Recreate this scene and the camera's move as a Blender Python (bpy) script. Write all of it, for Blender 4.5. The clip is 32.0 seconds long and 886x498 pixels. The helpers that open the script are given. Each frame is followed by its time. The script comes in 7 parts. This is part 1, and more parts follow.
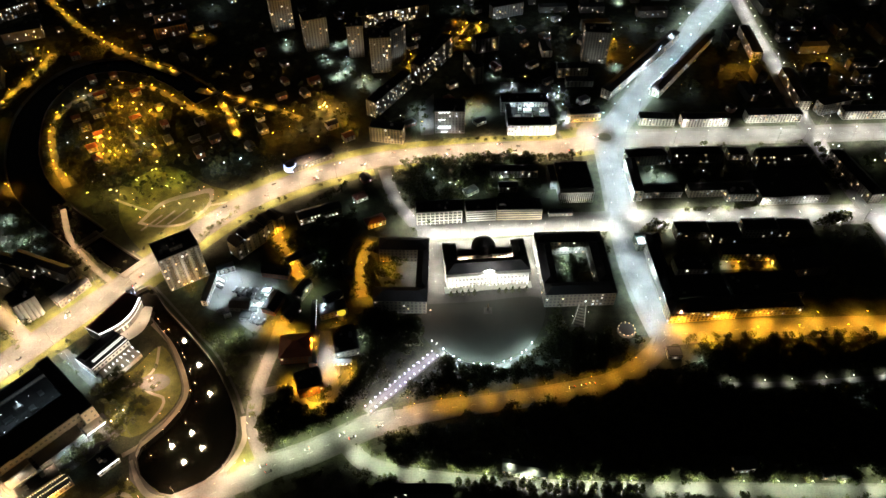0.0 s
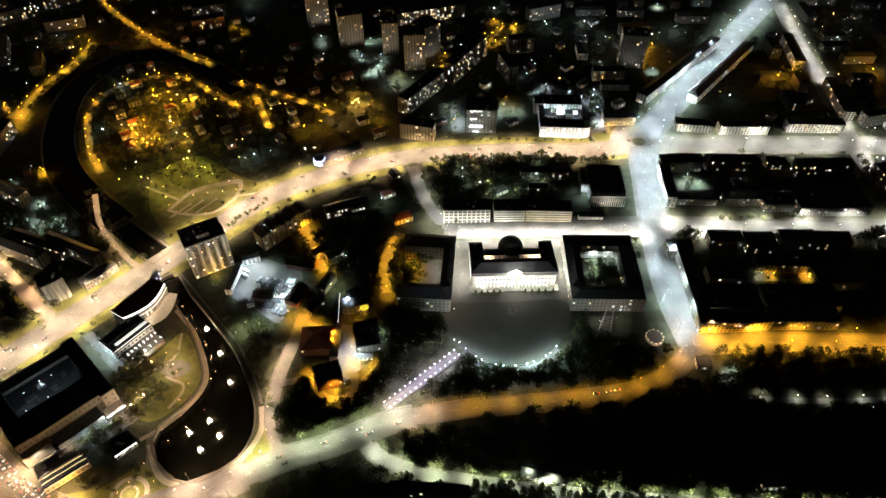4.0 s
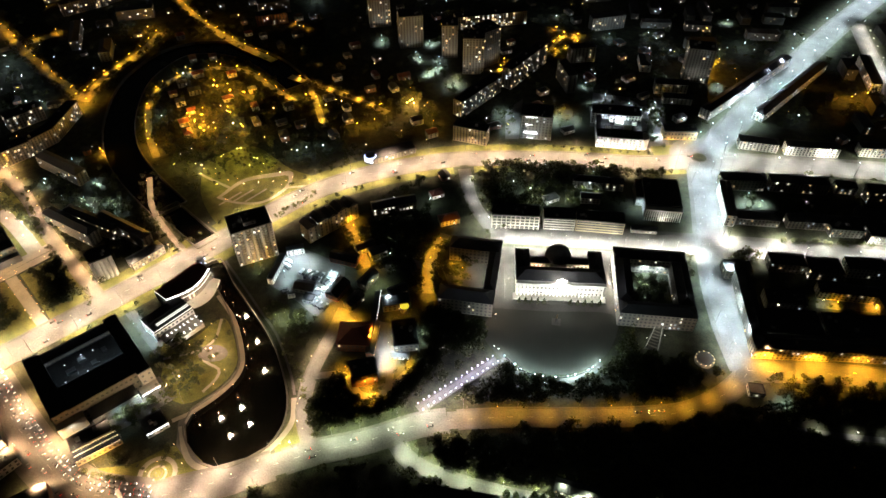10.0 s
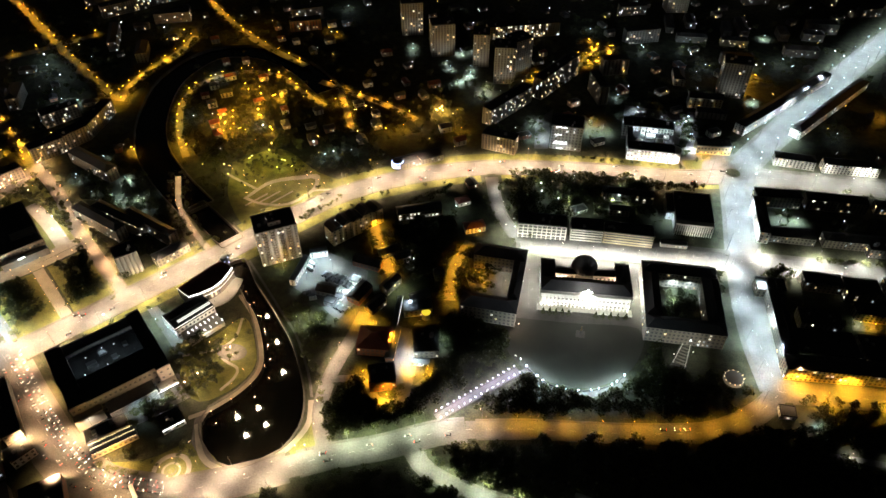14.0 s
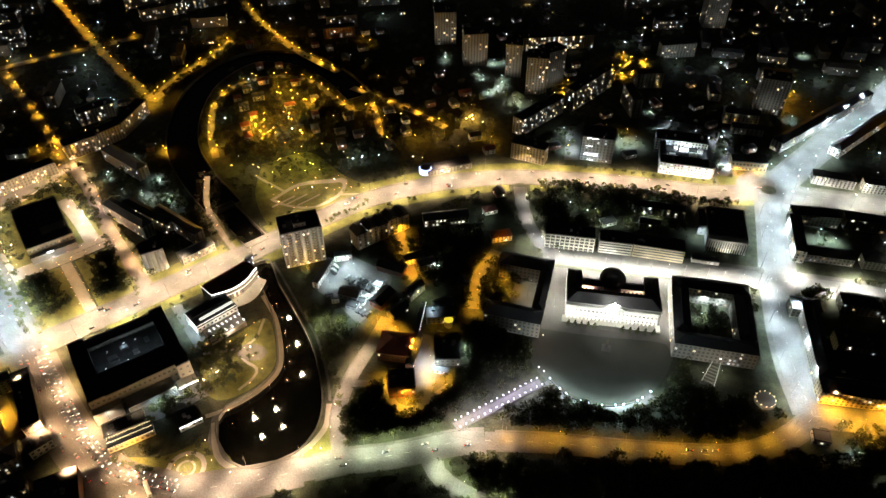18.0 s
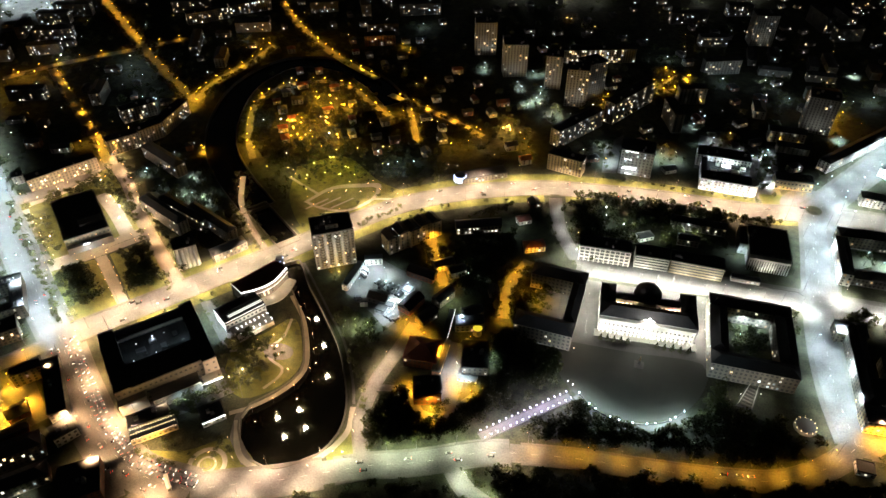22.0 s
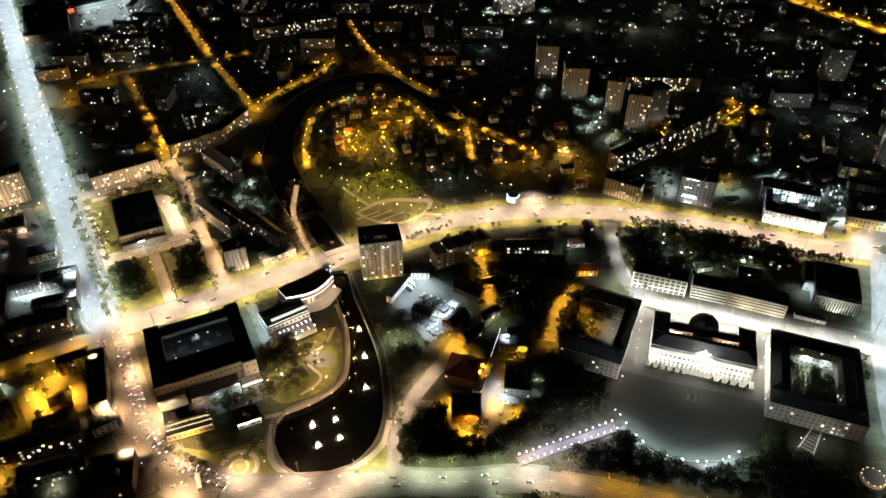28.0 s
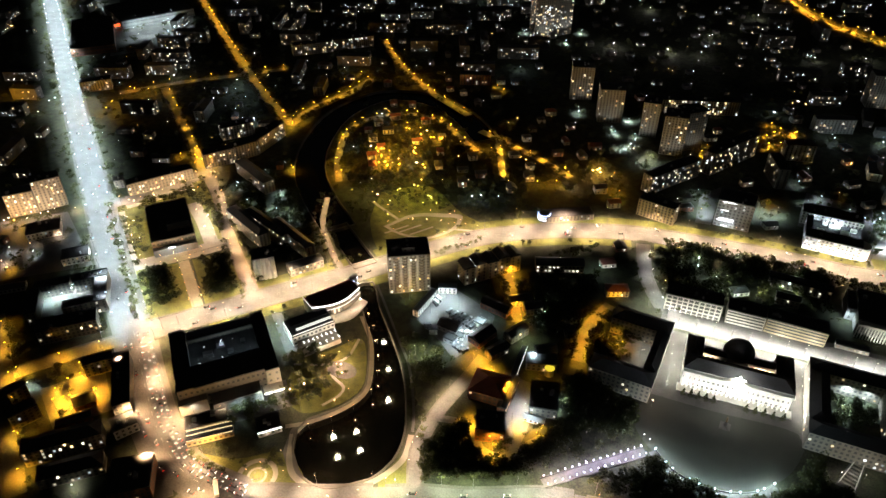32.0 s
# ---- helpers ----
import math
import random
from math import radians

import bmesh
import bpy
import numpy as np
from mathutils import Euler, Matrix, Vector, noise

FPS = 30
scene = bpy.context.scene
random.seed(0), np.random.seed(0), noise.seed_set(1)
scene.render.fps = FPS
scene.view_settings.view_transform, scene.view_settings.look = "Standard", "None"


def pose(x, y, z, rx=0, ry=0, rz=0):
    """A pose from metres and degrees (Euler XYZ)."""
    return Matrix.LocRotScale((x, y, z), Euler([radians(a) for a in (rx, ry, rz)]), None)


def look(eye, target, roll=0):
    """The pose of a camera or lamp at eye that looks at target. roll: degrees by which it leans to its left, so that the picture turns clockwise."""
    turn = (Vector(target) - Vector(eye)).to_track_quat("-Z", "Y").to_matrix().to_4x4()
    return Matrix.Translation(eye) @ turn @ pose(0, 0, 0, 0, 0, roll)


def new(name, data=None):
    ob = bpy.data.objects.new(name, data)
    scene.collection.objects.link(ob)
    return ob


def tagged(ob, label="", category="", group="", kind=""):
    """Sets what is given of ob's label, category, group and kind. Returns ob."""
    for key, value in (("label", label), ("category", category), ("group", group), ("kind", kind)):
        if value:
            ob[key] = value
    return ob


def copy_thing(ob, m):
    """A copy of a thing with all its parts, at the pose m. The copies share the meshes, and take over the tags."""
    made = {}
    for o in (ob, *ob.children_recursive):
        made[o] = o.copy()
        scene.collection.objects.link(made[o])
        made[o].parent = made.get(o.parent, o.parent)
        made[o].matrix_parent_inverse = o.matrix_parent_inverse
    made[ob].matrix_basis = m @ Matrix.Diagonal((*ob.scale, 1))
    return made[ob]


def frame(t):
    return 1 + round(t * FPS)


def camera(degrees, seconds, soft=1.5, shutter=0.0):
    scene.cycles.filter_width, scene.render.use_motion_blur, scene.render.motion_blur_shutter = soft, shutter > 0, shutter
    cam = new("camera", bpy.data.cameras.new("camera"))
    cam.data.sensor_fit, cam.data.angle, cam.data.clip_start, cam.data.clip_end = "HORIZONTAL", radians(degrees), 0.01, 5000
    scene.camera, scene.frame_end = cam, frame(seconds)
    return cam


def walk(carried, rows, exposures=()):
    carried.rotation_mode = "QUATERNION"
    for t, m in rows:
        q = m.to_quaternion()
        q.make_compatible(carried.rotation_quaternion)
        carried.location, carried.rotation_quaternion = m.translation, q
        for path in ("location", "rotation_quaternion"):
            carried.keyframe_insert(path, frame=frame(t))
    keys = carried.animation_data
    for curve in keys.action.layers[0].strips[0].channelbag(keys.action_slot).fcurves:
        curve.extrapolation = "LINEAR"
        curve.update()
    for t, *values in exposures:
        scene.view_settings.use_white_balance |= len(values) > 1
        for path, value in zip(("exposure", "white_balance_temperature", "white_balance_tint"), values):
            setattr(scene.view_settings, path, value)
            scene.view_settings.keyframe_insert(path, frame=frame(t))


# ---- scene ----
cam = camera(66.1, 32.0, soft=1.5)
ROWS = [
    (0, 0, 0, 450, 0, -45.774, 0.112),
    (1, -0.02, 0.29, 447.29, 0.66, -45.635, 0.145),
    (2, 0.38, 0.21, 444.53, 1.429, -45.497, 0.107),
    (3, 0.39, 0.59, 442.01, 2.301, -45.402, 0.102),
    (3.5, 0.63, 0.56, 440.64, 2.766, -45.324, 0.083),
    (5.5, 0.64, 1.37, 436.24, 4.626, -45.168, 0.127),
    (6, 0.67, 1.53, 434.97, 5.09, -45.117, 0.11),
    (7, 0.95, 1.81, 432.15, 6.043, -44.962, 0.125),
    (8, 1.46, 2.1, 429.4, 7.034, -44.765, 0.033),
    (9, 1.29, 2.56, 427.22, 7.931, -44.495, 0.062),
    (10, 1.59, 2.85, 424.26, 8.738, -44.167, 0.043),
    (11, 1.94, 2.86, 421.63, 9.552, -43.834, 0.018),
    (12, 1.74, 3.5, 419.12, 10.282, -43.556, 0.03),
    (13, 2.15, 3.58, 416.3, 10.995, -43.209, 0.013),
    (14, 2.55, 3.74, 414.13, 11.696, -42.927, -0.036),
    (14.5, 2.46, 4.24, 412.78, 12.027, -42.79, -0.038),
    (16.5, 2.57, 4.6, 407.87, 13.388, -42.164, -0.051),
    (17, 2.83, 4.83, 406.91, 13.8, -42.023, -0.054),
    (18, 3.11, 5.16, 404.27, 14.665, -41.69, -0.081),
    (19, 2.85, 5.28, 401.74, 15.509, -41.374, -0.024),
    (20, 2.81, 5.71, 399.04, 16.413, -41.05, -0.048),
    (21, 2.64, 5.69, 396.54, 17.278, -40.709, -0.021),
    (22, 2.77, 5.97, 393.64, 18.178, -40.358, -0.04),
    (23, 3.03, 6.46, 391.14, 19.128, -40.054, -0.071),
    (24, 2.93, 6.68, 388.25, 20.049, -39.723, -0.061),
    (25, 3.39, 6.93, 386.35, 21.012, -39.364, -0.067),
    (25.5, 3.24, 7.2, 384.86, 21.458, -39.11, -0.064),
    (27.5, 3.42, 7.7, 379.62, 23.192, -38.156, -0.101),
    (28, 2.99, 7.76, 378.26, 23.528, -37.914, -0.056),
    (29, 3.09, 7.62, 375.75, 24.307, -37.397, -0.044),
    (30, 3.02, 7.89, 372.93, 25.061, -36.875, -0.035),
    (31, 3.34, 7.99, 370.16, 25.854, -36.351, -0.04),
    (32, 3.53, 8.46, 367.58, 26.624, -35.845, -0.064),
]
walk(cam, [(t, pose(x, y, z, 90 + pitch, 0, yaw) @ pose(0, 0, 0, 0, 0, roll)) for t, x, y, z, yaw, pitch, roll in ROWS])

# ---- night sky and exposure ----
scene.view_settings.exposure = 0.0
world = bpy.data.worlds.new("night_sky")
scene.world = world
world.use_nodes = True
world.node_tree.nodes["Background"].inputs["Color"].default_value = (0.36, 0.37, 0.34, 1)
world.node_tree.nodes["Background"].inputs["Strength"].default_value = 0.013

WARM, ORANGE, COOL, WHITE, GREENISH = (1.0, 0.70, 0.45), (1.0, 0.46, 0.03), (0.74, 0.92, 1.0), (0.98, 0.95, 0.84), (0.90, 1.0, 0.66)
AMBER = (1.0, 0.60, 0.29)


# ---- materials ----
def material(name, color, rough=0.85, scale=0.4, vary=0.35, fine=4.0, bump=0.0, metal=0.0, per_object=0.0, tint=None):
    """A procedural surface: blotches and grain at two scales, with a bump."""
    m = bpy.data.materials.new(name)
    m.use_nodes = True
    n, l = m.node_tree.nodes, m.node_tree.links
    b = n["Principled BSDF"]
    b.inputs["Roughness"].default_value, b.inputs["Metallic"].default_value = rough, metal
    geo = n.new("ShaderNodeNewGeometry")
    big, small = n.new("ShaderNodeTexNoise"), n.new("ShaderNodeTexNoise")
    for node, s, d in ((big, scale, 4), (small, fine, 3)):
        node.inputs["Scale"].default_value, node.inputs["Detail"].default_value = s, d
        l.new(geo.outputs["Position"], node.inputs["Vector"])
    add = n.new("ShaderNodeMath")
    add.operation = "ADD"
    l.new(big.outputs["Fac"], add.inputs[0])
    l.new(small.outputs["Fac"], add.inputs[1])
    last = add.outputs[0]
    if per_object:
        info, mul, more = n.new("ShaderNodeObjectInfo"), n.new("ShaderNodeMath"), n.new("ShaderNodeMath")
        mul.operation, more.operation = "MULTIPLY", "ADD"
        mul.inputs[1].default_value = per_object
        l.new(info.outputs["Random"], mul.inputs[0])
        l.new(mul.outputs[0], more.inputs[0])
        l.new(last, more.inputs[1])
        last = more.outputs[0]
    ramp = n.new("ShaderNodeMapRange")
    ramp.inputs["From Min"].default_value, ramp.inputs["From Max"].default_value = 0.65, 1.35 + per_object
    l.new(last, ramp.inputs["Value"])
    mix = n.new("ShaderNodeMix")
    mix.data_type = "RGBA"
    other = tint or [c * (1 + vary) for c in color]
    mix.inputs["A"].default_value = (*[c * (1 - vary) for c in color], 1)
    mix.inputs["B"].default_value = (*other, 1)
    l.new(ramp.outputs["Result"], mix.inputs["Factor"])
    l.new(mix.outputs["Result"], b.inputs["Base Color"])
    if bump:
        bp = n.new("ShaderNodeBump")
        bp.inputs["Strength"].default_value, bp.inputs["Distance"].default_value = bump, 0.05
        l.new(small.outputs["Fac"], bp.inputs["Height"])
        l.new(bp.outputs["Normal"], b.inputs["Normal"])
    return m


def glow(name, color, strength, spread=0.0, quiet=True, island=False):
    """What gives off light itself; spread varies it from object to object."""
    m = bpy.data.materials.new(name)
    m.use_nodes = True
    n, l = m.node_tree.nodes, m.node_tree.links
    b = n["Principled BSDF"]
    b.inputs["Base Color"].default_value = (*[c * 0.5 for c in color], 1)
    b.inputs["Emission Color"].default_value = (*color, 1)
    b.inputs["Emission Strength"].default_value = strength
    m.cycles.emission_sampling = "NONE" if quiet else "AUTO"
    if spread:
        info = n.new("ShaderNodeNewGeometry" if island else "ShaderNodeObjectInfo")
        curve, mr = n.new("ShaderNodeMath"), n.new("ShaderNodeMapRange")
        curve.operation, curve.inputs[1].default_value = "POWER", 2.5
        mr.inputs["To Min"].default_value, mr.inputs["To Max"].default_value = strength * (1 - spread), strength * (1 + 2 * spread)
        l.new(info.outputs["Random Per Island" if island else "Random"], curve.inputs[0])
        l.new(curve.outputs[0], mr.inputs["Value"])
        l.new(mr.outputs["Result"], b.inputs["Emission Strength"])
    return m


M = dict(
    earth=material("dark_soil_and_grass", (0.030, 0.034, 0.016), 0.95, 0.14, 0.85, 0.9, 0.4),
    grass=material("lawn_grass", (0.085, 0.090, 0.018), 0.95, 0.12, 0.6, 1.2, 0.5),
    asphalt=material("asphalt", (0.082, 0.081, 0.079), 0.75, 0.07, 0.5, 0.9, 0.2),
    paving=material("paving_slabs", (0.080, 0.077, 0.070), 0.85, 0.1, 0.4, 1.2, 0.2),
    square=material("granite_setts", (0.037, 0.038, 0.028), 0.8, 0.05, 0.2, 2.0, 0.2),
    path=material("pale_path_gravel", (0.21, 0.195, 0.165), 0.9, 0.15, 0.25, 1.5, 0.2),
    paint=material("road_paint", (0.30, 0.30, 0.29), 0.7, 0.5, 0.15, 4),
    water=material("dark_river_water", (0.005, 0.0045, 0.003), 0.08, 0.05, 0.3, 0.5, 0.15),
    quay=material("quay_stone", (0.085, 0.08, 0.07), 0.85, 0.2, 0.3, 2, 0.3),
    roof=material("dark_bitumen_roof", (0.045, 0.045, 0.047), 0.9, 0.08, 0.45, 1.0, 0.2, per_object=0.5),
    tin=material("sheet_metal_roof", (0.075, 0.08, 0.085), 0.5, 0.1, 0.4, 1.0, 0.1, per_object=0.6),
    redroof=material("rust_red_roof", (0.16, 0.055, 0.04), 0.7, 0.1, 0.4, 1.0, 0.1, per_object=0.4),
    # pale plaster with the dark of unlit districts put into its colour
    dim=material("plaster_shaded_far", (0.12, 0.115, 0.105), 0.9, 0.12, 0.5, 1.5, 0.1),
    plaster=material("pale_plaster", (0.28, 0.255, 0.21), 0.9, 0.15, 0.25, 1.5, 0.1, per_object=0.7),
    white=material("white_stucco", (0.72, 0.70, 0.64), 0.85, 0.15, 0.12, 1.5, 0.1),
    grey=material("grey_concrete_panels", (0.27, 0.27, 0.26), 0.9, 0.15, 0.25, 1.5, 0.1, per_object=0.6),
    brick=material("brick_wall", (0.26, 0.13, 0.085), 0.9, 0.2, 0.3, 2.0, 0.2, per_object=0.5),
    cream=material("cream_stucco", (0.52, 0.44, 0.28), 0.9, 0.15, 0.2, 1.5, 0.1),
    steel=material("painted_steel", (0.12, 0.12, 0.12), 0.45, 1, 0.2, 6, 0, 0.6),
    glass=material("dark_window_glass", (0.085, 0.085, 0.08), 0.5, 1, 0.2, 3, per_object=0.4),
    frame=material("window_frame_paint", (0.55, 0.54, 0.5), 0.6, 1, 0.15, 4),
    leaf=material("leaves", (0.046, 0.052, 0.015), 0.9, 0.3, 0.5, 2.0, 0.3, per_object=0.6),
    bark=material("bark", (0.09, 0.065, 0.045), 0.95, 1, 0.3, 5, 0.4),
    bronze=material("bronze", (0.14, 0.10, 0.05), 0.4, 1, 0.3, 5, 0.1, 0.8),
    rubber=material("tyre_rubber", (0.02, 0.02, 0.02), 0.9, 2, 0.2, 8),
    black_car=material("black_car_paint", (0.02, 0.02, 0.022), 0.25, 1, 0.3, 3, 0, 0.2),
    car=material("car_paint", (0.18, 0.18, 0.19), 0.3, 1, 0.7, 3, 0, 0.3, per_object=1.0, tint=(0.7, 0.7, 0.72)),
)
LIT = [glow("window_light_white", (1.0, 0.90, 0.70), 1.5, 0.85), glow("window_light_warm", (1.0, 0.72, 0.36), 1.4, 0.85),
       glow("window_light_cool", (0.80, 0.92, 1.0), 1.5, 0.85)]
FAR_LIT = [glow("far_window_white", (1.0, 0.90, 0.70), 1.9, 0.92, True, True), glow("far_window_warm", (1.0, 0.70, 0.34), 2.2, 0.92, True, True), glow("far_window_cool", (0.80, 0.92, 1.0), 1.9, 0.92, True, True)]
BULB = {c: glow("lamp_lens_" + n, c, s) for n, c, s in (("warm", WARM, 7), ("amber", AMBER, 7), ("orange", ORANGE, 14), ("cool", COOL, 7), ("white", WHITE, 7), ("greenish", GREENISH, 7))}
HEAD_GLOW, TAIL_GLOW = glow("headlight", (1.0, 0.95, 0.85), 26), glow("tail_light", (1.0, 0.05, 0.03), 4)


# ---- builders ----
def mesh_of(name, bm, *mats):
    me = bpy.data.meshes.new(name)
    bm.to_mesh(me)
    bm.free()
    for m in mats:
        me.materials.append(m)
    return me


def part(name, bm, m, parent, label="", kind=""):
    """One mesh object under a thing or a part."""
    ob = new(name, mesh_of(name, bm, m) if isinstance(bm, bmesh.types.BMesh) else bm)
    ob.parent = parent
    return tagged(ob, label, kind=kind)


def thing(name, label, category, x=0.0, y=0.0, z=0.0, turn=0.0, group=""):
    ob = new(name)
    ob.matrix_basis = pose(x, y, z, 0, 0, turn)
    ob.empty_display_size = 0.5
    return tagged(ob, label, category, group)


def structure(name, bm, m, label="", category=""):
    return tagged(new(name, mesh_of(name, bm, m)), label, category, kind="structure")


def box(bm, x0, y0, z0, x1, y1, z1):
    v = [bm.verts.new(p) for p in ((x0, y0, z0), (x1, y0, z0), (x1, y1, z0), (x0, y1, z0), (x0, y0, z1), (x1, y0, z1), (x1, y1, z1), (x0, y1, z1))]
    for f in ((3, 2, 1, 0), (4, 5, 6, 7), (0, 1, 5, 4), (1, 2, 6, 5), (2, 3, 7, 6), (3, 0, 4, 7)):
        bm.faces.new([v[i] for i in f])
    return bm


def prism(bm, pts, z0, z1, cap=True):
    """An upright prism over a counter-clockwise outline."""
    lo, hi = [bm.verts.new((x, y, z0)) for x, y in pts], [bm.verts.new((x, y, z1)) for x, y in pts]
    k = len(pts)
    for i in range(k):
        bm.faces.new((lo[i], lo[(i + 1) % k], hi[(i + 1) % k], hi[i]))
    if cap:
        bm.faces.new(hi)
        bm.faces.new(lo[::-1])
    return bm


def tube(bm, x, y, z0, z1, r0, r1, n=8):
    a, b = [[bm.verts.new((x + r * math.cos(math.tau * i / n), y + r * math.sin(math.tau * i / n), z)) for i in range(n)] for r, z in ((r0, z0), (r1, z1))]
    for i in range(n):
        bm.faces.new((a[i], a[(i + 1) % n], b[(i + 1) % n], b[i]))
    bm.faces.new(b)
    bm.faces.new(a[::-1])
    return bm


def B():
    return bmesh.new()


# what stands where, in cells of 2.5 m, so that nothing grows into anything else
CELL, X0, Y0, NX, NY = 2.5, -1700.0, -100.0, 1240, 860
TAKEN = np.zeros((NX, NY), bool)


def take(x, y, r):
    i0, i1 = int((x - r - X0) / CELL), int((x + r - X0) / CELL) + 1
    j0, j1 = int((y - r - Y0) / CELL), int((y + r - Y0) / CELL) + 1
    TAKEN[max(i0, 0):max(i1, 0), max(j0, 0):max(j1, 0)] = True


def free(x, y, r=0.0):
    i0, i1 = int((x - r - X0) / CELL), int((x + r - X0) / CELL) + 1
    j0, j1 = int((y - r - Y0) / CELL), int((y + r - Y0) / CELL) + 1
    return i0 >= 0 and j0 >= 0 and i1 <= NX and j1 <= NY and not TAKEN[i0:i1, j0:j1].any()


def smooth_line(pts, step=8.0):
    """A Catmull-Rom line through the points, in even steps."""
    p = [Vector((a[0], a[1])) for a in pts]
    p = [p[0] * 2 - p[1]] + p + [p[-1] * 2 - p[-2]]
    out = []
    for i in range(1, len(p) - 2):
        n = max(1, round((p[i + 1] - p[i]).length / step))
        for k in range(n):
            s = k / n
            out.append(0.5 * (2 * p[i] + (p[i + 1] - p[i - 1]) * s + (2 * p[i - 1] - 5 * p[i] + 4 * p[i + 1] - p[i + 2]) * s * s
                              + (3 * p[i] - p[i - 1] - 3 * p[i + 1] + p[i + 2]) * s ** 3))
    return out + [p[-2]]


def sides(line):
    """The unit normal, to the left, at each point of a line."""
    out = []
    for i, q in enumerate(line):
        d = (line[min(i + 1, len(line) - 1)] - line[max(i - 1, 0)]).normalized()
        out.append(Vector((-d.y, d.x)))
    return out


def ribbon(bm, line, a, b, z, skip=None, thick=0.0):
    """A strip along a line, from a to b metres to its left."""
    nor = sides(line)
    for i in range(len(line) - 1):
        if skip and skip((line[i] + line[i + 1]) / 2 + (nor[i] + nor[i + 1]) * (a + b) / 4):
            continue
        c = [line[i] + nor[i] * a, line[i + 1] + nor[i + 1] * a, line[i + 1] + nor[i + 1] * b, line[i] + nor[i] * b]
        if b < a:
            c = c[::-1]
        if thick:
            prism(bm, [(q.x, q.y) for q in c], z - thick, z)
        else:
            bm.faces.new([bm.verts.new((q.x, q.y, z)) for q in c])
    return bm


# ---- river and ground ----
from mathutils.geometry import delaunay_2d_cdt

LAKE = [(-269.8, 378.8), (-247.5, 359.5), (-223, 330.4), (-204.4, 299.4), (-198.2, 281), (-204.8, 262), (-218.2, 244), (-219.5, 231), (-209.7, 215.5), (-193.9, 204.2),
        (-176.5, 203.8), (-164.5, 212.9), (-155, 222.2), (-149.3, 240.7), (-153.6, 264), (-168.7, 292.7), (-184.5, 315.7), (-210.5, 343.8), (-236, 369.2), (-256.6, 392.4)]
CANAL = [(-274.7, 410.4), (-334.1, 451.4)]
BEND = [(-328.9, 448.6), (-379, 487.3), (-422.8, 531.7), (-454.6, 591.9), (-472.6, 671), (-451.6, 741.3), (-392.3, 758.4), (-330.4, 732.4), (-276.5, 683.9)]
WATER_Z = -3.0


def closed(pts, n):
    """A smooth closed outline through the points."""
    line = smooth_line(list(pts) + [pts[0]], n)
    return line[:-1]


def inside(x, y, poly):
    hit = False
    for i in range(len(poly)):
        (xa, ya), (xb, yb) = poly[i - 1][:2], poly[i][:2]
        if (ya > y) != (yb > y) and x < (xb - xa) * (y - ya) / (yb - ya) + xa:
            hit = not hit
    return hit


lake = [Vector(p) for p in closed(LAKE, 9)]
bend_line = smooth_line(BEND, 20)
bend_n = sides(bend_line)
bend = [p + n * 17 for p, n in zip(bend_line, bend_n)][::-1] + [p - n * 17 for p, n in zip(bend_line, bend_n)]
c0, c1 = Vector(CANAL[0]), Vector(CANAL[1])
cn = Vector((-(c1 - c0).y, (c1 - c0).x)).normalized() * 11
canal = [c0 + cn, c1 + cn, c1 - cn, c0 - cn]
POOLS = [lake, canal, bend]

far = 4500.0
verts = [Vector(p) for p in ((-far, -far), (far, -far), (far, far), (-far, far))]
edges = [(0, 1), (1, 2), (2, 3), (3, 0)]
for pool in POOLS:
    k = len(verts)
    verts += pool
    edges += [(k + i, k + (i + 1) % len(pool)) for i in range(len(pool))]
co, _, faces, *_ = delaunay_2d_cdt(verts, edges, [], 1, 0.01)
bm = B()
vs = [bm.verts.new((p.x, p.y, 0)) for p in co]
for f in faces:
    c = sum((co[i] for i in f), Vector((0, 0))) / len(f)
    if not any(inside(c.x, c.y, pool) for pool in POOLS):
        bm.faces.new([vs[i] for i in f])
bmesh.ops.recalc_face_normals(bm, faces=bm.faces)
bm.faces.ensure_lookup_table()
if bm.faces[0].normal.z < 0:
    bmesh.ops.reverse_faces(bm, faces=bm.faces)
structure("ground", bm, M["earth"], "dark soil and rough grass between the city blocks", "ground")
for pool, name, label in ((lake, "pond", "dark still water of a dammed river"), (canal, "canal", "dark walled canal under the avenue"), (bend, "river", "unlit river bend round a hill")):
    bm = B()
    bm.faces.new([bm.verts.new((p.x, p.y, WATER_Z)) for p in pool])
    bm.normal_update()
    bm.faces.ensure_lookup_table()
    if bm.faces[0].normal.z < 0:
        bmesh.ops.reverse_faces(bm, faces=bm.faces)
    tagged(new("water_" + name, mesh_of("water", bm, M["water"])), label, "water", kind="structure")
    bm = B()
    for i, p in enumerate(pool):
        q = pool[(i + 1) % len(pool)]
        d = (q - p).normalized()
        n = Vector((-d.y, d.x)) * 0.6
        prism(bm, [(p - n).to_tuple(), (q - n).to_tuple(), (q + n).to_tuple(), (p + n).to_tuple()], WATER_Z - 1, 0.55)
    structure("quay_wall_" + name, bm, M["quay"], "stone quay wall along the water", "quay wall")
    for p in pool:
        take(p.x, p.y, 3)
for i in range(NX):
    for j in range(NY):
        x, y = X0 + (i + 0.5) * CELL, Y0 + (j + 0.5) * CELL
        if -700 < x < 100 and 100 < y < 1300 and any(inside(x, y, pool) for pool in POOLS):
            TAKEN[i, j] = True

# ---- street lamps ----
LAMPS = {}


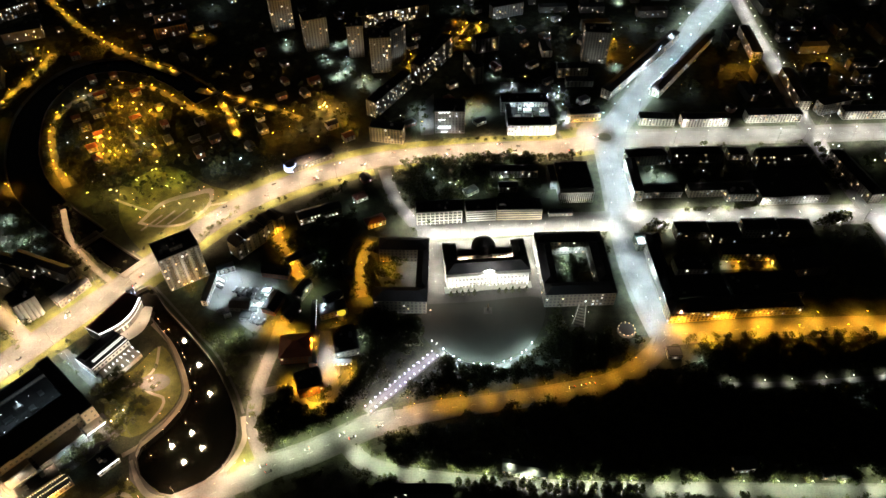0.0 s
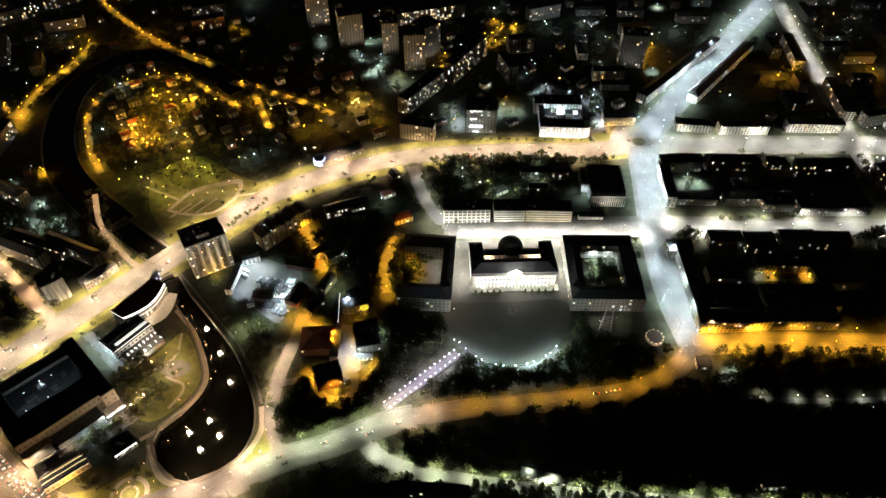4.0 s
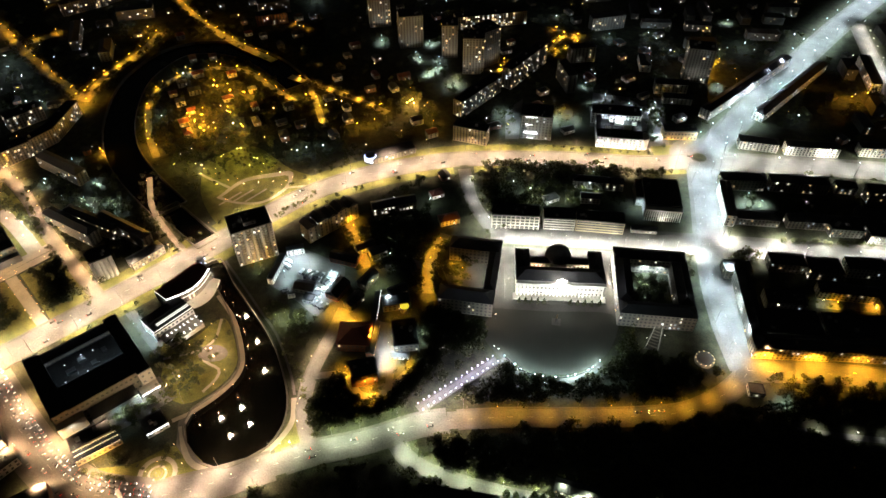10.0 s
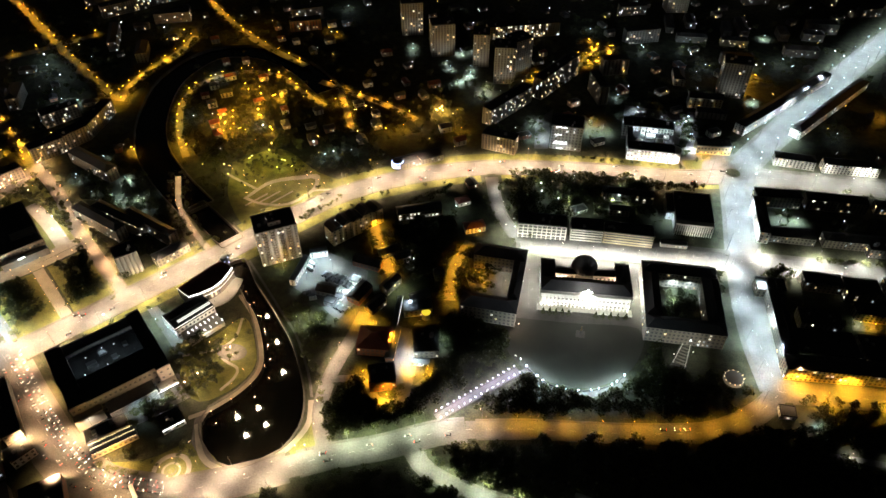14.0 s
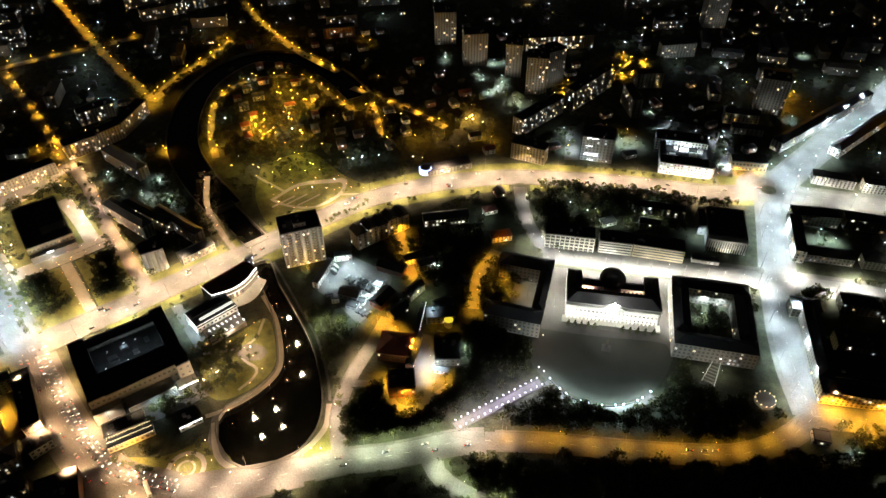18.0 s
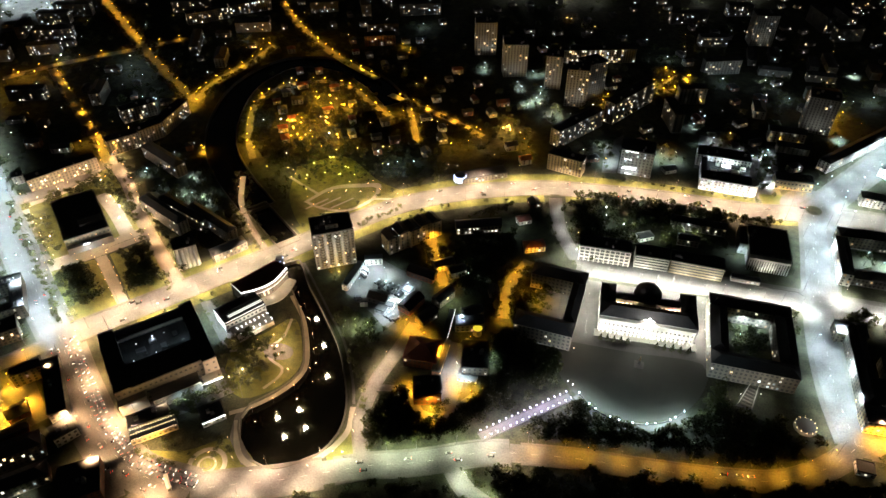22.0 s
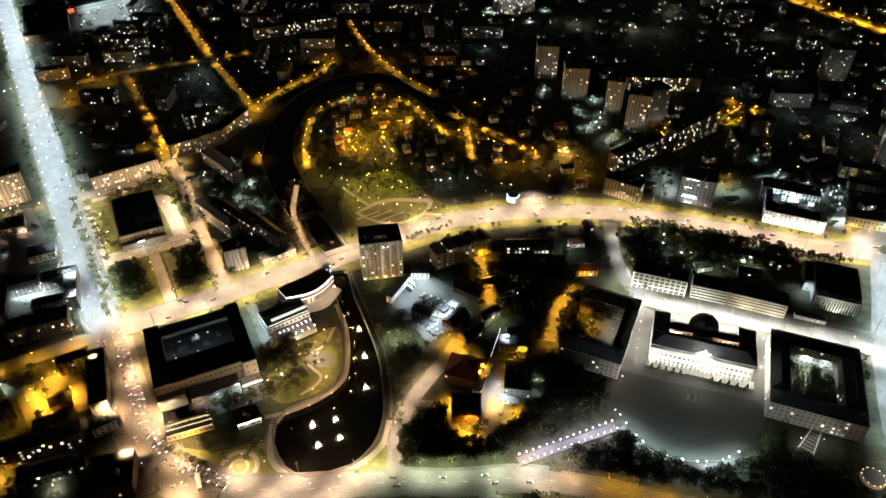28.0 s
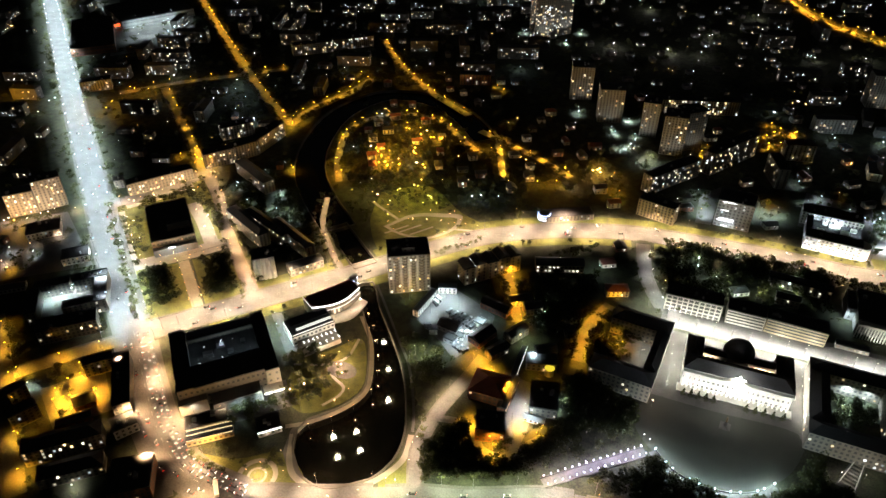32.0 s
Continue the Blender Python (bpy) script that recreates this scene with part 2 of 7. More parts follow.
def lamp_parts(bm_post, bm_head, bm_lens, height, wide=0.17, deep=0.14):
    tube(bm_post, 0, 0, 0, height, 0.12, 0.07, 6)
    box(bm_post, -0.05, 0, height - 0.1, 0.05, 1.8, height)
    box(bm_head, -0.2, 1.3, height - 0.05, 0.2, 2.1, height + 0.12)
    box(bm_lens, -wide, 1.32, height - deep, wide, 2.08, height - 0.06)


FAR_LAMPS = {}
BEAMS = {}


def beam(color, power, width):
    if (color, power, width) not in BEAMS:
        data = bpy.data.lights.new("lantern_light", "SPOT")
        data.color, data.energy, data.spot_size, data.spot_blend, data.shadow_soft_size = color, power, radians(width), 0.9, 0.4
        BEAMS[color, power, width] = data
    return BEAMS[color, power, width]


ROAD_BEAM, YARD_BEAM = 138, 146


def lamp_model(color, power, height, width):
    """A street lamp, built once for each colour, power, height and width of its beam."""
    key = (color, power, height, width)
    if key not in LAMPS:
        tint = {WARM: "warm", AMBER: "amber", ORANGE: "orange sodium", COOL: "cool white", WHITE: "white", GREENISH: "pale greenish"}[color]
        t = thing("street_lamp", f"grey steel street lamp with a lit {tint} lantern", "street lamp", 0, 0, -50, group="street lamps")
        bp, bh, bl = B(), B(), B()
        lamp_parts(bp, bh, bl, height)
        part("post", bp, M["steel"], t)
        head = part("lantern", bh, M["steel"], t)
        part("lens", bl, BULB[color], head)
        bulb = new("lantern_light", beam(color, power, width))
        bulb.parent, bulb.matrix_basis = t, pose(0, 1.7, height - 0.5)
        LAMPS[key] = t
    return LAMPS[key]


def lamp_at(x, y, turn, color, power, height=10.0, width=YARD_BEAM):
    """One lamp; far ones are joined into one mesh for each colour, with a light each."""
    take(x, y, 1.2)
    if math.hypot(x + 90, y - 400) > 340:
        if color not in FAR_LAMPS:
            FAR_LAMPS[color] = [B(), B()]
        b2 = [B(), B()]
        lamp_parts(b2[0], b2[0], b2[1], height, 0.34, 0.45)
        m = pose(x, y, 0, 0, 0, turn)
        for one, all_ in zip(b2, FAR_LAMPS[color]):
            one.transform(m)
            me = bpy.data.meshes.new("tmp")
            one.to_mesh(me)
            one.free()
            all_.from_mesh(me)
            bpy.data.meshes.remove(me)
        ob = new("lantern_light", beam(color, power, width))
        ob.matrix_basis = m @ pose(0, 1.7, height - 0.5)
        return None
    model = lamp_model(color, power, height, width)
    if model.location.z < -10:
        model.matrix_basis = pose(x, y, 0, 0, 0, turn)
        return model
    return copy_thing(model, pose(x, y, 0, 0, 0, turn))


def lamp_row(line, offset, color, power, spacing, height=10.0, both=False, whole=None):
    """Lamps in a row beside a road, their arms over it; both: on either side by turns."""
    nor, run, k, last = sides(line), spacing / 2, 0, line[0]
    whole = whole or line
    for p, n in zip(line, nor):
        run += (p - last).length
        last = p
        if run >= spacing:
            run -= spacing
            side = -1 if both and k % 2 else 1
            k += 1
            q = p + n * offset * side
            if math.hypot(q.x - 179, q.y - 613) < 19:
                continue
            if any((r - q).length < w / 2 - 0.5 for _, _, l, w, *_ in ROADS if l is not whole for r in l):
                continue
            if max(abs(q.x + 300), abs(q.y - 600)) > 1300:
                continue
            lamp_at(q.x, q.y, math.degrees(math.atan2(n.y, n.x)) + (90 if side > 0 else -90), color, power * 1.6, height, ROAD_BEAM)


# ---- roads ----
ROADS = []


def road(name, label, pts, width, walk_w=3.0, surface="asphalt"):
    ROADS.append((name, label, smooth_line(pts, 7.0), width, walk_w, surface))
    line = ROADS[-1][2]
    for p in line:
        take(p.x, p.y, max(width / 2 + walk_w, 7 if "path" in name else 0))
    return line


avenue = road("road_main_avenue", "wide asphalt avenue lit by warm street lamps",
              [(-391.4, 252), (-352.4, 301.6), (-312.2, 354.3), (-274, 401.5), (-237.5, 452.5), (-200.5, 496.5), (-156, 530), (-108.5, 554.5), (-61, 571), (14.3, 583.5), (58.5, 588), (119.9, 591.5), (173.5, 603.5)], 22, 2.0)
avenue_east = road("road_avenue_east", "broad pale asphalt street under white lamps", [(173.5, 605.9), (258, 610.3), (384.2, 615.9), (491.6, 621.4), (641.8, 629.4)], 22, 5)
boulevard = road("road_boulevard", "straight boulevard with cool white lamps", [(-390.2, 252.6), (-431.8, 279.6), (-483.7, 315.5), (-604.6, 400.3), (-809, 542.7), (-1009.6, 685.7), (-1237.9, 848), (-1475.8, 1015)], 22, 4)
jam = road("road_jam", "wide asphalt road full of waiting cars", [(-390.2, 252.6), (-338.1, 214.1), (-296.5, 187.3), (-260.7, 173.2), (-219.8, 173.3)], 24, 4)
jam_east = road("road_jam_east", "asphalt road round the end of a pond", [(-219.8, 173.3), (-203.9, 181.8), (-171.3, 196.6), (-146, 210.5)], 20, 2)
bank = road("road_embankment", "asphalt embankment road under pale lamps", [(-146, 210.5), (-120.5, 224.2), (-90.4, 236.7), (-55.4, 255.3), (-35, 262.3)], 17, 2)
curve_road = road("road_curve", "orange-lit asphalt road curving below a dark slope", [(-35, 262.3), (7, 271.5), (49.9, 277.9), (93.7, 285.4), (134.6, 296.2), (164.3, 316.4), (183.7, 338.3)], 14, 1.5)
cross = road("road_cross_avenue", "asphalt avenue under cool white lamps", [(183, 339.4), (175.7, 378.1), (172.2, 417.9), (171.5, 469.3), (174.4, 536.1), (176.6, 605.9)], 20, 4)
diagonal = road("road_diagonal", "broad diagonal avenue under cool white lamps", [(176.6, 605.9), (223, 679.3), (305.1, 806.9), (393.2, 937.9), (493.3, 1073.2)], 24, 4)
palace_street = road("road_palace_street", "wide pale street behind the palace", [(-24.7, 462.6), (35.5, 467.4), (95.1, 471.5), (171.7, 476.4), (282.1, 482.3), (431, 487.5), (533.9, 492.7)], 18, 5)
side_street = road("road_side_street", "narrow side street between dark trees", [(-61.3, 553.5), (-47.1, 505.1), (-22.6, 464.1)], 9, 2)
east_diag = road("road_east_diagonal", "asphalt street under white lamps", [(422.9, 955.8), (415.9, 855.3), (413.8, 754.7), (406.9, 626.4), (411.1, 544), (419.6, 462.3), (426.4, 398.2)], 15, 3)
orange_street = road("road_orange_street", "wide street under orange sodium lamps", [(183, 339.4), (241.4, 345.4), (303.1, 347.9), (368.9, 350.4), (481, 355.4)], 18, 1.5)
west_lane = road("road_west_lane", "narrow street under warm orange lamps", [(-391.4, 249.2), (-419.9, 210), (-442.8, 175.2), (-461.8, 149.3)], 11, 2)
west_back = road("road_west_back", "narrow orange-lit street between blocks", [(-507.9, 217.8), (-423.2, 165.6), (-343.6, 113.6)], 10, 2)
south_lane = road("road_south_lane", "narrow orange-lit street off the wide road", [(-306.1, 185.2), (-278.2, 169.1), (-260.2, 154.4)], 10, 2)
park_north = road("road_park_north", "street beside a lamp-lit park", [(-564.9, 379.9), (-537, 414.8), (-522.5, 465.3), (-520.8, 482.9)], 13, 3)
park_east = road("road_park_east", "tree-lined street beside the park", [(-529.3, 481.5), (-476.6, 444.9), (-422, 396.7), (-336, 331.5)], 8, 2)
north_street = road("road_north_street", "long street under orange sodium lamps", [(-986.5, 972.8), (-831.2, 850.8), (-690.2, 741.9), (-581.1, 660.3), (-514.4, 616.9)], 14, 2)
north_link = road("road_north_link", "orange-lit street along the river bank", [(-510.5, 611.7), (-511.8, 670.8), (-498.8, 728.4), (-496.1, 785.3)], 10, 2)
north_cross = road("road_north_cross", "dim orange-lit street between apartment blocks", [(-775.5, 590), (-741.5, 638.8), (-705.4, 680.2), (-670.4, 715.5), (-630.8, 760.9)], 9, 2)
mid_street = road("road_mid_street", "narrow orange-lit street between blocks", [(-736.1, 631.9), (-638.5, 560.5), (-566.1, 507.7), (-530.4, 480.9)], 9, 2)
hill_street = road("road_hill_street", "orange-lit street up the far bank", [(-566.5, 935.7), (-496.6, 858.6), (-434.2, 804.7), (-385.6, 770), (-324, 735.6)], 9, 1)
slope_street = road("road_slope_street", "orange-lit street down a slope", [(-293.5, 702.3), (-245.3, 683.2), (-200.2, 664.3), (-160, 641.9)], 8, 1)
slope_link = road("road_slope_link", "short orange-lit lane", [(-271.6, 699.6), (-244.8, 649.5), (-223.1, 603.7)], 6, 1)
loop = road("road_hill_loop", "narrow lane round a hill of small houses", [(-378.8, 523.4), (-405.8, 561.9), (-432.9, 619.3), (-433, 668.3), (-396.8, 704.9), (-348.5, 704.9), (-306.5, 673.9), (-269.8, 649.2)], 6, 1)
bank_lane = road("road_bank_lane", "street along the pond", [(-123.5, 223.6), (-138.5, 253.5), (-141.9, 287.7), (-136.7, 325.6), (-133.8, 352.8)], 8, 1.5)
river_path = road("road_river_path", "pale path beside the canal", [(-282.8, 389.9), (-317.8, 417.8), (-348.2, 449.9), (-371.2, 491.2)], 4.5, 0.6)
far_road = road("road_far_east", "far motorway under yellow lamps", [(-8.1, 1458.5), (54.4, 1347.3), (107, 1301.2), (162.8, 1254.4), (220.6, 1210.2)], 15, 2)
lower_road = road("road_lower", "asphalt road below the embankment under pale lamps", [(-69.9, 242.1), (-53.1, 226), (-17, 216.4), (45.5, 210.4), (122.8, 207.3), (303.7, 206.1), (393.1, 205.5)], 9, 2)
park_path = road("road_park_path", "pale walk through a dark park", [(208.9, 291.8), (269.5, 292.9), (345.8, 299.3), (407.7, 306.3)], 5, 0)
court_lane = road("road_orange_court", "orange-lit lane between old houses", [(-135, 347), (-97.7, 316.6), (-83.4, 296.4)], 7, 1)
hook_lane = road("road_hook_lane", "orange-lit lane winding round old houses", [(-140, 284.2), (-117.5, 288.9), (-102.4, 274.1), (-87, 275.3), (-74.2, 293.2), (-69.1, 300.9)], 6, 0)
oval_lane = road("road_oval_lane", "orange-lit lane before an apartment block", [(-55.5, 736.5), (-26.8, 729.1), (6.5, 797.7), (37.9, 862.2), (46.2, 833.3), (14.8, 806.5)], 7, 1)
depot_lane = road("road_depot_lane", "short white-lit lane beside a workshop", [(-88, 350), (-91.5, 328), (-95, 306), (-97, 288)], 7, 0.5)
yard_lane = road("road_yard_lane", "orange-lit yard lane between trees", [(-161, 467.1), (-144, 431.5), (-126.6, 400.5)], 8, 1)
yard_lane_b = road("road_yard_lane_b", "orange-lit yard lane beside a courtyard block", [(-65.3, 454.4), (-73.9, 419.3), (-69.7, 379.5)], 8, 1)

for k, (name, label, line, width, walk_w, surface) in enumerate(ROADS):
    z = 0.03 + 0.004 * k
    structure(name, ribbon(B(), line, -width / 2, width / 2, z), M[surface], label, "road")
    if walk_w:
        others = [(p, w / 2 + 1) for n, _, l, w, *_ in ROADS if n != name for p in l]
        ox, oy, ow = np.array([o[0].x for o in others]), np.array([o[0].y for o in others]), np.array([o[1] for o in others])
        crossing = lambda q: bool((np.hypot(ox - q.x, oy - q.y) < ow).any())
        bm = B()
        for a, b in ((width / 2, width / 2 + walk_w), (-width / 2 - walk_w, -width / 2)):
            ribbon(bm, line, a, b, 0.19 + 0.004 * (k % 9), crossing, 0.2)
        structure(name.replace("road", "pavement"), bm, M["paving"], "pale paved footway with a raised kerb", "pavement")
bm = B()
for name, label, line, width, *_ in ROADS:
    if width < 14:
        continue
    nor = sides(line)
    for i in range(0, len(line) - 1, 2):
        a, b = line[i], line[i] + (line[i + 1] - line[i]) * 0.6
        e = Vector((-(b - a).y, (b - a).x)).normalized() * 0.1
        bm.faces.new([bm.verts.new((*p, 0.2)) for p in (a - e, b - e, b + e, a + e)])
tagged(structure("lane_markings", bm, M["paint"], "white painted lane lines", "road marking"), kind="structure")

lamp_row(avenue, 12.6, WARM, 86000, 19, 16, True)
lamp_row(avenue_east, 12, WHITE, 76000, 20, 16, True)
lamp_row(boulevard, 12, COOL, 80000, 15, 18, True)
lamp_row(jam, 14, AMBER, 80000, 23, 14, True)
lamp_row(jam_east, 11, WARM, 52000, 18, 13, True)
lamp_row(bank, 8, GREENISH, 26000, 24, 13)
lamp_row(curve_road, 6, ORANGE, 9500, 20, 9)
lamp_row(cross, 10.4, COOL, 50000, 18, 15, True)
lamp_row(diagonal, 12.5, COOL, 78000, 18, 17, True)
lamp_row(palace_street[:30], -9.5, WHITE, 52000, 14, 13, False, palace_street)
lamp_row(palace_street[30:], 10.5, WHITE, 80000, 21, 13, True, palace_street)
lamp_row(side_street, 6, WHITE, 14000, 30, 9)
lamp_row(east_diag, 6.5, WHITE, 42000, 24, 11)
lamp_row(orange_street, 8.2, ORANGE, 62000, 19, 12, True)
lamp_row(west_lane, 7, ORANGE, 40000, 30, 9)
lamp_row(west_back, 7, ORANGE, 30000, 32, 9)
lamp_row(south_lane, 7, ORANGE, 55000, 28, 9)
lamp_row(park_north, -6, AMBER, 32000, 20, 11)
lamp_row(park_east, 6, AMBER, 40000, 26, 9)
lamp_row(north_street[:62], 6, ORANGE, 26000, 22, 7, False, north_street)
lamp_row(north_street[62:], 5, ORANGE, 7000, 26, 6, False, north_street)
lamp_row(north_link, 5, ORANGE, 30000, 22, 6.5)
lamp_row(north_cross, 5, ORANGE, 12000, 26, 6)
lamp_row(mid_street, 5, ORANGE, 22000, 32, 5.5)
lamp_row(hill_street, 4, ORANGE, 17000, 22, 5)
lamp_row(slope_street, 3.5, ORANGE, 15000, 21, 5)
lamp_row(slope_link, 3, ORANGE, 20000, 20, 5)
lamp_row(loop, 3, ORANGE, 14000, 18, 4.8)
lamp_row(bank_lane[:16], 4, WARM, 20000, 20, 10, False, bank_lane)
lamp_row(bank_lane[16:], 6, ORANGE, 46000, 24, 10, False, bank_lane)
lamp_row(river_path, 3, AMBER, 9000, 16, 7)
lamp_row(far_road, 7, ORANGE, 120000, 26, 11)
lamp_row(lower_road, 5, GREENISH, 22000, 24, 10)
lamp_row(park_path, 3.5, WHITE, 4200, 24, 5)
lamp_row(court_lane, 4, ORANGE, 34000, 26, 7)
lamp_row(hook_lane, 4, ORANGE, 36000, 34, 8)
lamp_row(oval_lane, 4, ORANGE, 46000, 18, 7)
lamp_row(yard_lane, 3.5, ORANGE, 17000, 16, 9)
lamp_row(yard_lane_b, 3.5, ORANGE, 16000, 16, 9)


def junction(centre, color, power, n=4, r=20, start=45, height=15):
    """Tall lamps round a crossing."""
    for i in range(n):
        a = radians(start + 360 * i / n)
        lamp_at(centre[0] + r * math.cos(a), centre[1] + r * math.sin(a), math.degrees(a) + 90, color, power, height)


junction((178.7, 611), COOL, 46000, 5, 26, 20)
junction((172.2, 476.4), WHITE, 9000, 4, 17)
junction((183.3, 340.6), AMBER, 24000, 4, 19)
junction((406.9, 618), WHITE, 13000, 4, 18)
junction((415.6, 487.5), WHITE, 16000, 4, 16)
junction((-391, 252.2), AMBER, 13000, 4, 22)
junction((-35, 262.8), WARM, 32000, 3, 14)
junction((-527.5, 479.5), ORANGE, 34000, 3, 12)
junction((-512.5, 614.3), ORANGE, 40000, 3, 12)
junction((-23.6, 464.1), WHITE, 40000, 3, 14)


# ---- buildings ----
rng = random.Random(7)


def window_mesh(w, h, pane):
    """A shallow frame round a pane, facing -y, with its lower left corner at the origin."""
    bm = B()
    box(bm, 0, -0.06, 0, w, 0.06, h)
    for f in bm.faces:
        f.material_index = 0
    v = [bm.verts.new(p) for p in ((0.1, -0.07, 0.1), (w - 0.1, -0.07, 0.1), (w - 0.1, -0.07, h - 0.1), (0.1, -0.07, h - 0.1))]
    bm.faces.new(v).material_index = 1
    return mesh_of("window", bm, M["frame"], pane)


PANES = {}


def window_of(w, h, pane):
    key = (round(w, 1), round(h, 1), pane.name)
    if key not in PANES:
        PANES[key] = window_mesh(w, h, pane)
    return PANES[key]


LIT_COUNT = [0]


def facade(parent, a, b, h, floors, lit=0.12, every=3.2, ww=1.7, wh=1.9, z0=0.0, tone=None, singly=False, glaze="glass", dark=None, far_lit=None):
    """Windows along a wall from a to b (its outside on the right): the lit ones singly, the dark ones in one mesh."""
    a, b = Vector(a), Vector(b)
    length = (b - a).length
    n = int((length - 1.0) / every)
    if n < 1 or floors < 1:
        return
    step, fh = length / n, (h - z0 - 0.6) / floors
    wh = min(wh, fh * 0.7)
    m = Matrix.Translation((a.x, a.y, 0)) @ Matrix.Rotation(math.atan2((b - a).y, (b - a).x), 4, "Z")
    bm = dark
    for f in range(floors):
        for i in range(n):
            x, z = (i + 0.5) * step - ww / 2, z0 + f * fh + fh * 0.3
            if rng.random() < lit and far_lit is not None:
                k = LIT.index(tone) if tone else rng.choice((0, 0, 1, 1, 2))
                far_lit[k].faces.new([far_lit[k].verts.new(m @ Vector(p)) for p in ((x + 0.15, -0.06, z), (x + ww - 0.15, -0.06, z), (x + ww - 0.15, -0.06, z + wh), (x + 0.15, -0.06, z + wh))])
            elif far_lit is None and rng.random() < lit and LIT_COUNT[0] < 1500:
                LIT_COUNT[0] += 1
                pane = tone or rng.choice([LIT[0], LIT[0], LIT[1], LIT[1], LIT[2]])
                ob = part("window", window_of(ww, wh, pane), None, parent)
                ob.matrix_basis = m @ Matrix.Translation((x, 0, z))
            elif singly:
                ob = part("window", window_of(ww, wh, M[glaze]), None, parent)
                ob.matrix_basis = m @ Matrix.Translation((x, 0, z))
            else:
                bm.faces.new([bm.verts.new(m @ Vector(p)) for p in ((x, -0.05, z), (x + ww, -0.05, z), (x + ww, -0.05, z + wh), (x, -0.05, z + wh))])


def roof_on(t, x0, y0, x1, y1, h, kind, m):
    """A flat roof with a parapet, or a gabled or hipped one with eaves."""
    bm = B()
    if kind == "flat":
        o = [(x0 - 0.2, y0 - 0.2), (x1 + 0.2, y0 - 0.2), (x1 + 0.2, y1 + 0.2), (x0 - 0.2, y1 + 0.2)]
        q = [(x0 + 0.2, y0 + 0.2), (x1 - 0.2, y0 + 0.2), (x1 - 0.2, y1 - 0.2), (x0 + 0.2, y1 - 0.2)]
        rings = [[bm.verts.new((*p, z)) for p in pts] for pts, z in ((o, h), (o, h + 1.0), (q, h + 1.0), (q, h + 0.35))]
        for lo, hi in zip(rings, rings[1:]):
            for i in range(4):
                bm.faces.new((lo[i], lo[(i + 1) % 4], hi[(i + 1) % 4], hi[i]))
        bm.faces.new(rings[3])
        bm.faces.new(rings[0][::-1])
    else:
        e = 0.6
        x0, y0, x1, y1 = x0 - e, y0 - e, x1 + e, y1 + e
        rise = min(x1 - x0, y1 - y0) * 0.28
        base = [bm.verts.new(p) for p in ((x0, y0, h), (x1, y0, h), (x1, y1, h), (x0, y1, h))]
        along = (x1 - x0) >= (y1 - y0)
        c = 0.5 * min(x1 - x0, y1 - y0) * (1 if kind == "hip" else 0)
        if along:
            r = [bm.verts.new((x0 + c, (y0 + y1) / 2, h + rise)), bm.verts.new((x1 - c, (y0 + y1) / 2, h + rise))]
            fs = ((0, 1, 5, 4), (1, 2, 5), (2, 3, 4, 5), (3, 0, 4))
        else:
            r = [bm.verts.new(((x0 + x1) / 2, y0 + c, h + rise)), bm.verts.new(((x0 + x1) / 2, y1 - c, h + rise))]
            fs = ((0, 1, 4), (1, 2, 5, 4), (2, 3, 5), (3, 0, 4, 5))
        v = base + r
        for f in fs:
            bm.faces.new([v[i] for i in f])
        bm.faces.new(base[::-1])
    return part("roof", bm, M[m], t)


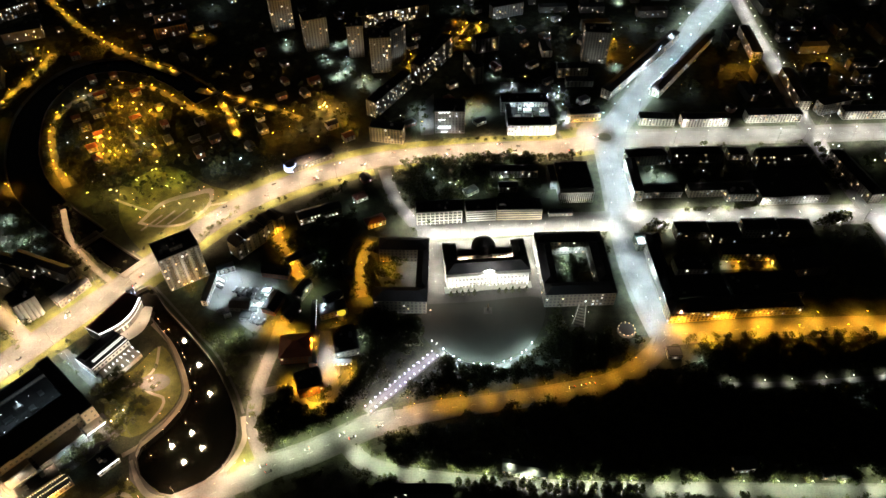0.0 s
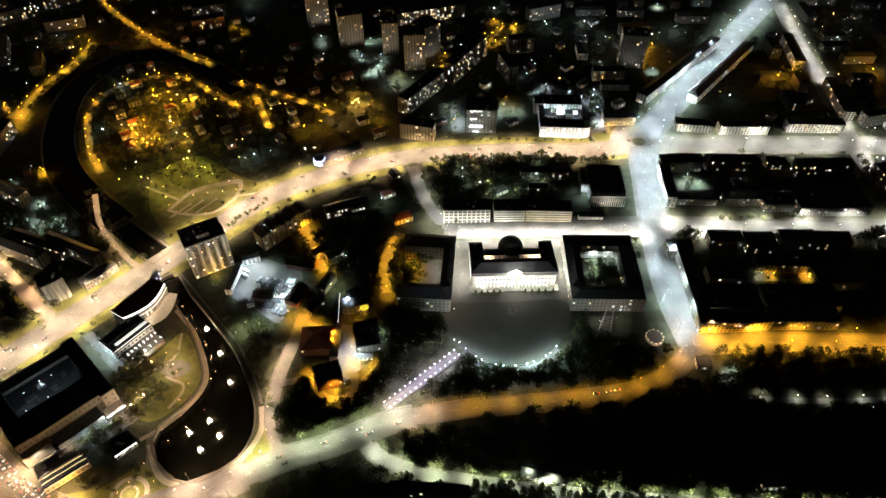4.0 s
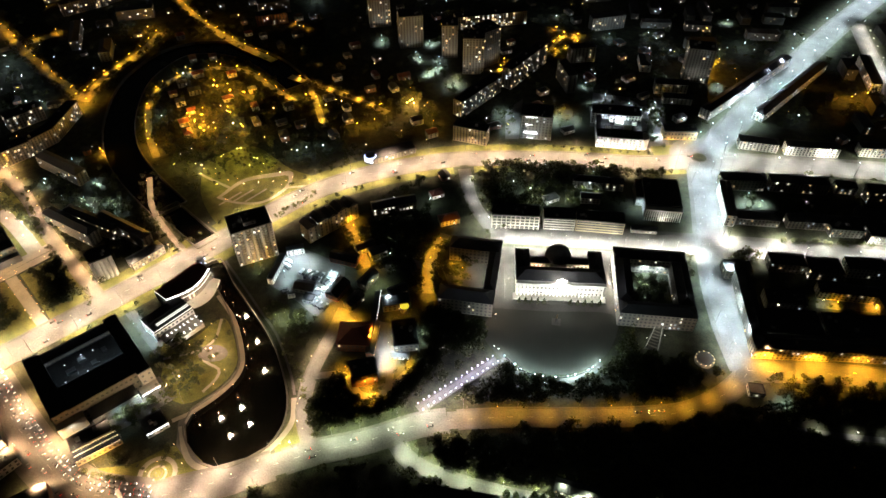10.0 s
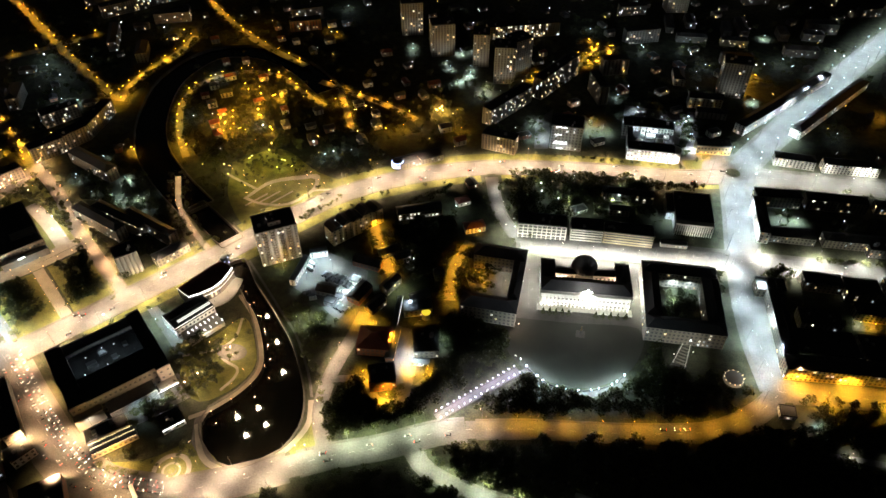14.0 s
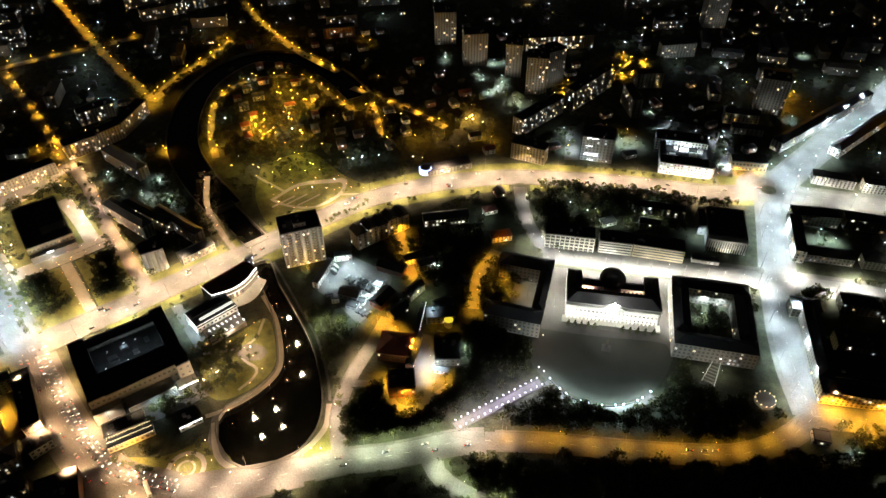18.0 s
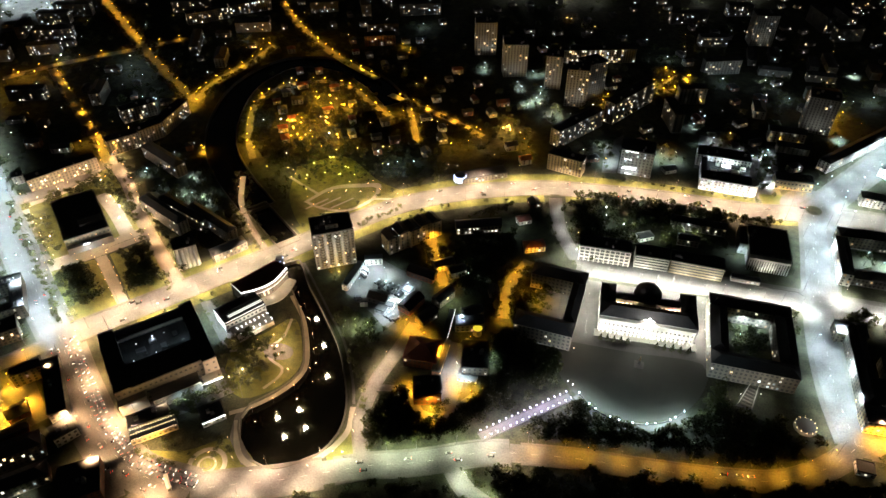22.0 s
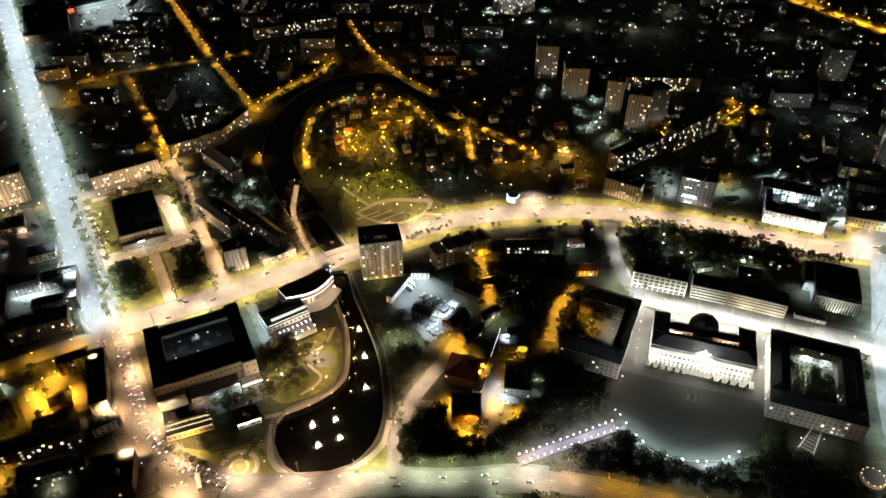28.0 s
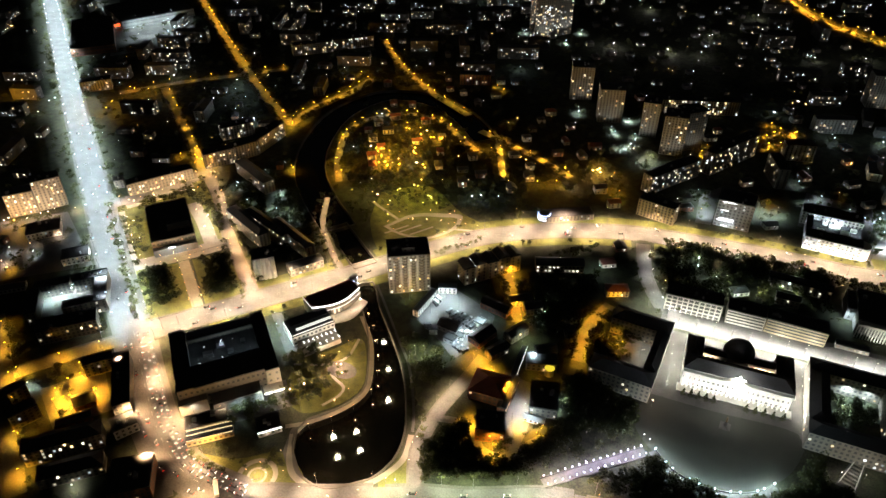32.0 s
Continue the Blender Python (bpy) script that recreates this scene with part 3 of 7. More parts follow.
def building(name, label, category, p1, p2, p3, h, floors, wall="plaster", roof="roof", kind="flat", lit=0.1, wings=None, tone=None, group="", every=3.2, bits=True, singly=False, open_front=False):
    """A building whose front runs from p1 to p2; p3 is the back corner behind p2, or a depth. wings: rectangles in shares of length and depth, with a height."""
    a, b = Vector(p1), Vector(p2)
    length = (b - a).length
    depth = p3 if isinstance(p3, (int, float)) else (Vector(p3) - b).length
    turn = math.degrees(math.atan2((b - a).y, (b - a).x))
    t = thing(name, label, category, a.x, a.y, 0, turn, group)
    rects = [(u0 * length, v0 * depth, u1 * length, v1 * depth, hh) for u0, v0, u1, v1, hh in (wings or [(0, 0, 1, 1, h)])]
    rot = Matrix.Rotation(radians(turn), 2)
    dark = B()
    far_lit = [B(), B(), B()] if math.hypot(a.x + 100, a.y - 380) > 300 else None
    for k, (x0, y0, x1, y1, hh) in enumerate(rects):
        part("wall", box(B(), x0, y0, -0.5, x1, y1, hh), M[wall], t)
        top = roof_on(t, x0, y0, x1, y1, hh, kind, roof)
        fl = max(1, round(floors * hh / h))
        for q, r in (((x0, y0), (x1, y0)), ((x1, y0), (x1, y1)), ((x1, y1), (x0, y1)), ((x0, y1), (x0, y0))):
            mx, my = (q[0] + r[0]) / 2, (q[1] + r[1]) / 2
            if any(i != k and o[0] - 0.1 <= mx <= o[2] + 0.1 and o[1] - 0.1 <= my <= o[3] + 0.1 and o[4] >= hh for i, o in enumerate(rects)):
                continue
            away = (rot @ Vector((r[1] - q[1], q[0] - r[0]))).normalized().y > 0.3
            facade(t, q, r, hh, fl, 0 if away else lit, every, tone=tone, singly=singly and r[1] == q[1] == y0, dark=dark, far_lit=far_lit)
        if bits and kind == "flat" and x1 - x0 > 9 and y1 - y0 > 9:
            for _ in range(rng.randint(1, 3)):
                u, v, s = rng.uniform(x0 + 2, x1 - 5), rng.uniform(y0 + 2, y1 - 5), rng.uniform(1.2, 3)
                part("roof_box", box(B(), u, v, hh + 0.35, u + s, v + s * rng.uniform(0.7, 1.3), hh + rng.uniform(1.2, 2.8)), M["grey"], top)
        n = max(2, int((x1 - x0) / 6)), max(2, int((y1 - y0) / 6))
        for i in range(n[0] + 1):
            for j in range(n[1] + 1):
                p = a + rot @ Vector((x0 + (x1 - x0) * i / n[0], y0 + (y1 - y0) * j / n[1]))
                take(p.x, p.y, 3.5)
    if len(dark.faces):
        part("unlit_glazing", dark, M["glass"], t, "rows of unlit windows", "stuff")
    else:
        dark.free()
    for bm, m in zip(far_lit or (), FAR_LIT):
        if len(bm.faces):
            part("lit_glazing", bm, m, t, "scattered lit windows", "stuff")
        else:
            bm.free()
    return t


def ring(w, d, h, south=True, north=True, east=True, west=True):
    """The wings of a block round a yard: the share of length and of depth that each takes."""
    out = []
    if south:
        out.append((0, 0, 1, d, h))
    if north:
        out.append((0, 1 - d, 1, 1, h))
    lo, hi = (d if south else 0), (1 - d if north else 1)
    if west:
        out.append((0, lo, w, hi, h))
    if east:
        out.append((1 - w, lo, 1, hi, h))
    return out


# ---- squares, lawns and yards ----
def patch(name, label, pts, m, z, category, curved=0.0, take_it=False):
    """A flat piece of ground with its own surface."""
    line = closed(pts, curved) if curved else [Vector(p) for p in pts]
    bm = B()
    bm.faces.new([bm.verts.new((p[0], p[1], z)) for p in line])
    bm.normal_update()
    bm.faces.ensure_lookup_table()
    if bm.faces[0].normal.z < 0:
        bmesh.ops.reverse_faces(bm, faces=bm.faces[:])
    if take_it:
        xs, ys = [p[0] for p in line], [p[1] for p in line]
        for x in np.arange(min(xs), max(xs), 3):
            for y in np.arange(min(ys), max(ys), 3):
                if inside(x, y, line):
                    take(x, y, 1)
    return structure(name, bm, M[m], label, category)


def disc(x, y, r, n=40, r2=None):
    r2 = r2 or r
    return [(x + r * math.cos(math.tau * i / n), y + r2 * math.sin(math.tau * i / n)) for i in range(n)]


patch("pavement_palace_forecourt", "pale stone paving round the palace", [(-45.4, 443.2), (93.8, 455.7), (87.3, 375.1), (-36.5, 367.7)], "paving", 0.016, "pavement", take_it=True)
patch("pavement_round_square", "dark granite square with a rounded edge", [(-24.2, 371.4), (29.9, 375.2), (82.9, 380.2), (85, 355.8), (71.3, 329.7), (46.3, 314.2), (21.7, 313.3), (-0.2, 321.8), (-17.6, 340.2)], "square", 0.020, "square", 10, True)
patch("lawn_pond_park", "clipped lawn beside the pond", [(-260.7, 292.2), (-243.6, 304.8), (-227.7, 328), (-205.5, 298.8), (-200.8, 279.1), (-210, 259.3), (-227, 246.3), (-248.5, 258.8)], "grass", 0.012, "lawn", 8, True)
patch("lawn_roadside", "bright lawn between the road and the pond", [(-150.5, 223.6), (-146.7, 243.5), (-142.2, 252.7), (-127.3, 223.4), (-143.4, 214.5)], "grass", 0.012, "lawn", 0, True)
patch("lawn_statue_park", "lawn round a small circular plaza", [(-268.2, 188.7), (-239.9, 196.9), (-217, 214.3), (-191.1, 203.3), (-187.7, 187.1), (-218, 176.4), (-244.7, 181.2)], "grass", 0.012, "lawn", 8, True)
patch("lawn_west_park_a", "park lawn edged by lit paths", [(-456, 312.5), (-427.5, 337.9), (-369.9, 297.6), (-394.4, 268.3)], "grass", 0.012, "lawn")
patch("lawn_west_park_b", "park lawn edged by lit paths", [(-419.7, 347.4), (-397.2, 378.2), (-339.3, 334), (-362.5, 302.8)], "grass", 0.012, "lawn")
patch("lawn_museum_yard", "lawn with trees round a square hall", [(-559.6, 387.4), (-511.9, 462.4), (-409.6, 387.2), (-464.3, 315.8)], "grass", 0.010, "lawn")
patch("lawn_museum_west", "narrow tree lawn beside a paved yard", [(-534.5, 368.2), (-523.5, 379.4), (-463.3, 337.3), (-474.3, 325)], "grass", 0.018, "lawn")
patch("lawn_museum_east", "narrow tree lawn beside a paved yard", [(-505.7, 443.1), (-491.1, 444), (-427.2, 399.5), (-435.1, 390.2)], "grass", 0.018, "lawn")
patch("lawn_hill_park", "lawn of a hillside park", [(-327.6, 525), (-287.9, 557.9), (-235.2, 526.6), (-179.2, 506.6), (-210.9, 470.4), (-260.4, 428.6), (-305.9, 468.2)], "grass", 0.012, "lawn", 10, True)
patch("pavement_leaf_plaza", "leaf-shaped plaza of pale paving", [(-292.7, 471.3), (-277.3, 503), (-247.3, 518.8), (-231.8, 521.5), (-229, 495.6), (-246.1, 470.3), (-272.7, 466)], "path", 0.020, "pavement", 6)
patch("lawn_leaf_bed", "planted bed inside a leaf-shaped plaza", [(-288, 473.2), (-274, 499), (-246, 512), (-234.5, 515), (-232.5, 496.5), (-247.5, 473.4), (-271.5, 469)], "grass", 0.026, "lawn", 6)
patch("pavement_works_yard", "pale concrete works yard under white lamps", [(-204.1, 369.4), (-203.2, 407.8), (-186.5, 415.3), (-166.6, 408.7), (-145.1, 398.9), (-141.2, 378.4), (-146, 359), (-154.2, 340), (-172.2, 352.9)], "paving", 0.012, "yard", 0)
patch("pavement_theatre_yard", "asphalt forecourt of the theatre", [(-295.8, 203.6), (-293.6, 218.7), (-254.6, 266.8), (-231.6, 252.6), (-257.1, 223), (-284.7, 198.4)], "asphalt", 0.012, "yard")
patch("pavement_theatre_passage", "paved passage in cool light beside the theatre", [(-309, 320), (-303, 325), (-257, 297), (-265, 284)], "paving", 0.022, "pavement")
patch("pavement_circus", "wide asphalt junction round a small island", disc(*(179, 613.1), 32), "asphalt", 0.016, "road")
patch("pavement_hall_corner", "pale paved corner before a white hall", [(121.7, 612.9), (142.4, 679), (137.3, 721.4), (147.6, 721.5), (148.8, 628.8), (175.8, 632.1), (171.8, 606.9)], "paving", 0.010, "pavement")
patch("pavement_bright_corner", "broad pale footway at a street corner", [(169.8, 481.1), (181.1, 578), (198.5, 590.8), (192.6, 522.9), (188.9, 481.2)], "paving", 0.010, "pavement")
patch("pavement_orange_yard", "asphalt yard under orange lamps", [(-406.3, 180), (-382.6, 216.8), (-344.6, 190.4), (-364.6, 158.5)], "asphalt", 0.010, "yard")
patch("pavement_orange_court", "asphalt court under orange lamps", [(-62.2, 410.7), (-32.2, 432.8), (-27.4, 394.2), (-50.7, 385.8)], "asphalt", 0.010, "yard")
patch("pavement_east_court", "asphalt court under orange lamps", [(253.7, 439.4), (305.9, 439.6), (300.1, 414.7), (248.7, 412.5)], "asphalt", 0.010, "yard")
patch("pavement_white_court", "pale courtyard under white lamps", [(-470.9, 224.8), (-503.2, 252.2), (-477.3, 282.2), (-451.3, 265.8)], "paving", 0.010, "yard")
patch("pavement_factory_yard", "wide pale factory yard", [(-899.9, 684.4), (-1035.1, 799.2), (-950.7, 912.5), (-825.6, 791.9)], "paving", 0.010, "yard")
patch("pavement_pond_terrace", "pale paved terrace at the end of the pond", [(-217, 214.3), (-223.3, 231.8), (-222.5, 240.3), (-210.4, 217.6), (-192.7, 202.5), (-199, 199.3)], "paving", 0.014, "pavement")
patch("pavement_north_yard", "pale yard beside an office", [(-24.5, 612.4), (-29.1, 666.9), (-11.1, 696.3), (-10.2, 614.6)], "paving", 0.010, "yard")
patch("pavement_hall_court", "pale inner court of a white hall", [(64.8, 650.3), (68.8, 721.2), (136.6, 715.2), (126, 650.5)], "paving", 0.012, "yard")
patch("pavement_lane_yard", "orange-lit yard between old houses", [(-115.4, 343.8), (-91, 343.6), (-81.8, 324.5), (-80.1, 287.7), (-88.3, 278.6), (-106.5, 312.2)], "asphalt", 0.010, "yard")
patch("pavement_triangle", "pale wedge-shaped terrace beside the square", [(106.2, 348.6), (117.5, 379.2), (126, 381.1), (117.8, 347.4)], "paving", 0.012, "pavement", 0, True)
take(*(151.4, 344), 12)
for x in range(100, 162, 4):
    for y in range(342, 372, 4):
        take(x, y, 2)


def path(name, label, pts, width, z=0.024, m="path"):
    line = smooth_line(pts, 4.0)
    structure("pavement_" + name, ribbon(B(), line, -width / 2, width / 2, z), M[m], label, "path")
    for p in line:
        take(p.x, p.y, width / 2)
    return line


prom = path("promenade", "pale promenade along the pond", [(-241.9, 350.6), (-219.8, 328.5), (-201, 297.9), (-196, 279.1), (-203.1, 259.4), (-216.5, 241.6), (-228.2, 232)], 3.4)
s_path = path("winding_path", "winding lit path through a lawn", [(-258.4, 282.1), (-235.7, 293.4), (-226.7, 306.5), (-229.3, 327.2)], 2.2)
s_path2 = path("winding_path_lower", "winding lit path through a lawn", [(-234, 292.3), (-224.5, 284.3), (-212.7, 279.7), (-211.1, 271.5), (-216.5, 258.4)], 2.2)
patch("pavement_oval", "oval pinkish sand plaza", disc(*(-223.1, 293.2), 12, 32, 8), "paving", 0.028, "plaza")
east_bank = path("east_bank_walk", "narrow walk along the pond wall", [(-251.1, 390.8), (-221.4, 360.8), (-202.1, 340.8), (-179.9, 318), (-158.7, 286.1), (-148.8, 266.3)], 2.0, 0.024, "asphalt")
south_bank = path("south_bank_walk", "pale walk round the end of the pond", [(-148.4, 263.9), (-143.8, 243.5), (-151.4, 223.1), (-162.2, 210.5), (-176.4, 200.7), (-196, 201.5), (-208, 209.5), (-220, 229)], 4)
mid_walk = path("park_middle_walk", "wide lit walk between two lawns", [(-425.4, 342.7), (-366, 298)], 9)
west_walk = path("park_west_walk", "lit walk along a boulevard", [(-540.2, 376.9), (-462.5, 316.7), (-396.7, 265.7)], 6)
cross_walk = path("park_cross_walk", "lit walk before a square hall", [(-460, 310.5), (-430.1, 344.2), (-402, 383.8)], 8)
museum_walk = path("museum_north_walk", "broad bright walk before a long low house", [(-543, 386), (-528, 410), (-514, 449)], 9)
museum_west = path("museum_west_walk", "bright walk between rows of trees", [(-541, 372), (-499, 345), (-457, 319)], 5)
museum_east = path("museum_east_plaza", "bright plaza beside a square hall", [(-488, 421), (-455, 400), (-424, 377)], 13)
museum_front = path("museum_front_walk", "broad walk before a glass front", [(-460, 322), (-437, 350), (-413, 385)], 10)
hill_walk = path("hill_walk", "pale path across a hillside park", [(-325.3, 505.4), (-309.7, 498.2), (-283.6, 487), (-272.5, 481)], 3)
hill_walk2 = path("hill_walk_lower", "pale path across a hillside park", [(-233.9, 495.7), (-212.6, 501.8), (-192.5, 503.5)], 3)
for k, a in enumerate(((-271.8, 483.3), (-261.3, 489.3), (-249.1, 492))):
    path("bed_path", "pale path across a planted bed", [a, (a[0] - 14, a[1] - 22)], 2, 0.030)
statue_at = (-220.2, 192.5)
ring_walk = path("statue_circle", "circular pale plaza round a flower bed", disc(*statue_at, 11.5, 24) + [disc(*statue_at, 11.5, 24)[0]], 3.2)
path("statue_ring", "narrow inner ring of a circular plaza", disc(*statue_at, 5.6, 20) + [disc(*statue_at, 5.6, 20)[0]], 1.6, 0.026)
for a, b, n0, n1, nm in ((13.2, 29, 95, 200, "north_east"), (13.2, 24, 12, 95, "north"), (-24, -13.2, 8, 75, "south"), (-20, -13.2, 95, 190, "south_east")):
    over = lambda q: any((r - q).length < w / 2 + 3 for _, _, l, w, *_ in ROADS if l is not avenue for r in l) or any(inside(q.x, q.y, pool) for pool in POOLS)
    structure("lawn_verge_" + nm, ribbon(B(), avenue[n0:n1], a, b, 0.014, over), M["grass"], "grass verge along the avenue", "lawn")

# the stairway from the square down to the embankment
s0, s1 = Vector((-57, 267.5)), Vector((-5.1, 320.3))
d = (s1 - s0).normalized()
sn = Vector((-d.y, d.x))
stair = thing("stairway", "long pale stone stairway lined with lamps", "stairway", s0.x, s0.y, 0, math.degrees(math.atan2(d.y, d.x)))
length = (s1 - s0).length
part("slab", box(B(), 0, -3.5, -0.3, length, 3.5, 0.06), M["paving"], stair)
tread = mesh_of("tread", box(B(), 0, -3.2, 0.061, 1.0, 3.2, 0.2), M["paving"])
for i in range(int(length / 2.4)):
    part("tread", tread, None, stair).location.x = 1 + i * 2.4
rail = mesh_of("balustrade", box(B(), 0, -0.2, -0.2, length, 0.2, 0.95), M["quay"])
for y in (-3.7, 3.7):
    part("balustrade", rail, None, stair).location.y = y
for i in range(int(length / 3)):
    p = s0 + d * i * 3
    take(p.x, p.y, 8)


# ---- small lamps ----
def globe_lamp(x, y, color, power, h=4.0, r=0.3, label="", z=0.0, bulb=None):
    """A short post with a glowing globe, and its light."""
    t = thing("globe_lamp", label or "short post lamp with a glowing globe", "lamp", x, y, z, group="globe lamps")
    key = (round(h, 1),)
    if key not in GLOBES:
        GLOBES[key] = mesh_of("post", tube(B(), 0, 0, 0, h, 0.08, 0.05, 6), M["steel"])
    part("post", GLOBES[key], None, t)
    gk = (round(r, 2), color)
    if gk not in GLOBES:
        bm = B()
        bmesh.ops.create_icosphere(bm, subdivisions=1, radius=r)
        GLOBES[gk] = mesh_of("globe", bm, bulb or glow("globe_glass", color, 7))
    part("globe", GLOBES[gk], None, t).location.z = h + r
    if power:
        lk = ("light", color, power)
        if lk not in GLOBES:
            GLOBES[lk] = bpy.data.lights.new("globe_light", "POINT")
            GLOBES[lk].color, GLOBES[lk].energy, GLOBES[lk].shadow_soft_size = color, power, r
        ob = new("globe_light", GLOBES[lk])
        ob.parent, ob.location = t, (0, 0, h + 2 * r + 0.3)
    return t


GLOBES = {}
VIOLET = (0.82, 0.74, 1.0)
for i in range(15):
    for side in (-1, 1):
        p = s0 + d * (2 + i * (length - 4) / 14) + sn * side * 3.1
        globe_lamp(p.x, p.y, (1.0, 0.55, 0.62) if i == 0 else VIOLET, 2400, 3.0, 0.4, "post lamp with a violet-white globe beside the stairway")

# the lit parapet round the square
arc = smooth_line([(0.3, 324.6), (13.3, 314.1), (30.2, 309.9), (48.4, 312.7), (63.2, 320.8), (72.1, 330.9)], 5)
structure("wall_square_parapet", ribbon(B(), arc, -0.3, 0.3, 1.0, None, 1.2), M["quay"], "low curved stone parapet", "parapet")
structure("pavement_arc_walk", ribbon(B(), arc, -5.5, -0.4, 0.024), M["paving"], "pale curved walk below a parapet", "path")
for p in arc:
    take(p.x, p.y, 5)
for i in range(11):
    p = arc[round(i * (len(arc) - 1) / 10)]
    globe_lamp(p.x, p.y - 1.2, (0.72, 0.95, 1.0), 8000, 2.6, 0.5, "parapet lamp with a bright cool-white globe")
globe_lamp(*(-10.5, 360.5), (1.0, 0.72, 0.5), 3000, 6, 0.4)
for a in ((-4.8, 327.9), (-8.9, 330.3)):
    globe_lamp(*a, WHITE, 1200, 4, 0.4)

for line, col, power, gap in ((prom, AMBER, 2600, 4), (mid_walk, AMBER, 1900, 3), (west_walk, AMBER, 2400, 4), (cross_walk, AMBER, 1700, 3), (s_path, AMBER, 4500, 4), (s_path2, AMBER, 4500, 3), (hill_walk, AMBER, 2200, 4), (hill_walk2, AMBER, 2200, 3), (museum_walk, AMBER, 4500, 3), (museum_west, AMBER, 5000, 3), (museum_east, WARM, 6000, 3),
                              (south_bank, WARM, 2000, 4), (ring_walk, AMBER, 1200, 6)):
    nn = sides(line)
    for i in range(1, len(line) - 1, gap):
        for s in (-1, 1) if line in (mid_walk, cross_walk) else (1,):
            q = line[i] + nn[i] * 5 * s
            globe_lamp(q.x, q.y, col, power, 4.5, 0.2)
PARK_LAMPS = (((-223.1, 293.2), WARM, 15000), ((-235.8, 265.1), WARM, 6000), ((-241.7, 256.3), WARM, 5000), ((-138.3, 225.1), (0.95, 0.95, 0.4), 2500), ((-311, 531.3), (0.95, 0.9, 0.25), 5000), ((-296.6, 548.6), (0.95, 0.9, 0.25), 5000),
                 ((-273.4, 534.2), (0.95, 0.9, 0.25), 5000), ((-297.3, 487), (0.95, 0.85, 0.2), 4000), ((-271.6, 491.6), WARM, 5000), ((-258.6, 496.5), WARM, 5000), ((-244.8, 499.7), WARM, 5000), ((-242.6, 515.2), WARM, 4000), ((-325.1, 514.5), WARM, 5000),
                 ((-276.9, 521.7), (0.95, 0.9, 0.25), 5000), ((-497.6, 434.4), WARM, 5000), ((-507.9, 364.7), WARM, 5000), ((-481.2, 346.3), WARM, 5000), ((-451.2, 404.1), WHITE, 9000), ((-439.9, 387.8), WHITE, 9000), ((-468.3, 406.9), WARM, 6000),
                 ((-535.7, 390.9), WARM, 6000), ((-526, 407.9), WARM, 6000), ((-336.2, 303.5), COOL, 6000))
for a, c, pw in PARK_LAMPS:
    hill = (-272.5, 512.4)
    near_hill = math.hypot(a[0] - hill[0], a[1] - hill[1]) < 110
    globe_lamp(*a, c, pw * (0.75 if near_hill else 2.0), 3.4 if near_hill else 6, 0.4, "park lamp with a glowing globe on a slim post")

patch("pavement_market_yard", "asphalt market yard under mixed lamps", [(-645.2, 296.3), (-588.2, 352.9), (-492.8, 301.6), (-558.9, 237.2)], "asphalt", 0.010, "yard")
patch("pavement_factory_gate", "bright pale forecourt of a factory", [(-1244.7, 930.3), (-1206.2, 972.2), (-1007.3, 812.9), (-1006.6, 779.8), (-1109.4, 852.5), (-1151.2, 851)], "path", 0.014, "yard")
# yards under tall lamps
YARD_SPOTS = []


LAMP_SPOTS = []
FAR_BULBS = {}
HILL = [(-405.6, 499.5), (-473.5, 599), (-502.7, 737.2), (-378.7, 798.9), (-179.6, 682), (-136, 550.2), (-301.9, 446.1)]


def yard_lamps(color, *spots):
    for a, power in spots:
        LAMP_SPOTS.append(a)
        far = math.hypot(a[0] + 120, a[1] - 420) > 300
        if power < 50000 and (math.hypot(a[0] + 120, a[1] - 420) > 480 or inside(*a, HILL)):
            take(*a, 1.2)
            FAR_BULBS.setdefault((color, 0 if power < 9000 else 1 if power < 25000 else 2), []).append(a)
            continue
        lamp_at(*a, rng.uniform(0, 360), color, power * (0.95 if far else 1.05), 6.0 if far else 11.0)


yard_lamps(COOL, ((-189.8, 400.4), 46000), ((-175.8, 395.2), 36000), ((-193.1, 378), 26000), ((-153.1, 368.1), 52000), ((-152.4, 386.1), 30000), ((-157.2, 352.1), 36000), ((-413.6, 176.4), 26000), ((-482.9, 242), 24000), ((-477.6, 256.7), 24000), ((-472.1, 272), 24000), ((-545.8, 789.1), 8400), ((-322.4, 907.5), 16800), ((-454.5, 1216.7), 24000))
yard_lamps(COOL, ((-501.2, 1193.5), 24000), ((-168.7, 831.9), 8400), ((-120.1, 766.7), 24000), ((-125.9, 736.4), 24000), ((-653.7, 684.1), 16800), ((-605.5, 644.1), 8400), ((-551.3, 594.9), 8400), ((-712.1, 581), 12000), ((-971.4, 813.9), 60000), ((-939.7, 846.6), 60000), ((-896.2, 802.5), 54000), ((-932.9, 753.5), 36000))
yard_lamps(COOL, ((-1132.7, 860.2), 36000), ((81.6, 708.8), 16800), ((107.7, 696.7), 16800), ((135.8, 690.8), 70000), ((137.5, 639.5), 70000), ((-18.8, 639), 12000), ((29.3, 650.2), 16800), ((229.3, 578.1), 12000), ((217.2, 549.8), 16800), ((292.3, 697.4), 8400), ((501.7, 775.3), 8400), ((68.1, 553.9), 3000))
yard_lamps(COOL, ((21.1, 558.4), 3000), ((184.1, 545.1), 24000), ((183.4, 510), 12000), ((-465.9, 463), 5400), ((-390.4, 423.3), 8400), ((-392.4, 439.1), 3000), ((-437, 446.2), 5400), ((-458.3, 500.1), 8400), ((-551.5, 286.5), 12000), ((-503, 301.1), 12000), ((-577.8, 283.1), 8400), ((-827.9, 523.3), 24000))
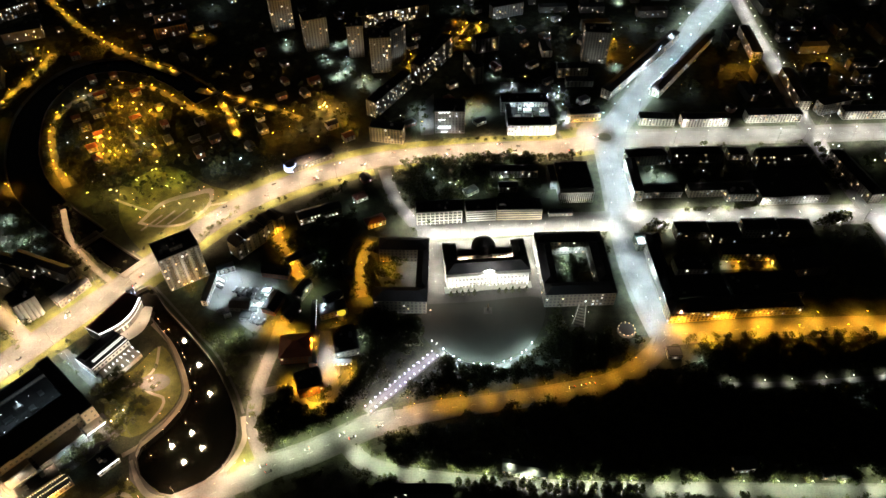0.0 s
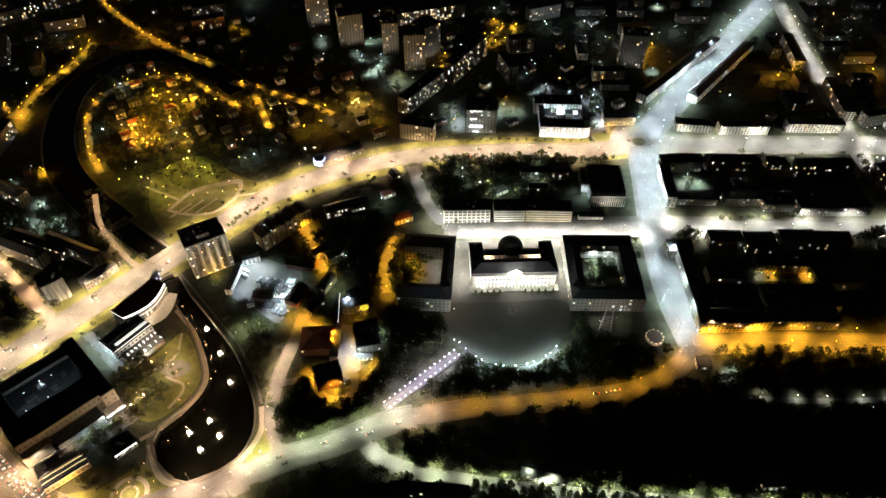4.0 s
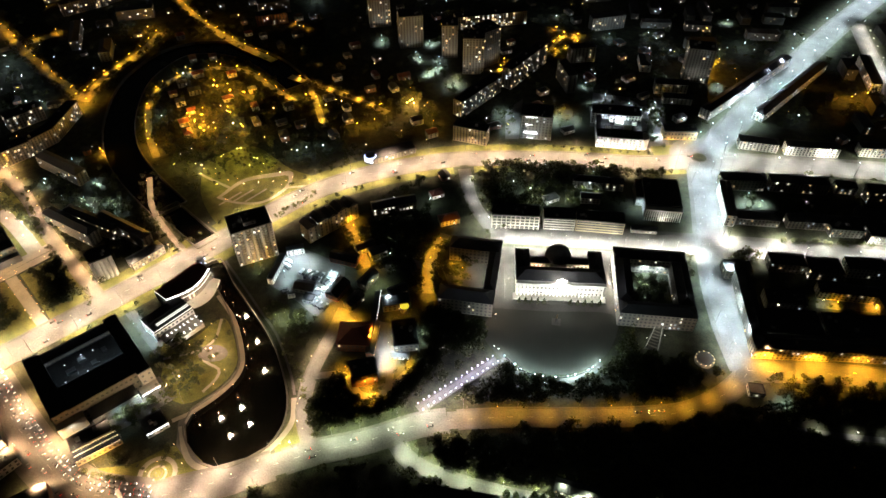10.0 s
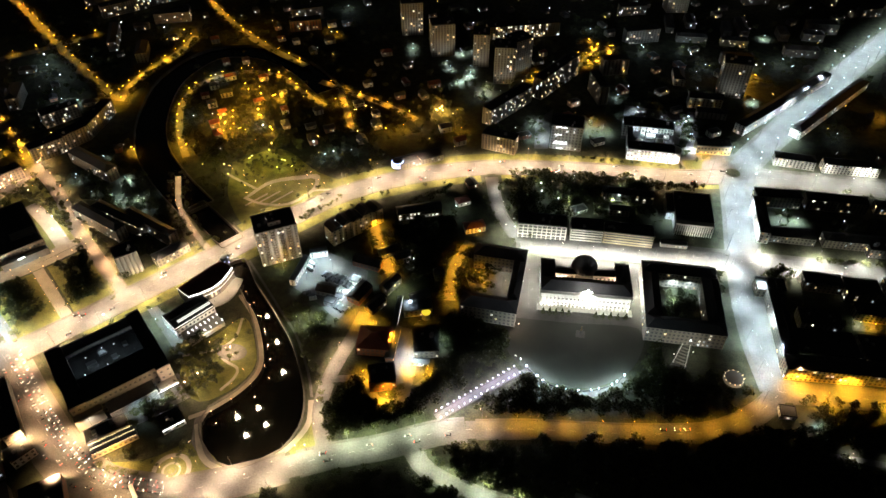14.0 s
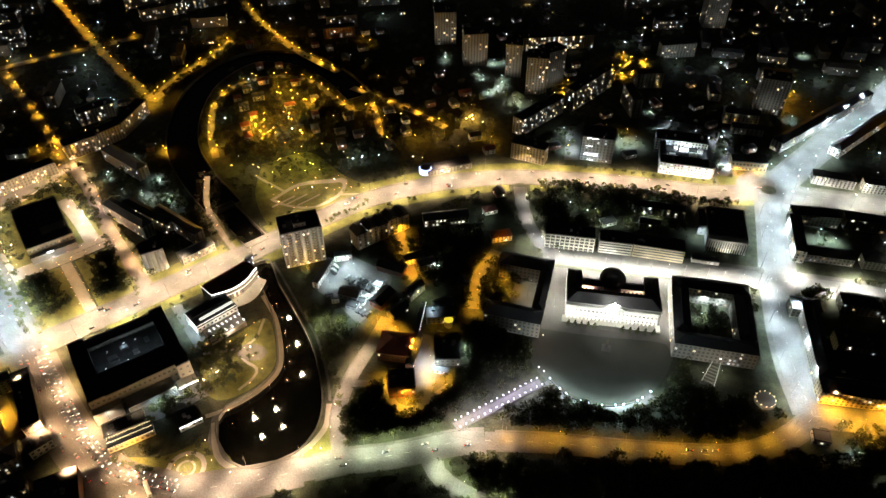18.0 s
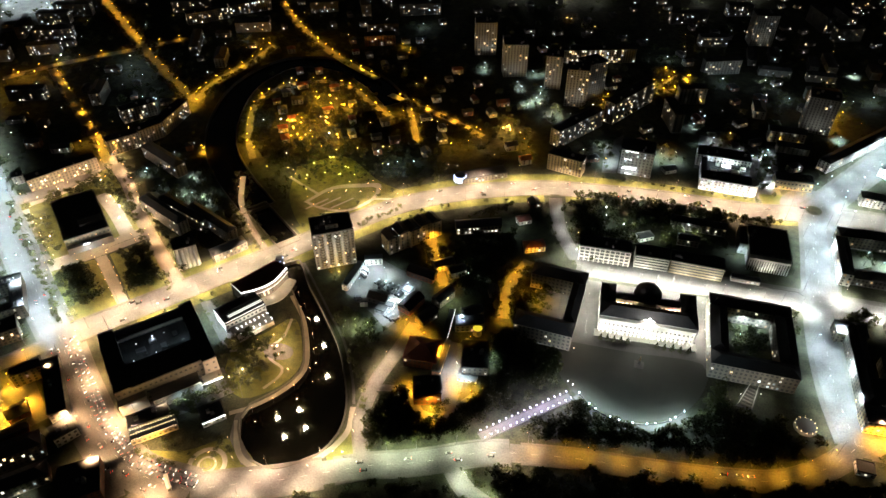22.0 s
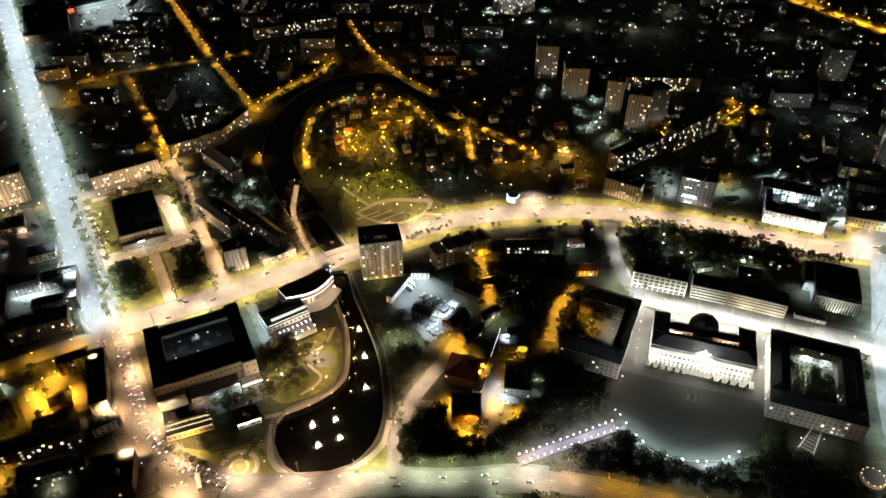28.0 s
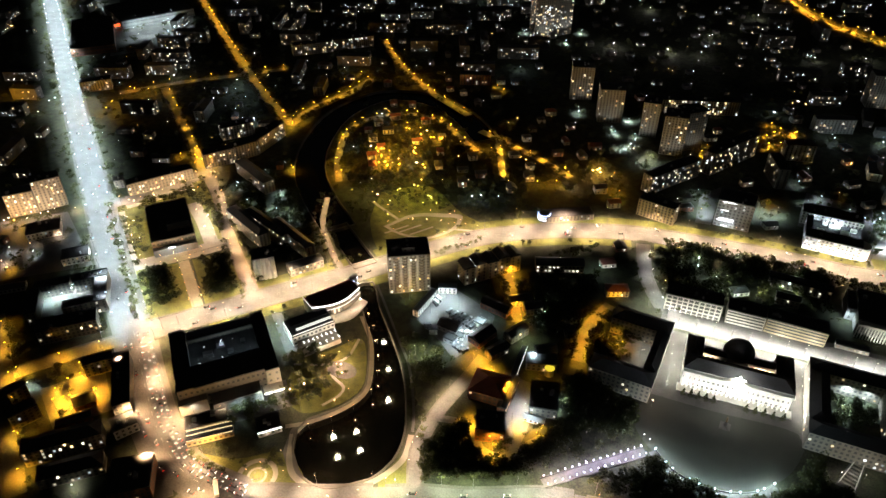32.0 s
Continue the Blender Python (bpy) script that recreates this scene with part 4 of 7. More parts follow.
yard_lamps(COOL, ((-87, 316.2), 6000), ((205, 313.8), 5400), ((315.5, 288), 5400))
yard_lamps(GREENISH, ((-182, 331.5), 5400), ((255.4, 418.1), 5400), ((226.2, 839.2), 5400), ((452.1, 564.5), 8400), ((69.2, 526.9), 3000), ((-182.4, 323.3), 3000), ((-217.3, 386.6), 5400), ((-810.8, 493.1), 5400), ((-256.9, 243.9), 4000), ((205, 223.2), 8400), ((61.4, 214.5), 8400))
yard_lamps(ORANGE, ((-393.1, 183.6), 50000), ((-386.4, 202.2), 60000), ((-365.7, 194.3), 60000), ((-365, 174.6), 40000), ((-379.2, 181.7), 50000), ((-53.5, 411.5), 18200), ((-42.5, 403.2), 18200), ((266.1, 428.7), 18200), ((288.2, 425.2), 26000), ((-117.5, 656.3), 5000), ((-259.3, 657.5), 11700), ((-362.1, 583.7), 36400))
yard_lamps(ORANGE, ((-360.3, 599.5), 36400), ((-337.6, 618.4), 26000), ((-365.8, 656.1), 26000), ((-348.7, 652.9), 18200), ((-441.2, 522.6), 18200), ((-437.7, 802.9), 26000), ((-516, 787.2), 26000), ((-327.4, 835.4), 26000), ((-313, 820.9), 18200), ((-740.6, 537.5), 26000), ((-755.1, 559.5), 18200), ((-1184.7, 854.2), 52000))
yard_lamps(ORANGE, ((33.2, 672.8), 18200), ((149.7, 635.2), 30000), ((167.8, 637.5), 30000), ((208.8, 802.2), 36400), ((361.1, 747.9), 26000), ((382.7, 761.3), 18200), ((481.1, 768.4), 36400), ((-610.9, 313.4), 36400), ((-550.8, 263.4), 18200), ((-869.5, 492.6), 26000), ((-106.2, 326.9), 36400), ((-96.7, 279.4), 18200))
yard_lamps(ORANGE, ((-71.7, 297), 11700), ((255.1, 219.1), 11700), ((-40.2, 774.4), 18200))
yard_lamps(WHITE, ((-341.8, 586.5), 8400), ((-139.1, 1076.3), 16800), ((-99.4, 1167.9), 12000), ((-230.8, 1058.6), 12000), ((-745.9, 661), 16800), ((-316, 134), 16800), ((-290, 212.1), 5400), ((-95.4, 731.5), 8400), ((-137.2, 554), 5000))
yard_lamps(WARM, ((-601.9, 334.6), 24000), ((-337.5, 134.8), 5400), ((-270.8, 221.6), 5400), ((-279.7, 198.3), 8400), ((-155.3, 617.8), 8400))
for _ in range(1500):
    x, y = rng.uniform(-900, 620), rng.uniform(440, 1250)
    if len(YARD_SPOTS) < 130 and free(x, y, 2) and all(math.hypot(x - u, y - v) > 34 for u, v in YARD_SPOTS) and x < 0.75 * y and x > -1.5 * y:
        YARD_SPOTS.append((x, y))
for x, y in YARD_SPOTS:
    take(x, y, 1.2)
yard_lamps(COOL, ((-1151.9, 870.5), 90000), ((-1100.2, 857.1), 90000), ((-1042.5, 830.4), 60000), ((-957.2, 788.2), 50000), ((-879.6, 810.8), 60000), ((-503, 301.1), 26000), ((-494.6, 256.5), 26000), ((-478.5, 268.7), 26000), ((-482.9, 242), 20000), ((-829, 532.8), 40000))
yard_lamps(WARM, ((-620.2, 314.2), 40000), ((-609.4, 330.9), 40000), ((-595.6, 345.8), 40000), ((-580.6, 356.7), 40000), ((-563.1, 295.4), 14000), ((-562.8, 266.6), 26000), ((-555.3, 319.7), 14000))
yard_lamps(ORANGE, ((-866.2, 494.3), 40000), ((-780.8, 536.8), 26000), ((-564.1, 505.6), 40000), ((-568.8, 488.1), 26000), ((-546.9, 491.6), 40000), ((-757.3, 599.7), 20000), ((-740.1, 608.2), 20000), ((-505.5, 591.5), 40000), ((-502.7, 610.3), 40000))
yard_lamps(COOL, ((-467.1, 468.8), 40000), ((-411.4, 441.1), 40000), ((-373.5, 410.4), 40000), ((-382.4, 444.1), 30000), ((-401.9, 412.2), 30000), ((-416.3, 474.9), 30000), ((-569.1, 595), 26000), ((-634.1, 661), 40000), ((-373.2, 1062.5), 90000), ((-299.6, 1044.6), 90000), ((-334.3, 1036.1), 60000))
yard_lamps(COOL, ((-290.3, 1103.7), 60000), ((-453.3, 1159.5), 60000), ((-119.5, 750.7), 40000), ((-143.1, 763.6), 26000), ((-168.7, 831.9), 40000), ((-125.1, 816.2), 26000), ((122.3, 427.2), 14000), ((112, 428), 24000), ((132, 417.3), 9000), ((105.7, 410.8), 20000))
yard_lamps(WHITE, ((-92.4, 718.1), 30000), ((-70.3, 748.6), 30000), ((-146.8, 1072.5), 40000), ((-96.2, 1175.5), 26000), ((-226.9, 1060.6), 40000), ((-98.3, 1083.1), 20000), ((-218.7, 1276), 30000), ((55.9, 1133.5), 20000), ((36.6, 1074), 14000), ((123.4, 1167.1), 26000), ((-41.9, 1309.8), 26000))
yard_lamps(COOL, ((86.6, 684.7), 26000), ((102.2, 673.1), 26000), ((119.8, 684.8), 26000), ((138.6, 702.9), 26000), ((137.7, 667.4), 30000), ((70.7, 696.6), 20000))
# post lamps added so the wedge terrace shows on its dark slope
for a in ((108.5, 356), (122.5, 361), (112.5, 372)):
    globe_lamp(*a, WHITE, 1800, 4, 0.25)

yard_lamps(COOL, ((223.2, 563.8), 40000), ((225.1, 540.7), 60000), ((211.8, 538), 30000), ((-275.1, 254.5), 16000), ((-278.9, 248.3), 12000), ((-289.1, 305.2), 24000), ((-278, 297.5), 24000), ((-297.4, 314.7), 20000), ((59, 531.9), 16000), ((108.7, 515.8), 16000), ((-98.9, 365), 16000), ((-82.1, 312), 8000), ((-65.9, 332.4), 12000))
yard_lamps(GREENISH, ((13.3, 521.8), 12000), ((41.4, 514), 9000), ((-114.3, 381.1), 9000), ((-175.5, 334.7), 12000), ((-165.3, 331.8), 9000))
yard_lamps(WHITE, ((-90, 317), 26000), ((-93, 306), 16000), ((-29, 402), 6000), ((-30, 412), 6000))
yard_lamps(WARM, ((-238, 263), 14000), ((-245, 249), 12000), ((-226, 247), 9000))
yard_lamps(COOL, ((-254, 240), 15000), ((-262, 228), 9000))
yard_lamps(ORANGE, ((-95, 292), 22000), ((-88, 344), 14000), ((194.1, 454.1), 26000), ((194.7, 432), 20000), ((263, 418.1), 30000), ((293.6, 418.2), 26000), ((-104.5, 322.6), 26000))

for x, y in ((-962, 800), (-945, 822), (-930, 848), (-880, 822), (-900, 800), (-918, 776)):
    lamp_at(x, y, 40, COOL, 130000, 22)
yard_lamps(WARM, ((-622.5, 309.8), 26000), ((-605.4, 322.8), 26000), ((-596.3, 338.5), 26000), ((-591.3, 323.2), 30000), ((-1035.1, 799.2), 90000))

for x, y in ((-385, 190), (-371, 180), (-391, 205), (-361, 192), (-378, 172)):
    lamp_at(x, y, 40, ORANGE, 52000, 11)
for x, y in ((-481, 250), (-470, 263), (-492, 254)):
    lamp_at(x, y, 40, COOL, 40000, 10)

# the edge of the leaf-shaped plaza, dotted with low lamps
rim = smooth_line([(-292.7, 471.3), (-277.3, 503), (-247.3, 518.8), (-231.8, 521.5), (-229, 495.6), (-246.1, 470.3), (-272.7, 466), (-292.7, 471.3)], 6)
for i in range(1, len(rim) - 1, 4):
    globe_lamp(rim[i].x, rim[i].y, AMBER, 2600, 3.2, 0.2)
yard_lamps(ORANGE, ((-365, 610.5), 46000), ((-364.5, 593.6), 60000), ((-347.6, 579.6), 60000), ((-334.6, 576.1), 46000), ((-375.5, 669.7), 40000), ((-356.6, 666), 36000), ((-330.3, 651), 30000), ((-309.3, 585), 30000), ((-331.5, 609.6), 26000), ((-384.6, 537.9), 36000), ((-435.5, 520.8), 36000), ((-185.6, 607.9), 20000), ((-168.9, 617.9), 20000),
           ((-141.1, 680.2), 6000), ((-113.6, 634.7), 12000), ((-104.8, 619.3), 20000), ((-169.4, 649.8), 4000), ((-36.3, 750.6), 60000), ((-18.7, 746.4), 70000), ((-43.9, 759.1), 50000), ((8.6, 829), 50000), ((34.3, 817.5), 60000), ((52, 858.5), 60000), ((22, 870.3), 50000), ((212.5, 806.6), 60000), ((223.9, 815.2), 50000), ((205.6, 778.1), 40000))
yard_lamps(COOL, ((-121.7, 738.6), 50000), ((-140, 807.9), 60000), ((-111.5, 789.5), 50000), ((-77.3, 744.8), 30000), ((-203.9, 809.7), 30000), ((-228, 557), 9000), ((-234.7, 549.1), 9000), ((-211.2, 562.4), 6000), ((-420, 683), 20000), ((-401.6, 588.4), 14000), ((-320.3, 588.9), 26000), ((-20.2, 631.3), 30000), ((28.2, 660.4), 30000), ((246.3, 926.9), 50000), ((140.7, 871), 30000), ((212.3, 752.8), 40000))

# lamps at invented spots, added to brighten the towers and slabs up north
yard_lamps(COOL, ((-150, 775), 24000), ((-128, 728), 26000), ((-95, 705), 22000), ((-60, 690), 20000), ((-30, 660), 26000), ((45, 660), 30000), ((60, 735), 22000), ((150, 770), 24000), ((165, 830), 22000), ((-200, 800), 24000), ((20, 900), 20000), ((90, 860), 20000), ((-90, 840), 26000), ((260, 860), 26000), ((330, 900), 22000))
yard_lamps(GREENISH, ((208.8, 222.3), 9000), ((220.2, 214.9), 12000), ((240.1, 210), 9000), ((270.6, 218.3), 9000), ((300, 222.5), 9000), ((46.3, 222), 7000))
yard_lamps(COOL, ((207.3, 313.8), 14000), ((298.1, 287.9), 9000), ((318.8, 285.4), 14000))


# ---- the palace ----
def local_box(t, name, x0, y0, z0, x1, y1, z1, m, label=""):
    return part(name, box(B(), x0, y0, z0, x1, y1, z1), M[m], t, label)


def light_strip(t, name, a, b, z, w=0.35, m=None, label="glowing white light strip"):
    """A tube of light along an edge, from a to b in the thing's own frame."""
    a, b = Vector(a), Vector(b)
    n = Vector((-(b - a).y, (b - a).x)).normalized() * w
    return part(name, prism(B(), [(a - n).to_tuple(), (b - n).to_tuple(), (b + n).to_tuple(), (a + n).to_tuple()], z, z + 0.3), m or STRIP, t, label)


STRIP = glow("light_strip_white", (0.96, 0.98, 1.0), 5.0, quiet=False)
STRIP_SOFT = glow("light_strip_soft", (0.98, 0.97, 0.90), 1.1)
STRIP_WARM = glow("light_strip_warm", (1.0, 0.74, 0.4), 4.0, quiet=False)
STRIP_BLUE = glow("light_strip_blue", (0.45, 0.55, 1.0), 6.0)


def flood(t, x, y, z, aim, color, power, wide=110, soft=0.4):
    """A floodlight on a thing, known or added as fill: a small housing and its light."""
    h = part("floodlight", box(B(), x - 0.3, y - 0.2, z - 0.2, x + 0.3, y + 0.2, z + 0.15), M["steel"], t)
    data = bpy.data.lights.new("floodlight_beam", "SPOT")
    data.color, data.energy, data.spot_size, data.spot_blend, data.shadow_soft_size = color, power, radians(wide), 0.6, soft
    ob = new("floodlight_beam", data)
    ob.parent = t
    ob.matrix_basis = look((x, y, z + 0.5), aim)
    return h


pa, pb = Vector((3.2, 391.2)), Vector((75.2, 397.8))
PW = (pb - pa).length
palace = building("palace", "floodlit white palace with a columned front and dark roof", "public building", pa, pb, 38, 17, 3, "white", "roof", "hip", 0.03,
                  [(0, 0, 1, 0.40, 17), (0, 0.40, 0.15, 1, 16), (0.85, 0.40, 1, 1, 16), (0.15, 0.66, 0.85, 0.84, 13)])
local_box(palace, "plinth", -2, -7, -0.2, PW + 2, 0, 0.9, "white", "pale stone terrace")
local_box(palace, "cornice", -0.5, -2.6, 14.6, PW + 0.5, 0.0, 15.6, "white")
column = mesh_of("column", tube(B(), 0, 0, 0.9, 14.6, 0.65, 0.52, 12), M["white"])
for i in range(24):
    part("column", column, None, palace).location = (1.5 + i * (PW - 3) / 23, -1.8, 0)
bm = prism(B(), [(PW * 0.36, 15.6), (PW * 0.64, 15.6), (PW * 0.5, 19.5)], 0, 3)
bmesh.ops.rotate(bm, verts=bm.verts, matrix=Matrix.Rotation(radians(90), 3, "X"))
part("pediment", bm, M["white"], palace, "white triangular gable over the columns")
for i in range(6):
    local_box(palace, "step", PW * 0.4 - 3 + i * 0.3, -10.5 + i * 0.6, 0, PW * 0.6 + 3 - i * 0.3, -7, 0.15 + 0.15 * i, "paving")
bm = B()
bmesh.ops.create_uvsphere(bm, u_segments=24, v_segments=12, radius=11)
bmesh.ops.delete(bm, geom=[v for v in bm.verts if v.co.z < -0.1], context="VERTS")
dome = part("dome", bm, M["roof"], palace, "dark metal half-dome over the hall")
dome.location = (PW / 2, 38 * 0.88, 13)
part("drum", tube(B(), PW / 2, 38 * 0.88, 0, 13.2, 11, 11, 28), M["plaster"], palace)
for i in range(10):
    flood(palace, 3 + i * (PW - 6) / 9, -6.5, 1.2, (3 + i * (PW - 6) / 9, 0, 9), (1.0, 0.97, 0.88), 5000, 140)
flood(palace, PW / 2, -9, 12.0, (PW / 2, -3, 17), (1.0, 0.97, 0.9), 3000, 120, 0.6)
bm = B()
for k in range(5):
    n0 = len(bm.verts)
    tube(bm, 0, 0, -0.5, 2.6, 0.9, 0.1, 6)
    bm.verts.ensure_lookup_table()
    for v in bm.verts[n0:]:
        v.co = Matrix.Rotation(math.tau * k / 5, 3, "Y") @ v.co
star = part("emblem", bm, glow("emblem_light", (1.0, 0.98, 0.9), 60), palace, "brightly glowing star emblem over the columns")
star.location, star.scale = (PW / 2, -3.8, 20.5), (1.5, 1.5, 1.5)
flare = bpy.data.lights.new("emblem_lamp", "POINT")
flare.color, flare.energy, flare.shadow_soft_size = (1.0, 0.97, 0.9), 16000, 1.0
ob = new("emblem_lamp", flare)
ob.parent, ob.location = palace, (PW / 2, -4.5, 23)
for x in (PW * 0.22, PW * 0.78):
    flood(palace, x, 38 * 0.5, 8, (x, 38 * 0.62, 3), WARM, 30000, 160)
px_dir = (pb - pa).normalized()
py_dir = Vector((-px_dir.y, px_dir.x))
# made-up lamps that brighten the side strips, globes kept tiny to stay unseen
for x in (-9, PW + 9):
    for v in (-6, 4, 14, 24, 34, 44):
        q = pa + px_dir * x + py_dir * v
        globe_lamp(q.x, q.y, WHITE, 3800, 5, 0.12, "added forecourt fill lamp with a tiny white globe")
# fill added over the paving at each end of the palace
for x in (-6, PW + 6):
    flood(palace, x, 10, 7, (x * 0.98, 11, 0), WHITE, 12000, 150)

# the blocks beside it
building("courtyard_block", "dark-roofed block round an orange-lit yard", "public building", (-58, 362.7), (-13.8, 362), (-18, 436.3), 16, 4, "plaster", "roof", "hip", 0.04, ring(0.2, 0.2, 16, west=False))
building("courtyard_block", "dark hip-roofed block closed round a yard", "public building", (86.2, 369.2), (145.8, 371.8), (152.7, 445.7), 16, 4, "plaster", "roof", "hip", 0.10, ring(0.2, 0.17, 16))
hall = building("columned_hall", "white columned public building, brightly lit", "public building", (-25.1, 470.4), (18.2, 473.8), 16, 15, 4, "white", "roof", "flat", 0.25, singly=True, every=4.4, tone=LIT[0])
HW = (Vector((18.2, 473.8)) - Vector((-25.1, 470.4))).length
pil = mesh_of("pilaster", box(B(), -0.45, -1.3, 0, 0.45, 0, 15), M["white"])
for z in (0.6, 4.4, 8.0, 11.6):
    local_box(hall, "glass_band", 0.6, -0.14, z, HW - 0.6, -0.04, z + 2.4, "glass", "dark band of glass")
for i in range(11):
    part("pilaster", pil, None, hall).location.x = 0.5 + i * (HW - 1) / 10
for i in range(4):
    flood(hall, 4 + i * (HW - 8) / 3, -5, 0.6, (4 + i * (HW - 8) / 3, 0, 8), WHITE, 5000, 130)
offc = building("office_block", "pale office building with dark window bands", "office building", (22.2, 474.6), (50.4, 476.6), 16, 13, 4, "white", "roof", "flat", 0.06, singly=True)
for t, w in ((offc, (Vector((50.4, 476.6)) - Vector((22.2, 474.6))).length),):
    for z in (1.6, 4.6, 7.6, 10.4):
        local_box(t, "window_band", 0.5, -0.12, z, w - 0.5, -0.02, z + 1.5, "glass", "dark band of windows")
        local_box(t, "sill_band", 0, -0.35, z - 0.45, w, -0.02, z - 0.1, "white")
flood(offc, 10, -6, 0.6, (10, 0, 7), WHITE, 8000, 140)
offb = building("office_block", "long cream office building with dark window bands", "office building", (51.4, 476.8), (94.6, 478.1), 15, 13, 4, "cream", "roof", "flat", 0.06, singly=True)
w = (Vector((94.6, 478.1)) - Vector((51.4, 476.8))).length
for z in (1.6, 4.6, 7.6, 10.4):
    local_box(offb, "window_band", 0.5, -0.12, z, w - 0.5, -0.02, z + 1.4, "glass", "dark band of windows")
    local_box(offb, "sill_band", 0, -0.35, z - 0.45, w, -0.02, z - 0.1, "cream")
flood(offb, 14, -6, 0.6, (14, 0, 7), WHITE, 7000, 140)
flood(offb, 36, -6, 0.6, (36, 0, 7), WHITE, 7000, 140)
ch = building("concert_hall", "dark flat-roofed hall with a white colonnade", "public building", (114.7, 501.6), (147.6, 502.8), (140.8, 548.2), 14, 2, "grey", "roof", "flat", 0.0, [(0, 0.12, 1, 1, 14), (-0.2, 0.45, 0, 1, 11)])
CW = (Vector((147.6, 502.8)) - Vector((114.7, 501.6))).length
local_box(ch, "entablature", 0, -0.2, 11.5, CW, 5, 13.5, "white")
pil = mesh_of("column", box(B(), -0.35, -0.1, 0, 0.35, 0.6, 11.5), M["white"])
for i in range(17):
    part("column", pil, None, ch).location.x = 0.4 + i * (CW - 0.8) / 16
flood(ch, CW / 2, -5, 0.6, (CW / 2, 0, 9), WHITE, 6000, 150)
building("kiosk_row", "low pale row of ticket kiosks", "kiosk", (102.1, 481.9), (125.2, 482.9), 5, 4, 1, "white", "tin", "flat", 0.5, tone=LIT[0])

# ---- round the pond ----
ta, tb, tc = Vector((-294.5, 206.1)), Vector((-249.5, 258.6)), Vector((-305.4, 299.6))
th = building("theatre", "large theatre with dark roofs round a sunken middle", "theatre", ta, tb, tc, 18, 3, "plaster", "roof", "flat", 0.0,
              [(0, 0.1, 0.16, 1, 19), (0.86, 0.05, 1, 1, 19), (0.16, 0.1, 0.86, 0.42, 18), (0.16, 0.86, 0.86, 1.0, 16), (0.16, 0.42, 0.86, 0.86, 12)], bits=False)
TW, TD = (tb - ta).length, (tc - tb).length
local_box(th, "foyer", 0.3 * TW, -0.06 * TD, -0.2, 0.78 * TW, 0.1 * TD, 9, "grey", "glazed grey foyer front")
local_box(th, "side_foyer", -0.01 * TW, 0.02 * TD, -0.2, 0.26 * TW, 0.1 * TD, 11, "plaster")
canopy = local_box(th, "canopy", 0.80 * TW, -0.05 * TD, 5.0, 1.0 * TW, 0.05 * TD, 5.6, "plaster", "brightly lit white entrance canopy")
light_strip(th, "light_strip", (0.80 * TW, -0.06 * TD), (1.0 * TW, -0.06 * TD), 4.8)
for i in range(6):
    local_box(th, "foyer_band", 0.31 * TW, -0.065 * TD, 1.0 + 1.3 * i, 0.77 * TW, -0.06 * TD, 1.5 + 1.3 * i, "tin")
for u, v, w in ((0.3, 0.6, 0.1), (0.45, 0.68, 0.08), (0.55, 0.55, 0.06), (0.7, 0.66, 0.05)):
    local_box(th, "roof_box", u * TW, v * TD, 12.35, (u + w) * TW, (v + 0.06) * TD, 14.2, "tin")
for u, v in ((0.32, 0.75), (0.5, 0.78), (0.62, 0.76), (0.25, 0.52), (0.48, 0.52)):
    part("roof_lamp", box(B(), u * TW, v * TD, 12.9, u * TW + 0.6, v * TD + 0.3, 13.2), STRIP, th)
flood(th, 0.5 * TW, 0.72 * TD, 15, (0.5 * TW, 0.7 * TD, 12), COOL, 1200, 160)
for u in (0.25, 0.4, 0.62, 0.78):
    flood(th, u * TW, 0.46 * TD, 20, (u * TW, 0.7 * TD, 12), COOL, 1500, 140)

tower_a, tower_b = Vector((-235.8, 385.7)), Vector((-207.1, 405))
tw = building("apartment_tower", "pale brick apartment tower with stacked balconies", "apartment block", tower_a, tower_b, 24, 38, 13, "grey", "roof", "flat", 0.10, [(0, 0, 1, 1, 38), (0.35, 0.2, 0.65, 0.8, 42)])
TWL = (tower_b - tower_a).length
slab_m = mesh_of("balcony", box(B(), -1.6, -1.3, 0, 1.6, 0, 1.05), M["plaster"])
for f in range(1, 13):
    for u in (0.40, 0.60):
        part("balcony", slab_m, None, tw).location = (u * TWL, -0.02, f * 2.88)
    for u in (0.2, 0.8):
        part("balcony", slab_m, None, tw).location = (u * TWL, -0.02, f * 2.88)
flood(tw, TWL * 0.5, -8, 1, (TWL * 0.5, 0, 4), ORANGE, 14000, 150)
# two white fills, added in mid-air to turn the walls neutral grey
flood(tw, TWL * 0.5, -16, 10, (TWL * 0.5, 0, 22), WHITE, 15000, 100)
flood(tw, -14, 8, 9, (0, 10, 20), WHITE, 12000, 100)

# the riverside centre: a banded hall and a wing with a curved front
ra, rb, rc = Vector((-269.7, 297.6)), Vector((-251.3, 326.8)), Vector((-267.3, 339.2))
rv = building("riverside_centre", "modern white riverside centre edged with light strips", "shopping centre", ra, rb, rc, 9, 2, "white", "roof", "flat", 0.0, bits=False)
RW, RD = (rb - ra).length, (rc - rb).length
light_strip(rv, "light_strip", (0.02 * RW, 0.02 * RD), (0.99 * RW, 0.02 * RD), 10.1, 0.3, STRIP_SOFT)
light_strip(rv, "roof_light", (0.16 * RW, 0.30 * RD), (0.99 * RW, 0.30 * RD), 9.7, 1.3, STRIP_SOFT, "broad softly lit band of roof glass")
light_strip(rv, "light_strip", (-0.2, 0), (-0.2, 0.95 * RD), 10.1, 0.2, STRIP_SOFT)
local_box(rv, "skylight", 0.06 * RW, 0.52 * RD, 9.4, 0.98 * RW, 0.8 * RD, 11.0, "roof")
